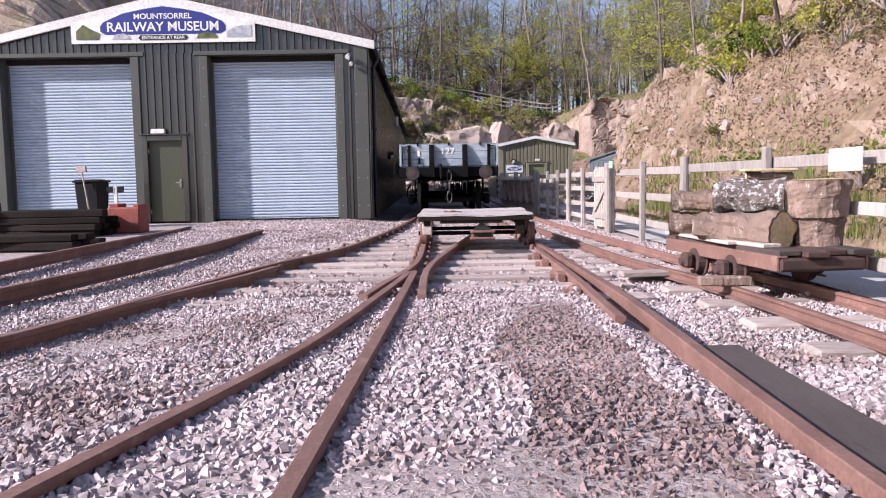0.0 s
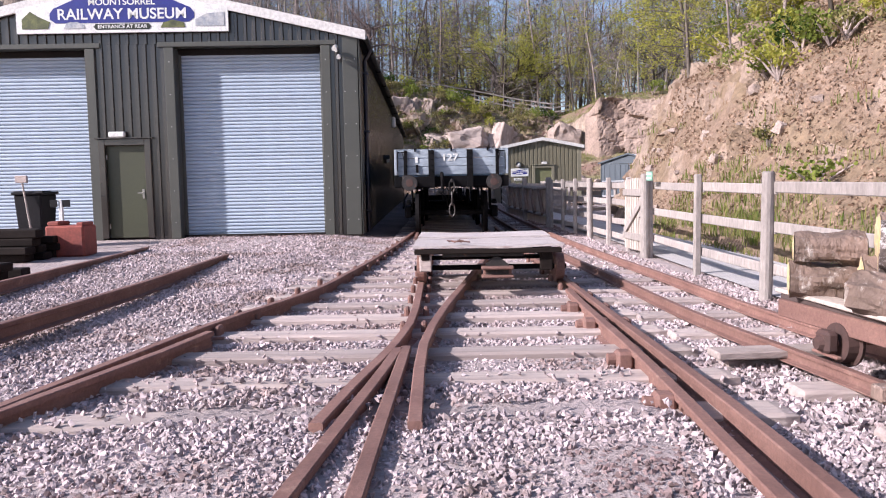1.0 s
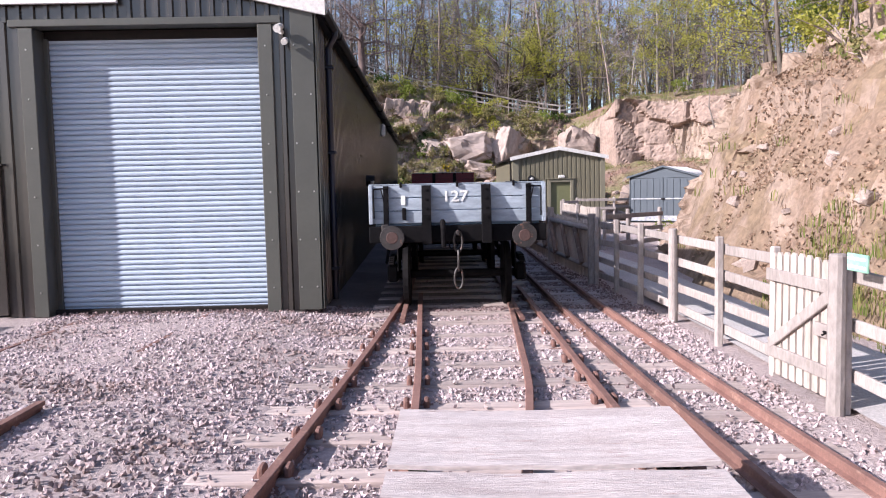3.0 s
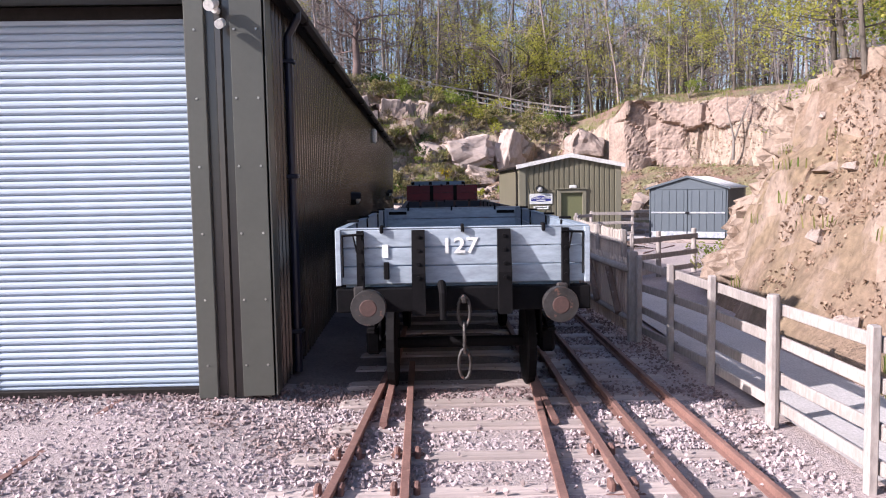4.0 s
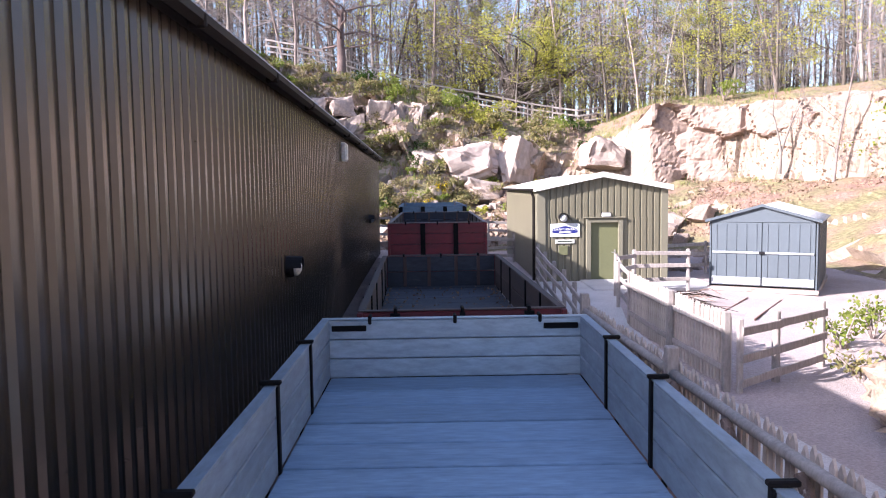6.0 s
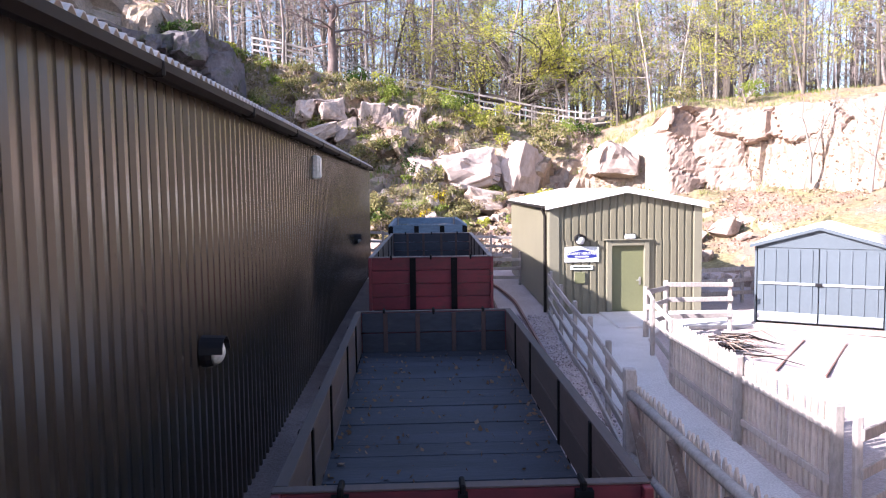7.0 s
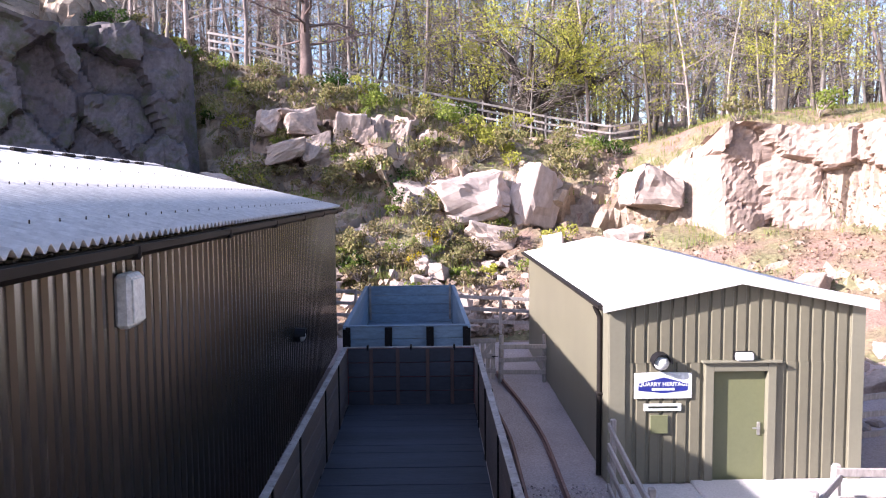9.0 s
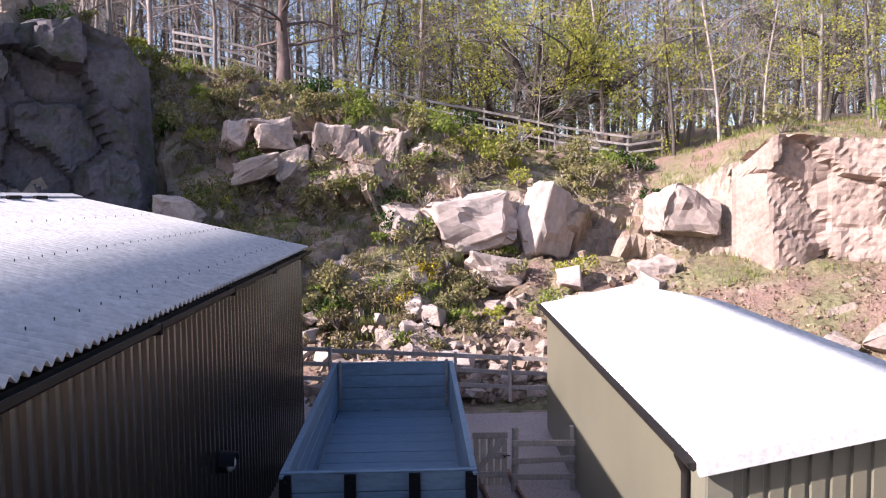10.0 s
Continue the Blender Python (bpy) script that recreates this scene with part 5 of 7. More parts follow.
# ---- open wagons ----
def wagon(label, m, L, W, rim, floor, planks, end_mat, side_mat, floor_mat, post_x, frame_mat=None, lettered=False, cap=None, lining=None, plain=False, group="open wagons in a row"):
    """An open goods wagon. Its middle stands over m, on the rail tops; it runs along y."""
    frame_mat = frame_mat or M_BLACK
    ob = thing("open_wagon", label, "railway wagon", m, group)
    t = 0.065
    rs = random.Random(int(L * 100 + rim * 10))
    ph = (rim - floor) / planks
    for s in (-1, 1):
        y = s * (L / 2 - t / 2)
        for k in range(planks):
            part("end_plank", Shape().box((rs.uniform(-0.003, 0.003), y + rs.uniform(-0.003, 0.003), floor + ph * (k + 0.5)), (W, t, ph - 0.008), 0.007), end_mat, ob)
        for x, w in post_x:
            dp = 0.19 if w > 0.11 else 0.08
            zb, zt = floor - 0.26, rim - 0.01
            y0_, y1_, y2_ = s * L / 2, s * (L / 2 + 0.05), s * (L / 2 + dp)
            st = Shape()
            a_, b_ = x - w / 2, x + w / 2
            st.add([(a_, y0_, zb), (b_, y0_, zb), (b_, y2_, zb), (a_, y2_, zb), (a_, y0_, zt), (b_, y0_, zt), (b_, y1_, zt), (a_, y1_, zt), (a_, y2_, floor + 0.12), (b_, y2_, floor + 0.12)], [(0, 1, 2, 3), (4, 7, 6, 5), (3, 2, 9, 8), (8, 9, 6, 7), (0, 3, 8, 7, 4), (1, 5, 6, 9, 2)])
            for bz in range(4):
                hz_ = floor + 0.08 + (rim - floor - 0.15) * bz / 3
                dz_ = dp if hz_ < floor + 0.12 else 0.05 + (dp - 0.05) * (zt - hz_) / (zt - floor - 0.12)
                st.tube([(x, s * (L / 2 + dz_ - 0.015), hz_), (x, s * (L / 2 + dz_ + 0.018), hz_)], 0.017, 6)
            part("stanchion", st, M_BLACK, ob)
        for x in (-W / 2 + 0.02, W / 2 - 0.02):
            part("corner_plate", Shape().box((x, s * (L / 2 + 0.004), (rim + floor) / 2), (0.05, 0.10, rim - floor), 0.006), end_mat, ob)
        if lining:
            for k in range(planks):
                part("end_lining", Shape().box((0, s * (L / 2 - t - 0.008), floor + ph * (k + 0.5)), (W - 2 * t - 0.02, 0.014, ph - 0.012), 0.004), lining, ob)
        cp = Shape().box((0, y, rim + 0.007), (W + 0.006, t + 0.008, 0.012), 0.003)
        part("capping", cp, cap or end_mat, ob)
        for x in () if plain else (-0.32 * W, 0, 0.32 * W):
            part("hinge_clip", Shape().box((x, s * (L / 2 - 0.02), rim + 0.0), (0.03, 0.13, 0.075), 0.008), M_BLACK, ob)
        part("headstock", Shape().box((0, s * (L / 2 - 0.03), floor - 0.14), (W + 0.02, 0.14, 0.22), 0.012), frame_mat, ob)
        for x in (-0.366 * W, 0.366 * W):
            bz = floor - 0.16
            b = part("buffer", Shape().tube([(x, s * (L / 2 + 0.03), bz), (x, s * (L / 2 + 0.10), bz), (x, s * (L / 2 + 0.24), bz)], [0.12, 0.085, 0.07], 14), M_BLACK, ob)
            pr = 0.36
            part("buffer_head", Shape().tube([(x, s * (L / 2 + 0.22), bz), (x, s * (L / 2 + pr - 0.02), bz), (x, s * (L / 2 + pr), bz)], [0.15, 0.158, 0.152], 24), M_IRON, b, "worn round iron buffer face")
            part("worn_spot", Shape().tube([(x, s * (L / 2 + pr - 0.004), bz), (x, s * (L / 2 + pr + 0.004), bz)], [0.085, 0.07], 18), M_STRAP, b, "rubbed rusty centre of the buffer")
        hk = part("coupling_hook", Shape().box((0, s * (L / 2 + 0.08), floor - 0.13), (0.05, 0.16, 0.07), 0.012), M_IRON, ob)
        for k in range(3):
            cz = floor - 0.20 - k * 0.24
            ring = [(0.055 * math.cos(a) if k % 2 == 0 else 0.0, s * (L / 2 + 0.13) + (0.05 * math.cos(a) if k % 2 else 0), cz - 0.04 + 0.14 * math.sin(a)) for a in [2 * math.pi * q / 12 for q in range(13)]]
            part("chain_link", Shape().tube(ring, 0.016, 6, False), M_IRON, hk)
    for s in (-1, 1):
        x = s * (W / 2 - t / 2)
        for k in range(planks):
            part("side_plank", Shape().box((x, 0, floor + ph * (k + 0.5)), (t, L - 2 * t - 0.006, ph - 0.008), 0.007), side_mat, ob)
        part("capping", Shape().box((x, 0, rim + 0.007), (t + 0.008, L - 2 * t - 0.02, 0.012), 0.003), cap or side_mat, ob)
        for y in () if plain else (-0.32 * L, -0.13 * L, 0.13 * L, 0.32 * L):
            part("side_strap", Shape().box((s * (W / 2 - t - 0.008), y, (rim + floor) / 2), (0.016, 0.05, rim - floor + 0.02), 0.004).box((s * (W / 2 + 0.01), y, (rim + floor) / 2 - 0.1), (0.02, 0.06, rim - floor + 0.2), 0.004), M_BLACK, ob)
            if not cap:
                part("strap_head", Shape().box((s * (W / 2 - t / 2), y, rim + 0.03), (t + 0.06, 0.04, 0.025), 0.006), M_BLACK, ob)
        part("sole_bar", Shape().box((s * 0.86, 0, floor - 0.16), (0.09, L - 0.2, 0.26), 0.01), frame_mat, ob)
    for s in (-1, 1):
        for x in (-0.6, -0.2, 0.25, 0.62) if cap else ():
            part("end_strap", Shape().box((x, s * (L / 2 - t - 0.022), (rim + floor) / 2), (0.055, 0.014, rim - floor - 0.02), 0.004), M_STRAP, ob, "rusty flat iron strap")
        for x in (-W / 2 + t + 0.17, W / 2 - t - 0.17) if not cap and not plain else ():
            part("corner_strap", Shape().box((x, s * (L / 2 - t - 0.008), rim - 0.07), (0.3, 0.016, 0.05), 0.004), M_BLACK, ob)
    n = int(L / (0.42 if not cap else 0.27))
    for k in range(n):
        p = (L - 2 * t - 0.01) / n
        y = -L / 2 + t + 0.005 + p * (k + 0.5)
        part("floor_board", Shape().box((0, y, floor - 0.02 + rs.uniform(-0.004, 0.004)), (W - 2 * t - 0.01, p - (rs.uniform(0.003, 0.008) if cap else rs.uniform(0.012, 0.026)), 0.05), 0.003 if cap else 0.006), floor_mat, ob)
    for sy in (-0.28, 0.28):
        ax = part("axle", Shape().tube([(-0.95, sy * L, 0.46), (0.95, sy * L, 0.46)], 0.06, 10), M_BLACK, ob)
        for x in (-0.76, 0.76):
            prof = [0.46, 0.48, 0.46, 0.36, 0.33]
            xs = [0.07, 0.05, -0.03, -0.03, -0.01]
            sgn = 1 if x > 0 else -1
            part("wheel", Shape().tube([(x - sgn * a, sy * L, 0.46) for a in xs], prof, 24), M_BLACK, ax, "dark iron wheel")
            part("axle_box", Shape().box((x + sgn * 0.19, sy * L, 0.48), (0.16, 0.24, 0.26), 0.03), M_BLACK, ax)
            spr = Shape()
            for q in range(4):
                spr.box((x + sgn * 0.19, sy * L, 0.66 + q * 0.025), (0.08, 0.9 - q * 0.14, 0.02), 0.004)
            part("leaf_spring", spr, M_BLACK, ax)
        for gx in (-0.86, 0.86):
            part("axle_guard", Shape().box((gx, sy * L, floor - 0.5), (0.03, 0.5, 0.5), 0.01), M_BLACK, ob)
    part("brake_lever", Shape().tube([(-W / 2 + 0.05, -0.9, 0.55), (-W / 2 + 0.02, 0.2, 0.72), (-W / 2 + 0.02, L / 2 - 0.9, 0.86)], 0.025, 6), M_BLACK, ob)
    if plain:
        for x in (-W / 2 + t + 0.05, W / 2 - t - 0.05):
            part("corner_angle", Shape().box((x, L / 2 - t - 0.012, (rim + floor) / 2 + 0.06), (0.05, 0.02, rim - floor), 0.004), M_RIM, ob, "worn corner angle, its paint flaking")
    if lettered:
        letters("127", 0.2, M_WHITE, ob, Matrix.Translation((-0.03, -L / 2 - 0.009, floor + ph * 2.02)) @ UP, 0.002, 1.15, "wagon_number")
        part("label_stripe", Shape().box((-0.71, -L / 2 - 0.009, floor + 0.31), (0.055, 0.008, 0.12), 0.0), M_WHITE, ob, "white painted mark")
        part("label_clip", Shape().box((-0.70, -L / 2 - 0.02, floor + 0.13), (0.05, 0.04, 0.16), 0.008), M_BLACK, ob)
        part("brake_pipe", Shape().tube([(-0.20, -L / 2 - 0.06, floor - 0.02), (-0.20, -L / 2 - 0.16, floor + 0.02), (-0.19, -L / 2 - 0.19, floor - 0.06), (-0.19, -L / 2 - 0.19, floor - 0.30)], [0.035, 0.04, 0.035, 0.03], 10), M_BLACK, ob)
        for x in (-0.95, 0.9):
            part("lamp_bracket", Shape().box((x, -L / 2 - 0.06, floor - 0.06), (0.10, 0.07, 0.12), 0.015), M_IRON, ob)
        for x in (-W / 2 + 0.06, W / 2 - 0.06):
            bar = Shape().tube([(x, -L / 2 - 0.05, rim - 0.05), (x + (0.2 if x < 0 else -0.2), -L / 2 - 0.06, rim - 0.04)], 0.012, 6)
            bar.tube([(x, -L / 2 - 0.05, rim - 0.04), (x, -L / 2 - 0.05, floor + 0.08)], 0.01, 6)
            part("corner_pin", bar, M_BLACK, ob)
            part("pin_chain", Shape().tube([(x + (0.1 if x < 0 else -0.1), -L / 2 - 0.055, rim - 0.05), (x + (0.13 if x < 0 else -0.13), -L / 2 - 0.06, rim - 0.2), (x + (0.17 if x < 0 else -0.17), -L / 2 - 0.055, rim - 0.24)], 0.008, 5), M_BLACK, ob)
    return ob


def on_track(y, yaw=0.0, dx=0.0):
    return Matrix.Translation((lerp_path(CENTRE, y) + dx, y, 0.0)) @ Matrix.Rotation(radians(yaw), 4, "Z")


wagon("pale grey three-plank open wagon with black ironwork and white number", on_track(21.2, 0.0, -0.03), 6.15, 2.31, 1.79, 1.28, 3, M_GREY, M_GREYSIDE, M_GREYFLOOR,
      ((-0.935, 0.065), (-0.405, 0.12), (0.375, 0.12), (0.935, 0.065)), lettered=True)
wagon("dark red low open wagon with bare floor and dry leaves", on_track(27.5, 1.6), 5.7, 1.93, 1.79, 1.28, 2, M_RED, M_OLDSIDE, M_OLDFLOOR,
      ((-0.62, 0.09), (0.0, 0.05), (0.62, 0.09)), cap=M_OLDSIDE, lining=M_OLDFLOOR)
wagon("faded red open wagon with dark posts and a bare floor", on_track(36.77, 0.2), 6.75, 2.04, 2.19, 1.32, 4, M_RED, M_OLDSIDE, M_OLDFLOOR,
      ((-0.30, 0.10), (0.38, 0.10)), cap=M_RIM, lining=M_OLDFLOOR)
wagon("blue-grey deep open wagon with black end posts", on_track(43.75, 1.2, 0.02), 5.3, 2.08, 2.34, 1.5, 4, M_BLUE, M_BLUE, M_BLUE,
      ((-0.98, 0.12), (-0.30, 0.12), (0.38, 0.12), (0.98, 0.12)), plain=True)


# ---- the flat trolley on the near track ----
def trolley():
    ob = thing("flat_trolley", "small flat rail trolley with a weathered plywood deck", "rail trolley", Matrix.Translation((0.52, 11.45, 0.0)) @ Matrix.Rotation(radians(-1.2), 4, "Z"))
    W, L, Z = 1.58, 2.05, 0.46
    for k, (y0, y1) in enumerate(((-L / 2, 0.09), (0.135, L / 2))):
        sh = Shape()
        n = 12
        for i in range(n + 1):
            for j in range(7):
                x, y = -W / 2 + W * i / n, y0 + (y1 - y0) * j / 6
                z = Z - 0.008 - (0.018 if k == 0 else 0) + 0.012 * noise.noise(Vector((x * 2, y * 2, k))) - 0.014 * (1 - abs(2 * i / n - 1))
                sh.v += [(x, y, z), (x, y, z - 0.022)]
        c = 14
        for i in range(n):
            for j in range(6):
                a = i * c + j * 2
                sh.f += [(a, a + c, a + c + 2, a + 2), (a + 1, a + 3, a + c + 3, a + c + 1)]
        for i in range(n):
            a, b = i * c, i * c + 12
            sh.f += [(a, a + 1, a + c + 1, a + c), (b, b + c, b + c + 1, b + 1)]
        for j in range(6):
            a, b = j * 2, n * c + j * 2
            sh.f += [(a, a + 2, a + 3, a + 1), (b, b + 1, b + 3, b + 2)]
        part("deck_sheet", sh, M_PLY, ob, "weathered plywood deck sheet")
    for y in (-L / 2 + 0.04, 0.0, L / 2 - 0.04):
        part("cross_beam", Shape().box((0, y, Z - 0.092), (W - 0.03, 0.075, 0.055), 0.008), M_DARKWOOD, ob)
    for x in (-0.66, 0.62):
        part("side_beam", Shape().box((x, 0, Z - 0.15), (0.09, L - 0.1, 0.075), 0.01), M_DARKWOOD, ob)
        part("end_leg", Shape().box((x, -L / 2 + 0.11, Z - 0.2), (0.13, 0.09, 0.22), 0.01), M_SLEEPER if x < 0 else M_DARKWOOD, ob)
    plate = Shape().box((-0.05, -L / 2 + 0.14, Z - 0.14), (0.86, 0.12, 0.035), 0.005).prism([(-0.02, 0.10), (0.22, 0.10), (0.22, 0.22), (0.12, 0.30), (0.06, 0.30), (-0.02, 0.22)], -L / 2 + 0.06, -L / 2 + 0.09)
    part("tow_plate", plate, M_IRON, ob)
    part("tow_lug", Shape().box((0.10, -L / 2 + 0.03, 0.19), (0.34, 0.16, 0.03), 0.01).box((0.10, -L / 2 + 0.03, 0.10), (0.34, 0.16, 0.03), 0.01).box((0.1, -L / 2 + 0.08, 0.15), (0.3, 0.03, 0.1), 0.01), M_RUST, ob)
    for y in (-0.55, 0.62):
        ax = part("axle", Shape().tube([(-0.8, y, 0.15), (0.88, y, 0.15)], 0.03, 10), M_BLACK, ob)
        for x in (-0.72, 0.80):
            s = 1 if x > 0 else -1
            part("wheel", Shape().tube([(x + s * 0.05, y, 0.15), (x - s * 0.03, y, 0.15), (x - s * 0.03, y, 0.15), (x - s * 0.05, y, 0.15)], [0.145, 0.15, 0.175, 0.17], 20), M_RUST, ax)
    rs = random.Random(3)
    for k in range(9):
        x, y = -0.33 + rs.uniform(-0.07, 0.07), -L / 2 + 0.06 + rs.uniform(-0.04, 0.06)
        part("rusty_chain", Shape().tube([(x, y, Z + 0.004), (x + rs.uniform(-0.06, 0.06), y + rs.uniform(-0.05, 0.05), Z + 0.02), (x + rs.uniform(-0.1, 0.1), y + rs.uniform(-0.07, 0.05), Z + 0.006)], 0.007, 5), M_RUST, ob)


trolley()


# ---- the log trolley on the narrow track ----
def log(label, p0, p1, r0, r1, seed, flat=1.0, rough=1.0, bark=None):
    a, b = Vector(p0), Vector(p1)
    rs = random.Random(seed)
    sh, ends = Shape(), Shape()
    n, k = 26, 14
    d = (b - a).normalized()
    u = d.cross(Vector((0, 0, 1)) if abs(d.z) < 0.9 else Vector((1, 0, 0))).normalized()
    w = d.cross(u)
    rings = []
    for i in range(k + 1):
        c = a + (b - a) * i / k
        r = r0 + (r1 - r0) * i / k
        ring = []
        for j in range(n):
            t = 2 * math.pi * j / n
            rr = r * (1 + rough * 0.3 * noise.noise(Vector((math.cos(t) * 1.5, math.sin(t) * 1.5, i * 0.2 + seed * 3))) + 0.10 * noise.noise(Vector((j * 0.9, i * 0.15, seed))) + rough * 0.06 * rs.uniform(-1, 1))
            ring.append(c + (u * math.cos(t) + w * math.sin(t) * flat) * rr)
        rings.append(ring)
    for ring in rings:
        sh.v += [tuple(p) for p in ring]
    sh.f = [(i * n + j, i * n + (j + 1) % n, (i + 1) * n + (j + 1) % n, (i + 1) * n + j) for i in range(k) for j in range(n)]
    sh.f += [tuple(reversed(range(n))), tuple(k * n + j for j in range(n))]
    ob = thing("log", label, "log", group="cut logs on the trolley")
    part("bark", sh, bark or M_LOGBARK, ob)
    for ring, s in ((rings[0], -1), (rings[-1], 1)):
        c = sum(ring, Vector()) / n
        ends = Shape()
        ends.v = [tuple(c + (p - c) * 0.9 + d * s * 0.006) for p in ring] + [tuple(c + d * s * 0.012)]
        ends.f = [(j, (j + 1) % n, n) if s > 0 else ((j + 1) % n, j, n) for j in range(n)]
        part("cut_end", ends, M_LOGEND, ob, "pale sawn wood end")


def log_trolley():
    m = Matrix.Translation((2.66, 6.47, 0.0)) @ Matrix.Rotation(radians(6), 4, "Z")
    ob = thing("log_trolley", "rusty narrow-gauge flat trolley with loose deck boards", "rail trolley", m)
    for x, dy, mt in ((-0.22, 0.02, M_OLDSIDE), (-0.04, -0.05, M_STRAP), (0.14, 0.04, M_STRAP), (0.32, -0.02, M_OLDSIDE)):
        part("deck_board", Shape().box((x, dy, 0.292 + 0.006 * math.sin(x * 23)), (0.17, 2.0, 0.04), 0.006), mt, ob)
    part("deck_board", Shape().box((0, 0, 0), (0.15, 1.45, 0.028), 0.006, Matrix.Translation((-0.27, 0.36, 0.330)) @ Matrix.Rotation(radians(-3), 4, "Z")), M_PICKET, ob, "pale loose board")
    part("deck_board", Shape().box((0, 0, 0), (0.15, 0.55, 0.03), 0.006, Matrix.Translation((-0.23, -0.45, 0.332)) @ Matrix.Rotation(radians(4), 4, "Z")), M_PICKET, ob, "pale loose board")
    for x in (-0.32, 0.36):
        s = 1 if x > 0 else -1
        ch = Shape().box((x, 0, 0.225), (0.025, 2.0, 0.11), 0.006).box((x - s * 0.035, 0, 0.274), (0.075, 2.0, 0.016), 0.004).box((x - s * 0.035, 0, 0.176), (0.075, 2.0, 0.016), 0.004)
        part("frame_channel", ch, M_RUST, ob)
    for y in (-0.97, 0.97):
        part("end_beam", Shape().box((0.02, y, 0.215), (0.66, 0.09, 0.10), 0.02), M_STRAP, ob)
    for y in (-0.32, 0.36):
        ax = part("axle", Shape().tube([(-0.40, y, 0.12), (0.40, y, 0.12)], 0.025, 8), M_RUST, ob)
        for x in (-0.3, 0.3):
            s = 1 if x > 0 else -1
            part("wheel", Shape().tube([(x + s * 0.04, y, 0.12), (x - s * 0.02, y, 0.12), (x - s * 0.025, y, 0.12), (x - s * 0.045, y, 0.12)], [0.115, 0.12, 0.145, 0.14], 18), M_STRAP, ax)
            bx = Shape().box((x + s * 0.1, y, 0.13), (0.08, 0.13, 0.13), 0.02).tube([(x + s * 0.13, y, 0.12), (x + s * 0.165, y, 0.12)], [0.05, 0.035], 10)
            part("axle_box", bx, M_STRAP, ax)
            part("box_strap", Shape().box((x + s * 0.1, y, 0.055), (0.03, 0.24, 0.018), 0.004), M_RUST, ax)
    log("short bark-covered log lying on the trolley deck", (2.20, 7.22, 0.44), (2.74, 7.02, 0.44), 0.125, 0.12, 1, 0.85)
    log("short brown log piled on another log", (2.20, 7.16, 0.64), (2.56, 7.02, 0.64), 0.085, 0.10, 2)
    log("grey lichen-covered log piled on other logs", (2.42, 6.62, 0.69), (2.90, 6.34, 0.68), 0.155, 0.155, 3, 0.95, 1.0, M_LICHEN)
    log("thick log with a pale yellow cut face", (2.30, 6.60, 0.435), (2.67, 5.88, 0.43), 0.125, 0.150, 4, 0.92)
    log("dark bark log behind the pile", (2.48, 6.9, 0.45), (3.05, 6.7, 0.45), 0.14, 0.15, 5)
    log("dark brown log on top of the pile", (2.55, 6.86, 0.72), (3.06, 6.66, 0.72), 0.14, 0.13, 6)
    log("stout trunk section standing on the deck", (2.99, 5.98, 0.31), (2.99, 5.98, 0.53), 0.175, 0.185, 7, 1.0, 0.3)
    log("stout sawn trunk section standing on end", (2.985, 5.97, 0.535), (2.98, 5.97, 0.82), 0.21, 0.225, 8, 1.0, 0.35)
    log("split piece of bark-covered wood lying on the logs", (2.68, 6.62, 0.855), (3.04, 6.56, 0.855), 0.05, 0.045, 9, 0.8)
    whole("timber_board", Shape().box((0, 0, 0), (0.44, 0.17, 0.022), 0.005), M_LOGEND, "pale freshly sawn offcut lying on the logs", "board", m=pose(2.85, 6.58, 0.912, 0, 0, -8))
    whole("timber_block", Shape().box((0, 0, 0), (0.40, 0.11, 0.075), 0.01), M_LOGBARK, "weathered wooden chock lying on the narrow rail", "timber block", m=pose(2.27, 6.0, 0.04, 0, 0, -6))


log_trolley()
whole("timber_board", Shape().box((0, 0, 0), (0.28, 2.1, 0.03), 0.008), M_DARKBOARD, "dark grey-brown plank lying flat on the ballast", "board", m=pose(1.50, 3.05, floor_z(1.5, 3.0) + 0.075, 0, 0, -0.6))
whole("timber_board", Shape().box((0, 0, 0), (0.74, 0.19, 0.05), 0.008), M_SLEEPER, "weathered offcut board lying on the gravel", "board", m=pose(2.12, 7.32, floor_z(2.1, 7.3) + 0.10, 0, 0, 4))


# ---- fences ----
def post(parent, x, y, h, w=0.10, z=None, round_post=False):
    z = floor_z(x, y) if z is None else z
    lean = random.Random(int(x * 53 + y * 17)).uniform(-0.02, 0.02)
    sh = Shape()
    if round_post:
        sh.tube([(x, y, z - 0.1), (x + lean * 0.5, y, z + h * 0.5), (x + lean, y + lean, z + h - 0.02), (x + lean, y + lean, z + h)], [w * 0.62, w * 0.6, w * 0.58, w * 0.5], 12)
    else:
        sh.box((0, 0, h / 2 - 0.05), (w, w, h + 0.1), 0.012, Matrix.Translation((x, y, z)) @ Matrix.Rotation(lean, 4, "X"))
    return part("post", sh, M_FENCE, parent)


def beam(parent, a, b, h=0.12, t=0.035, name="rail", material=None):
    a, b = Vector(a), Vector(b)
    d = b - a
    m = Matrix.Translation((a + b) / 2) @ Matrix.Rotation(math.atan2(d.y, d.x), 4, "Z") @ Matrix.Rotation(-math.asin(d.z / d.length), 4, "Y")
    return part(name, Shape().box((0, 0, 0), (d.length, t, h), 0.008, m), material or M_FENCE, parent)


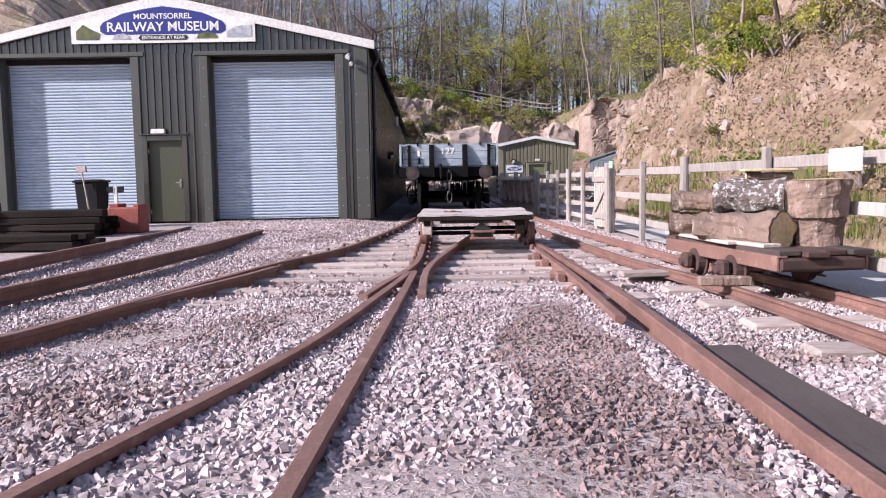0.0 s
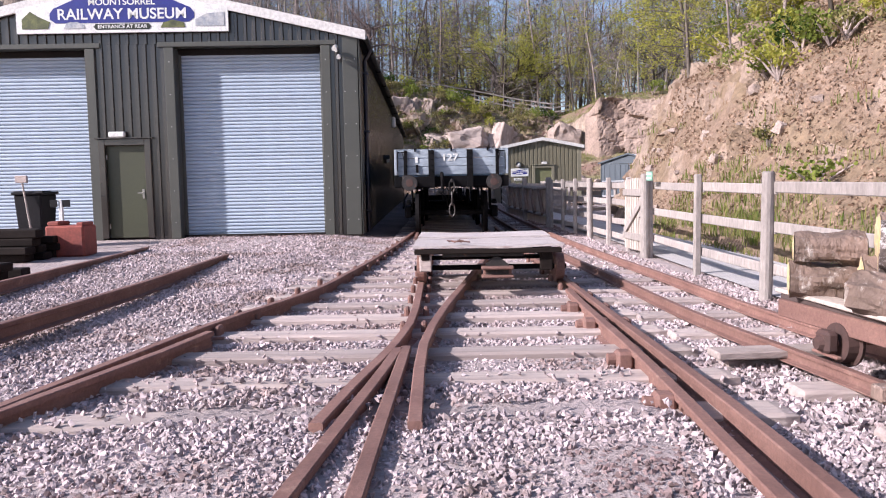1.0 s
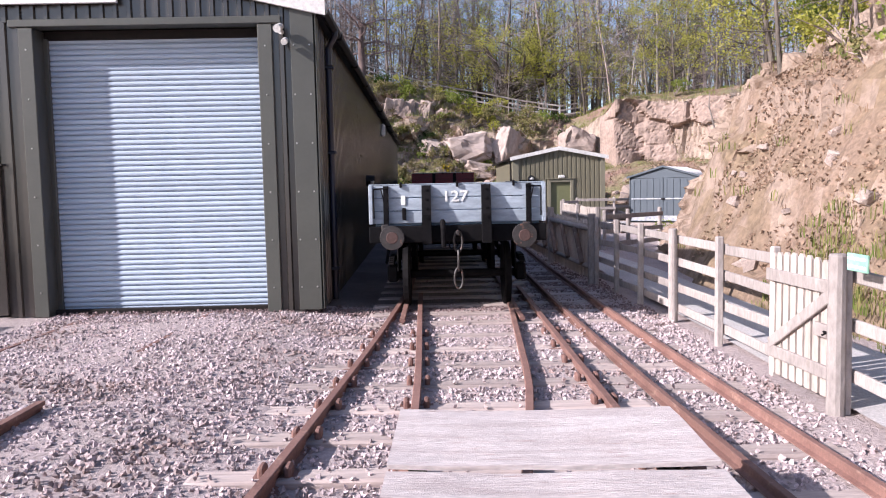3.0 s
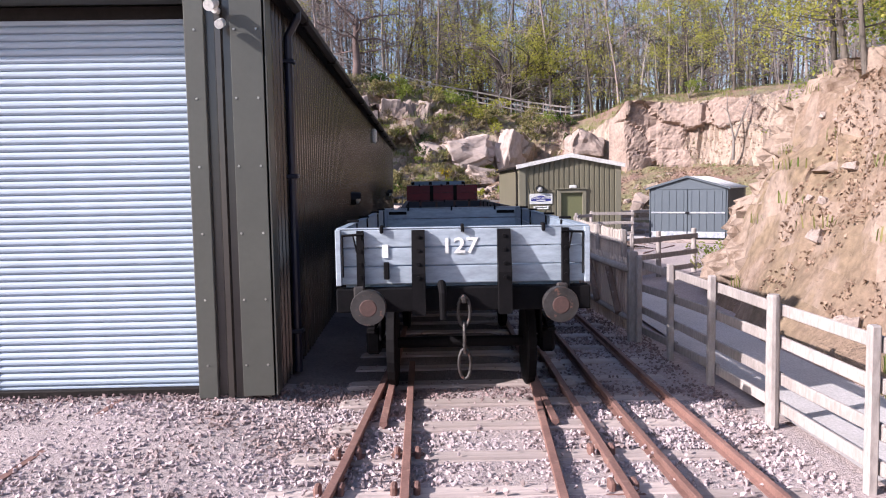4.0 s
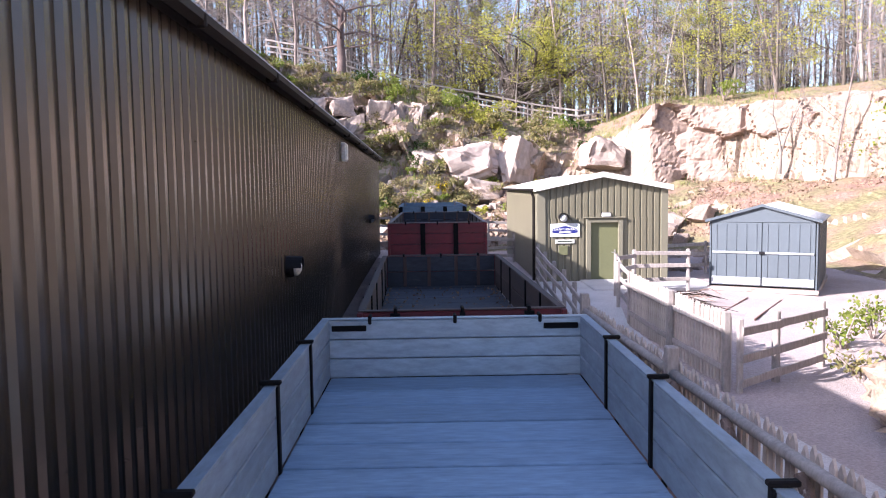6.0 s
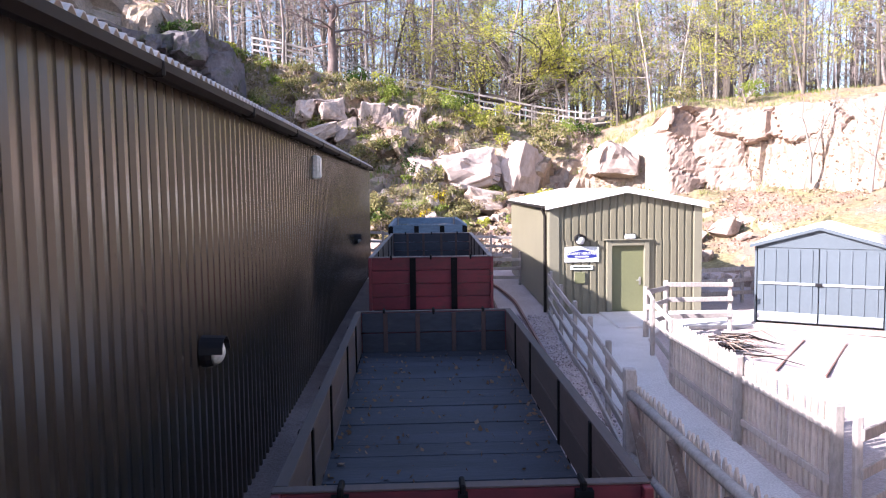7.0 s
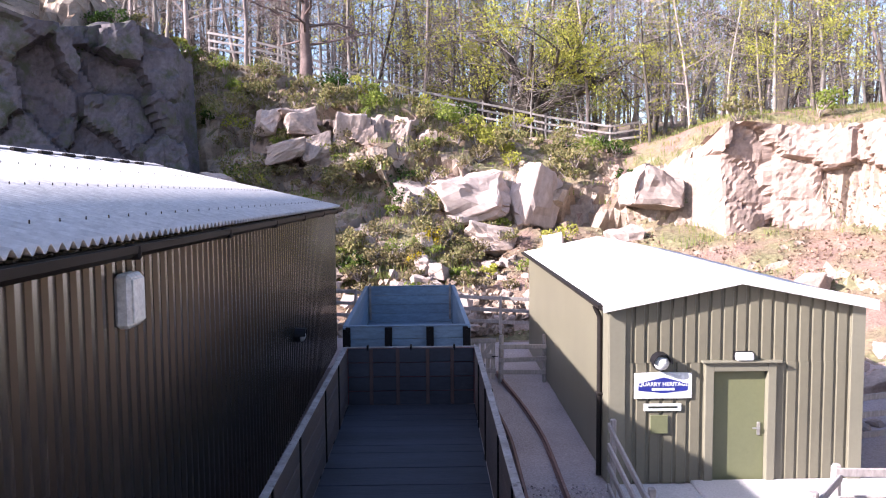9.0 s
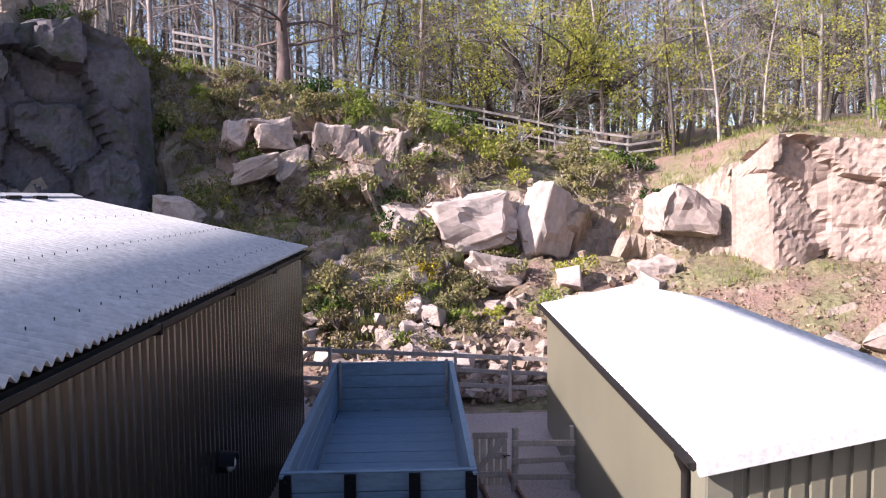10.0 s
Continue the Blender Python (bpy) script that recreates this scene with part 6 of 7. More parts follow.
def rail_fence(label, line, heights, h=1.2, side=-0.06, base=None, rounds=(), board=0.105, group="timber rail fences"):
    ob = thing("timber_fence", label, "fence", group=group)
    zs = [base(x, y) if base else floor_z(x, y) for x, y in line]
    for i, (x, y) in enumerate(line):
        post(ob, x, y, h, z=zs[i], round_post=i in rounds, w=0.10 if i in rounds else 0.078)
    for i in range(len(line) - 1):
        (x0, y0), (x1, y1) = line[i], line[i + 1]
        d = Vector((x1 - x0, y1 - y0)).normalized()
        ox, oy = -d.y * side, d.x * side
        for k in heights:
            j = 0.012 * math.sin(i * 7 + k * 31)
            beam(ob, (x0 + ox - d.x * 0.05, y0 + oy - d.y * 0.05, zs[i] + k + j), (x1 + ox + d.x * 0.045, y1 + oy + d.y * 0.045, zs[i + 1] + k - j), board)
    return ob


RAILS = (0.30, 0.70, 1.08)
rail_fence("weathered three-rail timber fence beside the narrow track", [(3.3, 1.2), (3.22, 3.1), (3.17, 5.0), (3.14, 7.3), (3.12, 9.73), (3.1, 11.65), (3.16, 13.95)], RAILS, 1.24, rounds=(4,), side=-0.07)
rail_fence("weathered three-rail timber fence beyond the gate", [(3.13, 15.15), (3.08, 16.45), (3.03, 17.95), (2.98, 19.4), (2.9, 20.6), (2.79, 21.7)], (0.18, 0.45, 0.78, 1.08), 1.22, rounds=(2,), side=-0.07)
rail_fence("four-rail timber fence along the hut path", [(2.42, 29.4), (2.55, 31.2), (2.68, 33.05), (2.73, 34.7), (2.84, 36.9), (3.0, 39.4)], (0.2, 0.5, 0.8, 1.08), 1.2, side=0.06)
rail_fence("pale timber fence turning towards the hut apron", [(4.05, 33.2), (4.3, 35.2), (4.66, 36.95), (5.3, 37.7)], (0.35, 0.7, 1.0), 1.12, rounds=(2, 3))
rail_fence("timber fence between the hut apron and the store", [(5.32, 37.72), (6.75, 37.7)], (0.35, 0.72, 1.05), 1.15)
rail_fence("rear timber fence before the rubble", [(-3.4, 51.3), (-1.9, 51.25), (-0.4, 51.2), (1.1, 51.15), (2.4, 51.1), (3.6, 51.1)], (0.25, 0.6, 0.95), 1.05, side=0.05, base=lambda x, y: 0.52 - 0.05 * x)
rail_fence("low round-rail barrier before the store", [(4.32, 28.15), (5.1, 28.75), (6.2, 29.6)], (0.16, 0.5, 0.88), 1.06, rounds=(1, 2), board=0.12)
rail_fence("old dark timber fence behind the hut", [(7.2, 41.2), (8.6, 41.6), (10.0, 42.0)], (0.3, 0.65, 0.95), 1.05)


def picket_gate(label, m, width, h=1.2, rows=9, flip=False):
    ob = thing("picket_gate", label, "gate", m)
    for i in range(rows):
        x = width * (i + 0.5) / rows
        top = h - 0.02 + 0.03 * math.sin(math.pi * i / (rows - 1))
        w = width / rows * 0.72
        sh = Shape().prism([(x - w / 2, 0.07), (x + w / 2, 0.07), (x + w / 2, top - 0.03), (x + w * 0.2, top), (x - w * 0.2, top), (x - w / 2, top - 0.03)], 0, 0.02)
        part("picket", sh, M_PICKET, ob)
    for z in (0.28, 0.98):
        part("ledge", Shape().box((width / 2, -0.018, z), (width, 0.03, 0.11), 0.006), M_FENCE, ob)
    a, b = (0.06, 0.34), (width - 0.06, 0.92)
    dx, dz = b[0] - a[0], b[1] - a[1]
    mm = Matrix.Translation((width / 2, -0.02, 0.63)) @ Matrix.Rotation(-math.atan2(dz, dx) * (-1 if flip else 1), 4, "Y")
    part("brace", Shape().box((0, 0, 0), (math.hypot(dx, dz), 0.03, 0.1), 0.006, mm), M_FENCE, ob)
    part("latch_block", Shape().box((width - 0.14, -0.025, 0.62), (0.26, 0.035, 0.11), 0.006), M_FENCE, ob)
    part("latch", Shape().tube([(width - 0.1, -0.05, 0.62), (width + 0.04, -0.05, 0.62)], 0.01, 6).tube([(width - 0.06, -0.04, 0.62), (width - 0.06, -0.09, 0.6)], 0.008, 6), M_BLACK, ob)
    return ob


picket_gate("closed picket gate with a diagonal brace in the timber fence", Matrix.Translation((3.05, 15.1, floor_z(3.1, 14.5))) @ Matrix.Rotation(radians(-86), 4, "Z"), 1.08)
gp = thing("gate_post", "round weathered timber gate post", "post")
post(gp, 3.08, 13.93, 1.27, 0.115, round_post=True)
picket_gate("dark picket gate beside the last wagon", Matrix.Translation((1.25, 46.3, floor_z(2, 46))), 0.62, 1.0, 5)
rail_fence("short dark fence beside the last wagon", [(1.98, 46.25), (3.0, 46.3)], (0.25, 0.55, 0.85), 1.12, rounds=(0,))
sg = thing("gate_notice", "small green notice board fixed to the fence rail", "sign", Matrix.Translation((3.06, 13.62, 1.14)))
part("board", Shape().box((0, 0, 0), (0.02, 0.27, 0.13), 0.004), M_SIGNGREEN, sg)
for z in (-0.03, 0.03):
    part("text_line", Shape().box((-0.012, 0, z), (0.004, 0.24, 0.02), 0.0), M_WHITE, sg)
sg = thing("white_notice", "blank white notice board fixed to the timber fence", "sign", Matrix.Translation((3.08, 5.77, 0.97)))
part("board", Shape().box((0, 0, 0), (0.02, 0.46, 0.175), 0.004), M_WHITE, sg)


def picket_fence(line, h=1.12, step=0.115):
    ob = thing("picket_fence", "pale split-chestnut picket fence along the footpath", "fence")
    w = 0.075
    me = Shape().prism([(-w / 2, 0.03), (w / 2, 0.03), (w / 2, h - 0.06), (0.0, h), (-w / 2, h - 0.06)], -0.012, 0.012).mesh("picket", M_PICKET)
    rs = random.Random(8)
    for (x0, y0), (x1, y1) in zip(line, line[1:]):
        d = Vector((x1 - x0, y1 - y0))
        a = math.atan2(d.y, d.x)
        n = int(d.length / step)
        for i in range(n):
            x, y = x0 + d.x * (i + 0.5) / n, y0 + d.y * (i + 0.5) / n
            piece("picket", me, ob, Matrix.Translation((x, y, floor_z(x, y) + rs.uniform(-0.02, 0.02))) @ Matrix.Rotation(a, 4, "Z") @ Matrix.Rotation(rs.uniform(-0.02, 0.02), 4, "Y"))
        o = Vector((-d.y, d.x)).normalized() * 0.04
        for k in (0.3, 0.85):
            beam(ob, (x0 + o.x, y0 + o.y, floor_z(x0, y0) + k), (x1 + o.x, y1 + o.y, floor_z(x1, y1) + k), 0.09, 0.04, material=M_FENCE)
        post(ob, x0 + o.x * 2, y0 + o.y * 2, 1.15)
    return ob


picket_fence([(4.24, 28.25), (4.1, 30.4), (4.04, 33.1)])


def braced_fence(line, h=1.1):
    """Pickets behind a round top rail and a lower rail, with slanting round struts on the near side."""
    ob = thing("braced_picket_fence", "grey picket fence with round rails and slanting struts beside the wagons", "fence")
    w = 0.07
    me = Shape().prism([(-w / 2, 0.05), (w / 2, 0.05), (w / 2, h - 0.05), (0.0, h + 0.02), (-w / 2, h - 0.05)], -0.011, 0.011).mesh("picket", M_PICKET)
    rs = random.Random(18)
    for (x0, y0), (x1, y1) in zip(line, line[1:]):
        d = Vector((x1 - x0, y1 - y0, 0))
        u = d.normalized()
        side = Vector((u.y, -u.x, 0)) * (1 if u.y < 0 else -1)
        a = math.atan2(d.y, d.x)
        n = int(d.length / 0.115)
        for i in range(n):
            q = Vector((x0, y0, 0)) + d * (i + 0.5) / n
            piece("picket", me, ob, Matrix.Translation((q.x, q.y, floor_z(q.x, q.y) + rs.uniform(-0.025, 0.025))) @ Matrix.Rotation(a, 4, "Z") @ Matrix.Rotation(rs.uniform(-0.03, 0.03), 4, "Y"))
        p0 = Vector((x0, y0, floor_z(x0, y0))) + side * 0.07
        p1 = Vector((x1, y1, floor_z(x1, y1))) + side * 0.07
        for z, r in ((1.0, 0.055), (0.3, 0.045)):
            mid = (p0 + p1) / 2
            part("rail", Shape().tube([p0 + Vector((0, 0, z)), mid + Vector((0.01, 0, z - 0.012)), p1 + Vector((0, 0, z + 0.01))], [r, r * 0.95, r], 10), M_FENCE, ob, "", True)
        for i in range(3):
            g0, g1 = p0 + (p1 - p0) * (i + 0.16) / 3, p0 + (p1 - p0) * (i + 0.62) / 3
            part("strut", Shape().tube([g0 + side * 0.05 + Vector((0, 0, 0.95)), g1 + side * 0.05 + Vector((0, 0, 0.33))], 0.05, 9), M_LOGBARK, ob, "slanting round strut")
        post(ob, p0.x, p0.y, 1.28, 0.13)
    post(ob, line[-1][0] - 0.05, line[-1][1], 1.28, 0.13)
    return ob


braced_fence([(2.43, 29.3), (2.6, 25.5), (2.78, 21.8)])

# ---- clutter left of the yard ----
bin_ = thing("bin", "black plastic wheeled bin with a broom leaning on it", "bin", Matrix.Translation((-7.72, 17.05, floor_z(-7.7, 17.0))))
body = Shape().box((0, 0, 0), (0.52, 0.60, 0.98), 0.03, Matrix.Translation((0, 0, 0.54)))
body.v = [(x * (0.80 + 0.2 * z), y * (0.80 + 0.2 * z), z) for x, y, z in body.v]
part("body", body, M_PLASTIC, bin_)
part("lid", Shape().box((0, 0, 1.045), (0.58, 0.66, 0.05), 0.02).box((0.0, -0.1, 1.075), (0.50, 0.4, 0.03), 0.012), M_PLASTIC, bin_)
part("lid_handle", Shape().tube([(0.20, -0.36, 1.06), (0.33, -0.36, 1.06)], 0.025, 8), M_PLASTIC, bin_)
for x in (-0.22, 0.22):
    part("wheel", Shape().tube([(x - 0.03, 0.24, 0.1), (x + 0.03, 0.24, 0.1)], 0.1, 16), M_PLASTIC, bin_)
br = part("broom", Shape().tube([(0.16, -0.44, 0.0), (-0.04, -0.36, 1.25)], 0.018, 8), M_PICKET, bin_, "pale wooden broom handle")
part("broom_head", Shape().box((-0.05, -0.36, 1.31), (0.22, 0.06, 0.14), 0.01), M_SLEEPER, br)
pst = thing("marker_post", "short white post with two small dark plates", "post", Matrix.Translation((-6.92, 16.4, floor_z(-6.9, 16.4))))
part("stake", Shape().box((0, 0, 0.44), (0.065, 0.06, 0.98), 0.006), M_WHITE, pst)
part("plate", Shape().box((-0.11, -0.04, 0.86), (0.13, 0.02, 0.13), 0.004), M_PLASTIC, pst)
part("plate", Shape().box((0.12, -0.04, 0.86), (0.14, 0.02, 0.13), 0.004), M_PLASTIC, pst)


def stack(label, m, rows, seed, mats, length=1.8, category="timber stack"):
    """Old beams heaped on one another."""
    rs = random.Random(seed)
    ob = thing("timber_stack", label, category, m, "heaps of old timber")
    z = 0
    for r in range(rows):
        h = rs.uniform(0.1, 0.16)
        for k in range(3 if r < rows - 1 else 2):
            y = -0.35 + k * 0.35 + rs.uniform(-0.05, 0.05)
            part("beam", Shape().box((0, 0, 0), (length * rs.uniform(0.8, 1.05), 0.26, h), 0.015, Matrix.Translation((rs.uniform(-0.1, 0.1), y, z + h / 2)) @ Matrix.Rotation(rs.uniform(-0.08, 0.08), 4, "Z")), rs.choice(mats), ob)
        z += h + 0.004
    return ob


stack("dark heap of old wooden sleepers and boards", Matrix.Translation((-7.38, 14.75, floor_z(-7, 14.7) + 0.01)), 4, 3, (M_DARKWOOD, M_DARKWOOD), 2.0)
stack("dark heap of rotten timber on the gravel", Matrix.Translation((-9.3, 14.6, floor_z(-8, 14) + 0.01)), 5, 5, (M_DARKWOOD, M_DARKWOOD), 1.7)
stack("old dark timber piled by the rails", Matrix.Translation((-6.5, 12.3, floor_z(-6, 12.3) + 0.01)), 2, 9, (M_DARKWOOD, M_DARKWOOD), 1.9)
rb = thing("buffer_block", "rust-red steel buffer block on the gravel", "buffer stop", Matrix.Translation((-6.25, 15.35, floor_z(-6.2, 15.3))))
part("body", Shape().box((0, 0, 0.26), (0.64, 0.5, 0.52), 0.03), M_BRICKRED, rb)
part("top_lug", Shape().box((-0.2, 0, 0.55), (0.2, 0.4, 0.08), 0.02), M_BRICKRED, rb)
part("top_lug", Shape().box((0.24, 0, 0.54), (0.12, 0.4, 0.06), 0.02), M_BRICKRED, rb)

# brushwood and old rails before the store
bw = thing("brushwood_pile", "heap of cut sticks and brushwood on the ground", "brushwood", Matrix.Translation((5.75, 36.0, floor_z(5.7, 36))))
rs = random.Random(14)
for k in range(36):
    a = rs.gauss(0.5, 0.5)
    l = rs.uniform(0.4, 1.1)
    x, y, z = rs.gauss(0, 0.35), rs.gauss(0, 0.5), rs.uniform(0.02, 0.28)
    part("stick", Shape().tube([(x, y, z), (x + math.cos(a) * l * 0.5, y - math.sin(a) * l * 0.5, z + rs.uniform(-0.02, 0.06)), (x + math.cos(a) * l, y - math.sin(a) * l, z * 0.6 + 0.01)], [0.016, 0.013, 0.006], 5), rs.choice((M_BARK, M_LOGBARK, M_DARKWOOD)), bw)
st = thing("store_track", "light rails sunk in the ground before the store", "railway track", kind="structure")
for k in (0.55, 1.2):
    part("rail", Shape().sweep([(a * 0.6, h + 0.022) for a, h in LIGHT_RAIL], [(5.6 + k, 34.4 - k * 0.7, floor_z(6, 35)), (7.3 + k, 36.9 - k * 0.7, floor_z(7, 36))]), M_RUST, st)


# ---- boulders and rubble ----
def hull(seed, n=16, squash=(1, 1, 1), cuts=1):
    rs = random.Random(seed)
    bm = bmesh.new()
    for i in (-1, 1):
        for j in (-1, 1):
            for k in (-1, 1):
                c = [(e + rs.uniform(-0.55, 0.12) * e) * 0.5 for e in (i, j, k)]
                bm.verts.new([c[q] * squash[q] for q in range(3)])
    for _ in range(n // 3):
        v = Vector((rs.gauss(0, 1), rs.gauss(0, 1), rs.gauss(0, 1))).normalized() * rs.uniform(0.5, 0.62)
        bm.verts.new([v[q] * squash[q] for q in range(3)])
    res = bmesh.ops.convex_hull(bm, input=bm.verts)
    bmesh.ops.delete(bm, geom=[v for v in bm.verts if not v.link_faces], context="VERTS")
    bmesh.ops.bevel(bm, geom=list(bm.edges), offset=0.02, segments=1, affect="EDGES")
    bmesh.ops.subdivide_edges(bm, edges=list(bm.edges), cuts=cuts, use_grid_fill=True)
    bmesh.ops.triangulate(bm, faces=list(bm.faces))
    for v in bm.verts:
        p = v.co * 2.2 + Vector((seed, 0, 0))
        chip = noise.cell(noise.voronoi(p * 1.6)[1][0] * 6.1) - 0.5
        v.co += v.co.normalized() * (0.07 * noise.noise(p) + 0.055 * chip + 0.025 * noise.noise(p * 3.7))
    return bm


def hull_mesh(seed, material, n=16, squash=(1, 1, 1), cuts=1):
    bm = hull(seed, n, squash, cuts)
    me = bpy.data.meshes.new("boulder")
    bm.to_mesh(me)
    bm.free()
    me.materials.append(material)
    return me


rock_meshes = [hull_mesh(60 + k, M_ROCK if k % 3 else M_PINKROCK, 11 + k % 4) for k in range(9)]
rs = random.Random(21)


def boulder(x, y, z, s, label="angular pink granite boulder lying in the rubble", turn=None, me=None, group="boulders below the face"):
    ob = new("boulder", me or rs.choice(rock_meshes))
    sx, sy, sz = s if isinstance(s, tuple) else (s * rs.uniform(0.8, 1.3), s * rs.uniform(0.8, 1.2), s * rs.uniform(0.6, 0.95))
    t = turn or (rs.uniform(-25, 25), rs.uniform(-25, 25), rs.uniform(0, 360))
    ob.matrix_basis = pose(x, y, z, *t) @ Matrix.Diagonal((sx, sy, sz, 1))
    return tagged(ob, label, "boulder", group)


for _ in range(120):
    x, y = rs.uniform(-3.2, 8.5), 51.6 + abs(rs.gauss(0, 2.3))
    s = rs.choice((0.3, 0.35, 0.45, 0.55, 0.65, 0.85))
    boulder(x, y, land_z(x, y) + s * 0.12, s)
for _ in range(40):
    x, y = rs.uniform(7.5, 13), rs.uniform(42, 53)
    s = rs.choice((0.3, 0.4, 0.55, 0.8, 1.2))
    boulder(x, y, land_z(x, y) + s * 0.1, s)
low_bank = [p for p in SURFACE if p[0] > 4 and 10 < p[1] < 36 and p[3] < (2.0 if p[1] < 30 else 3.5)]
for _ in range(55):
    x, y, z, dd = rs.choice(low_bank)
    s = rs.choice((0.1, 0.14, 0.18, 0.22, 0.3))
    boulder(x, y, z - s * 0.05, s, me=rs.choice([m_ for m_ in rock_meshes if m_.materials[0] == M_ROCK]))
rn = np.random.RandomState(12)
rub = [(x, y, land_z(x, y) - 0.01) for x, y in zip(rn.uniform(-3.4, 9.0, 700), 51.4 + np.abs(rn.normal(0, 2.2, 700)))]
rv, rf = stones(len(rub), np.array(rub), rn.uniform(0.10, 0.34, len(rub)), rn, True)
rubble = bpy.data.meshes.new("rubble")
rubble.from_pydata(rv.tolist(), [], rf.tolist())
rubble.materials.append(M_NOSE)
tagged(new("rubble", rubble), "loose broken granite rubble below the quarry face", "rubble", kind="stuff")
bank_rock = [p for p in SURFACE if p[0] > 4.6 and 18.5 < p[1] < 27.5 and 0.8 < p[3] < 4.5]
bank_meshes = [hull_mesh(130 + k, M_NOSE, 14, (1, 1, 1), 3) for k in range(6)]
for _ in range(34):
    x, y, z, dd = rs.choice(bank_rock)
    s = rs.choice((0.35, 0.5, 0.7, 0.95))
    boulder(x + 0.1, y, z - s * 0.12, (s, s * 0.9, s * 1.15), "weathered pinkish rock standing out of the leafy bank", (rs.uniform(-20, 20), rs.uniform(-20, 20), rs.uniform(0, 360)), rs.choice(bank_meshes), "rocks in the bank")
# the large slabs in the back face
SLABS = [(1.75, 60.2, 4.3, 3.2, 1.6, 2.1, 6), (-0.3, 60.5, 4.1, 1.6, 1.5, 1.6, -12), (4.6, 60.7, 4.2, 1.45, 1.4, 2.6, 32), (-0.6, 59.6, 3.7, 1.0, 1.0, 1.4, 30), (-2.1, 57.8, 2.1, 1.5, 1.0, 1.9, 40), (-1.2, 57.4, 1.5, 1.0, 0.9, 1.1, 10), (2.8, 58.6, 2.6, 1.7, 1.2, 0.9, 5),
         (9.2, 59.5, 4.6, 2.1, 1.8, 1.6, 8), (7.9, 58.0, 2.6, 1.1, 1.0, 1.0, 0),
         (-2.0, 61.6, 6.6, 0.9, 0.9, 1.9, 18), (-0.9, 61.8, 6.5, 0.9, 0.9, 2.0, -10), (-3.2, 61.4, 6.8, 1.0, 0.9, 1.8, 12), (-4.4, 61.0, 6.4, 1.3, 1.0, 1.2, 0), (-5.2, 61.2, 7.4, 1.3, 1.0, 1.1, 30), (0.2, 62.0, 6.6, 0.9, 0.9, 1.1, 10), (-6.5, 61.2, 7.6, 1.0, 1.0, 1.1, 14), (-5.6, 60.4, 6.2, 1.4, 1.0, 0.7, 6),
         (-13.6, 59.6, 6.6, 1.5, 1.0, 2.0, 40), (-8.0, 58.8, 4.6, 1.6, 1.2, 1.0, 10)]
for k, (x, y, z, a, b, c, t) in enumerate(SLABS):
    boulder(x, y, z, (a * 1.25, b * 1.25, c * 1.2), "large pale pink granite block standing in the quarry face", (9 * (k % 3 - 1), 9 * (k % 4 - 1.5), t), hull_mesh(200 + k, M_PINKROCK if k < 3 else M_ROCK, 20, (1, 1, 1), 5), "large blocks of the face")

# ---- low plants ----
def blades(spots, rs, sh, w, h):
    for x, y, z, n, spread in spots:
        for _ in range(n):
            a, r = rs.uniform(0, 6.283), spread * math.sqrt(rs.random())
            px, py = x + r * math.cos(a), y + r * math.sin(a)
            hh, ww = h * rs.uniform(0.5, 1.3), w * rs.uniform(0.7, 1.3)
            la, lr = rs.uniform(0, 6.283), hh * rs.uniform(0.2, 0.8)
            dx, dy = math.cos(la), math.sin(la)
            k = len(sh.v)
            sh.v += [(px - dy * ww, py + dx * ww, z - 0.05), (px + dy * ww, py - dx * ww, z - 0.05), (px + dx * lr * 0.4 + dy * ww * 0.8, py + dy * lr * 0.4 - dx * ww * 0.8, z + hh * 0.65), (px + dx * lr * 0.4 - dy * ww * 0.8, py + dy * lr * 0.4 + dx * ww * 0.8, z + hh * 0.65), (px + dx * lr, py + dy * lr, z + hh * 0.9)]
            sh.f += [(k, k + 1, k + 2, k + 3), (k + 3, k + 2, k + 4)]


def clump(sh, rs, c, r, n, leaf):
    """Leaves scattered through a lumpy ball."""
    for _ in range(n):
        v = Vector((rs.gauss(0, 1), rs.gauss(0, 1), rs.gauss(0, 1))).normalized() * r * rs.uniform(0.45, 1.0)
        p = Vector(c) + Vector((v.x, v.y, v.z * 0.75))
        a = Vector((rs.gauss(0, 1), rs.gauss(0, 1), rs.gauss(0, 1))).normalized()
        b = a.cross(Vector((rs.gauss(0, 1), rs.gauss(0, 1), rs.gauss(0, 1)))).normalized()
        s = leaf * rs.uniform(0.6, 1.3)
        k = len(sh.v)
        sh.v += [tuple(p - a * s), tuple(p + b * s * 0.6), tuple(p + a * s), tuple(p - b * s * 0.6)]
        sh.f.append((k, k + 1, k + 2, k + 3))


rg = random.Random(77)
grass, bracken, scrub = Shape(), Shape(), Shape()
spots = []
for _ in range(420):
    y = rg.uniform(3, 19)
    x = lerp_path([(4.95, 3), (4.6, 19)], y) + abs(rg.gauss(0, 0.55))
    spots.append((x, y, land_z(x, y), 18, 0.22))
blades(spots, rg, grass, 0.007, 0.13)
spots = []
for _ in range(1500):
    x, y = rg.uniform(-12, 18), rg.uniform(52, 74)
    if noise.noise(Vector((x * 0.35, y * 0.35, 4))) > (-0.05 if y > 60 else 0.3):
        spots.append((x, y, land_z(x, y), 9, 0.5))
for _ in range(70):
    y = rg.uniform(4, 44)
    x = lerp_path([(5.2, 3), (5.0, 17), (5.2, 25.5), (7, 29), (11, 32), (14, 38), (14, 46)], y) + abs(rg.gauss(1.5, 3.0))
    if noise.noise(Vector((x * 0.4, y * 0.4, 9))) > -0.1:
        spots.append((x, y, land_z(x, y), 9, 0.4))
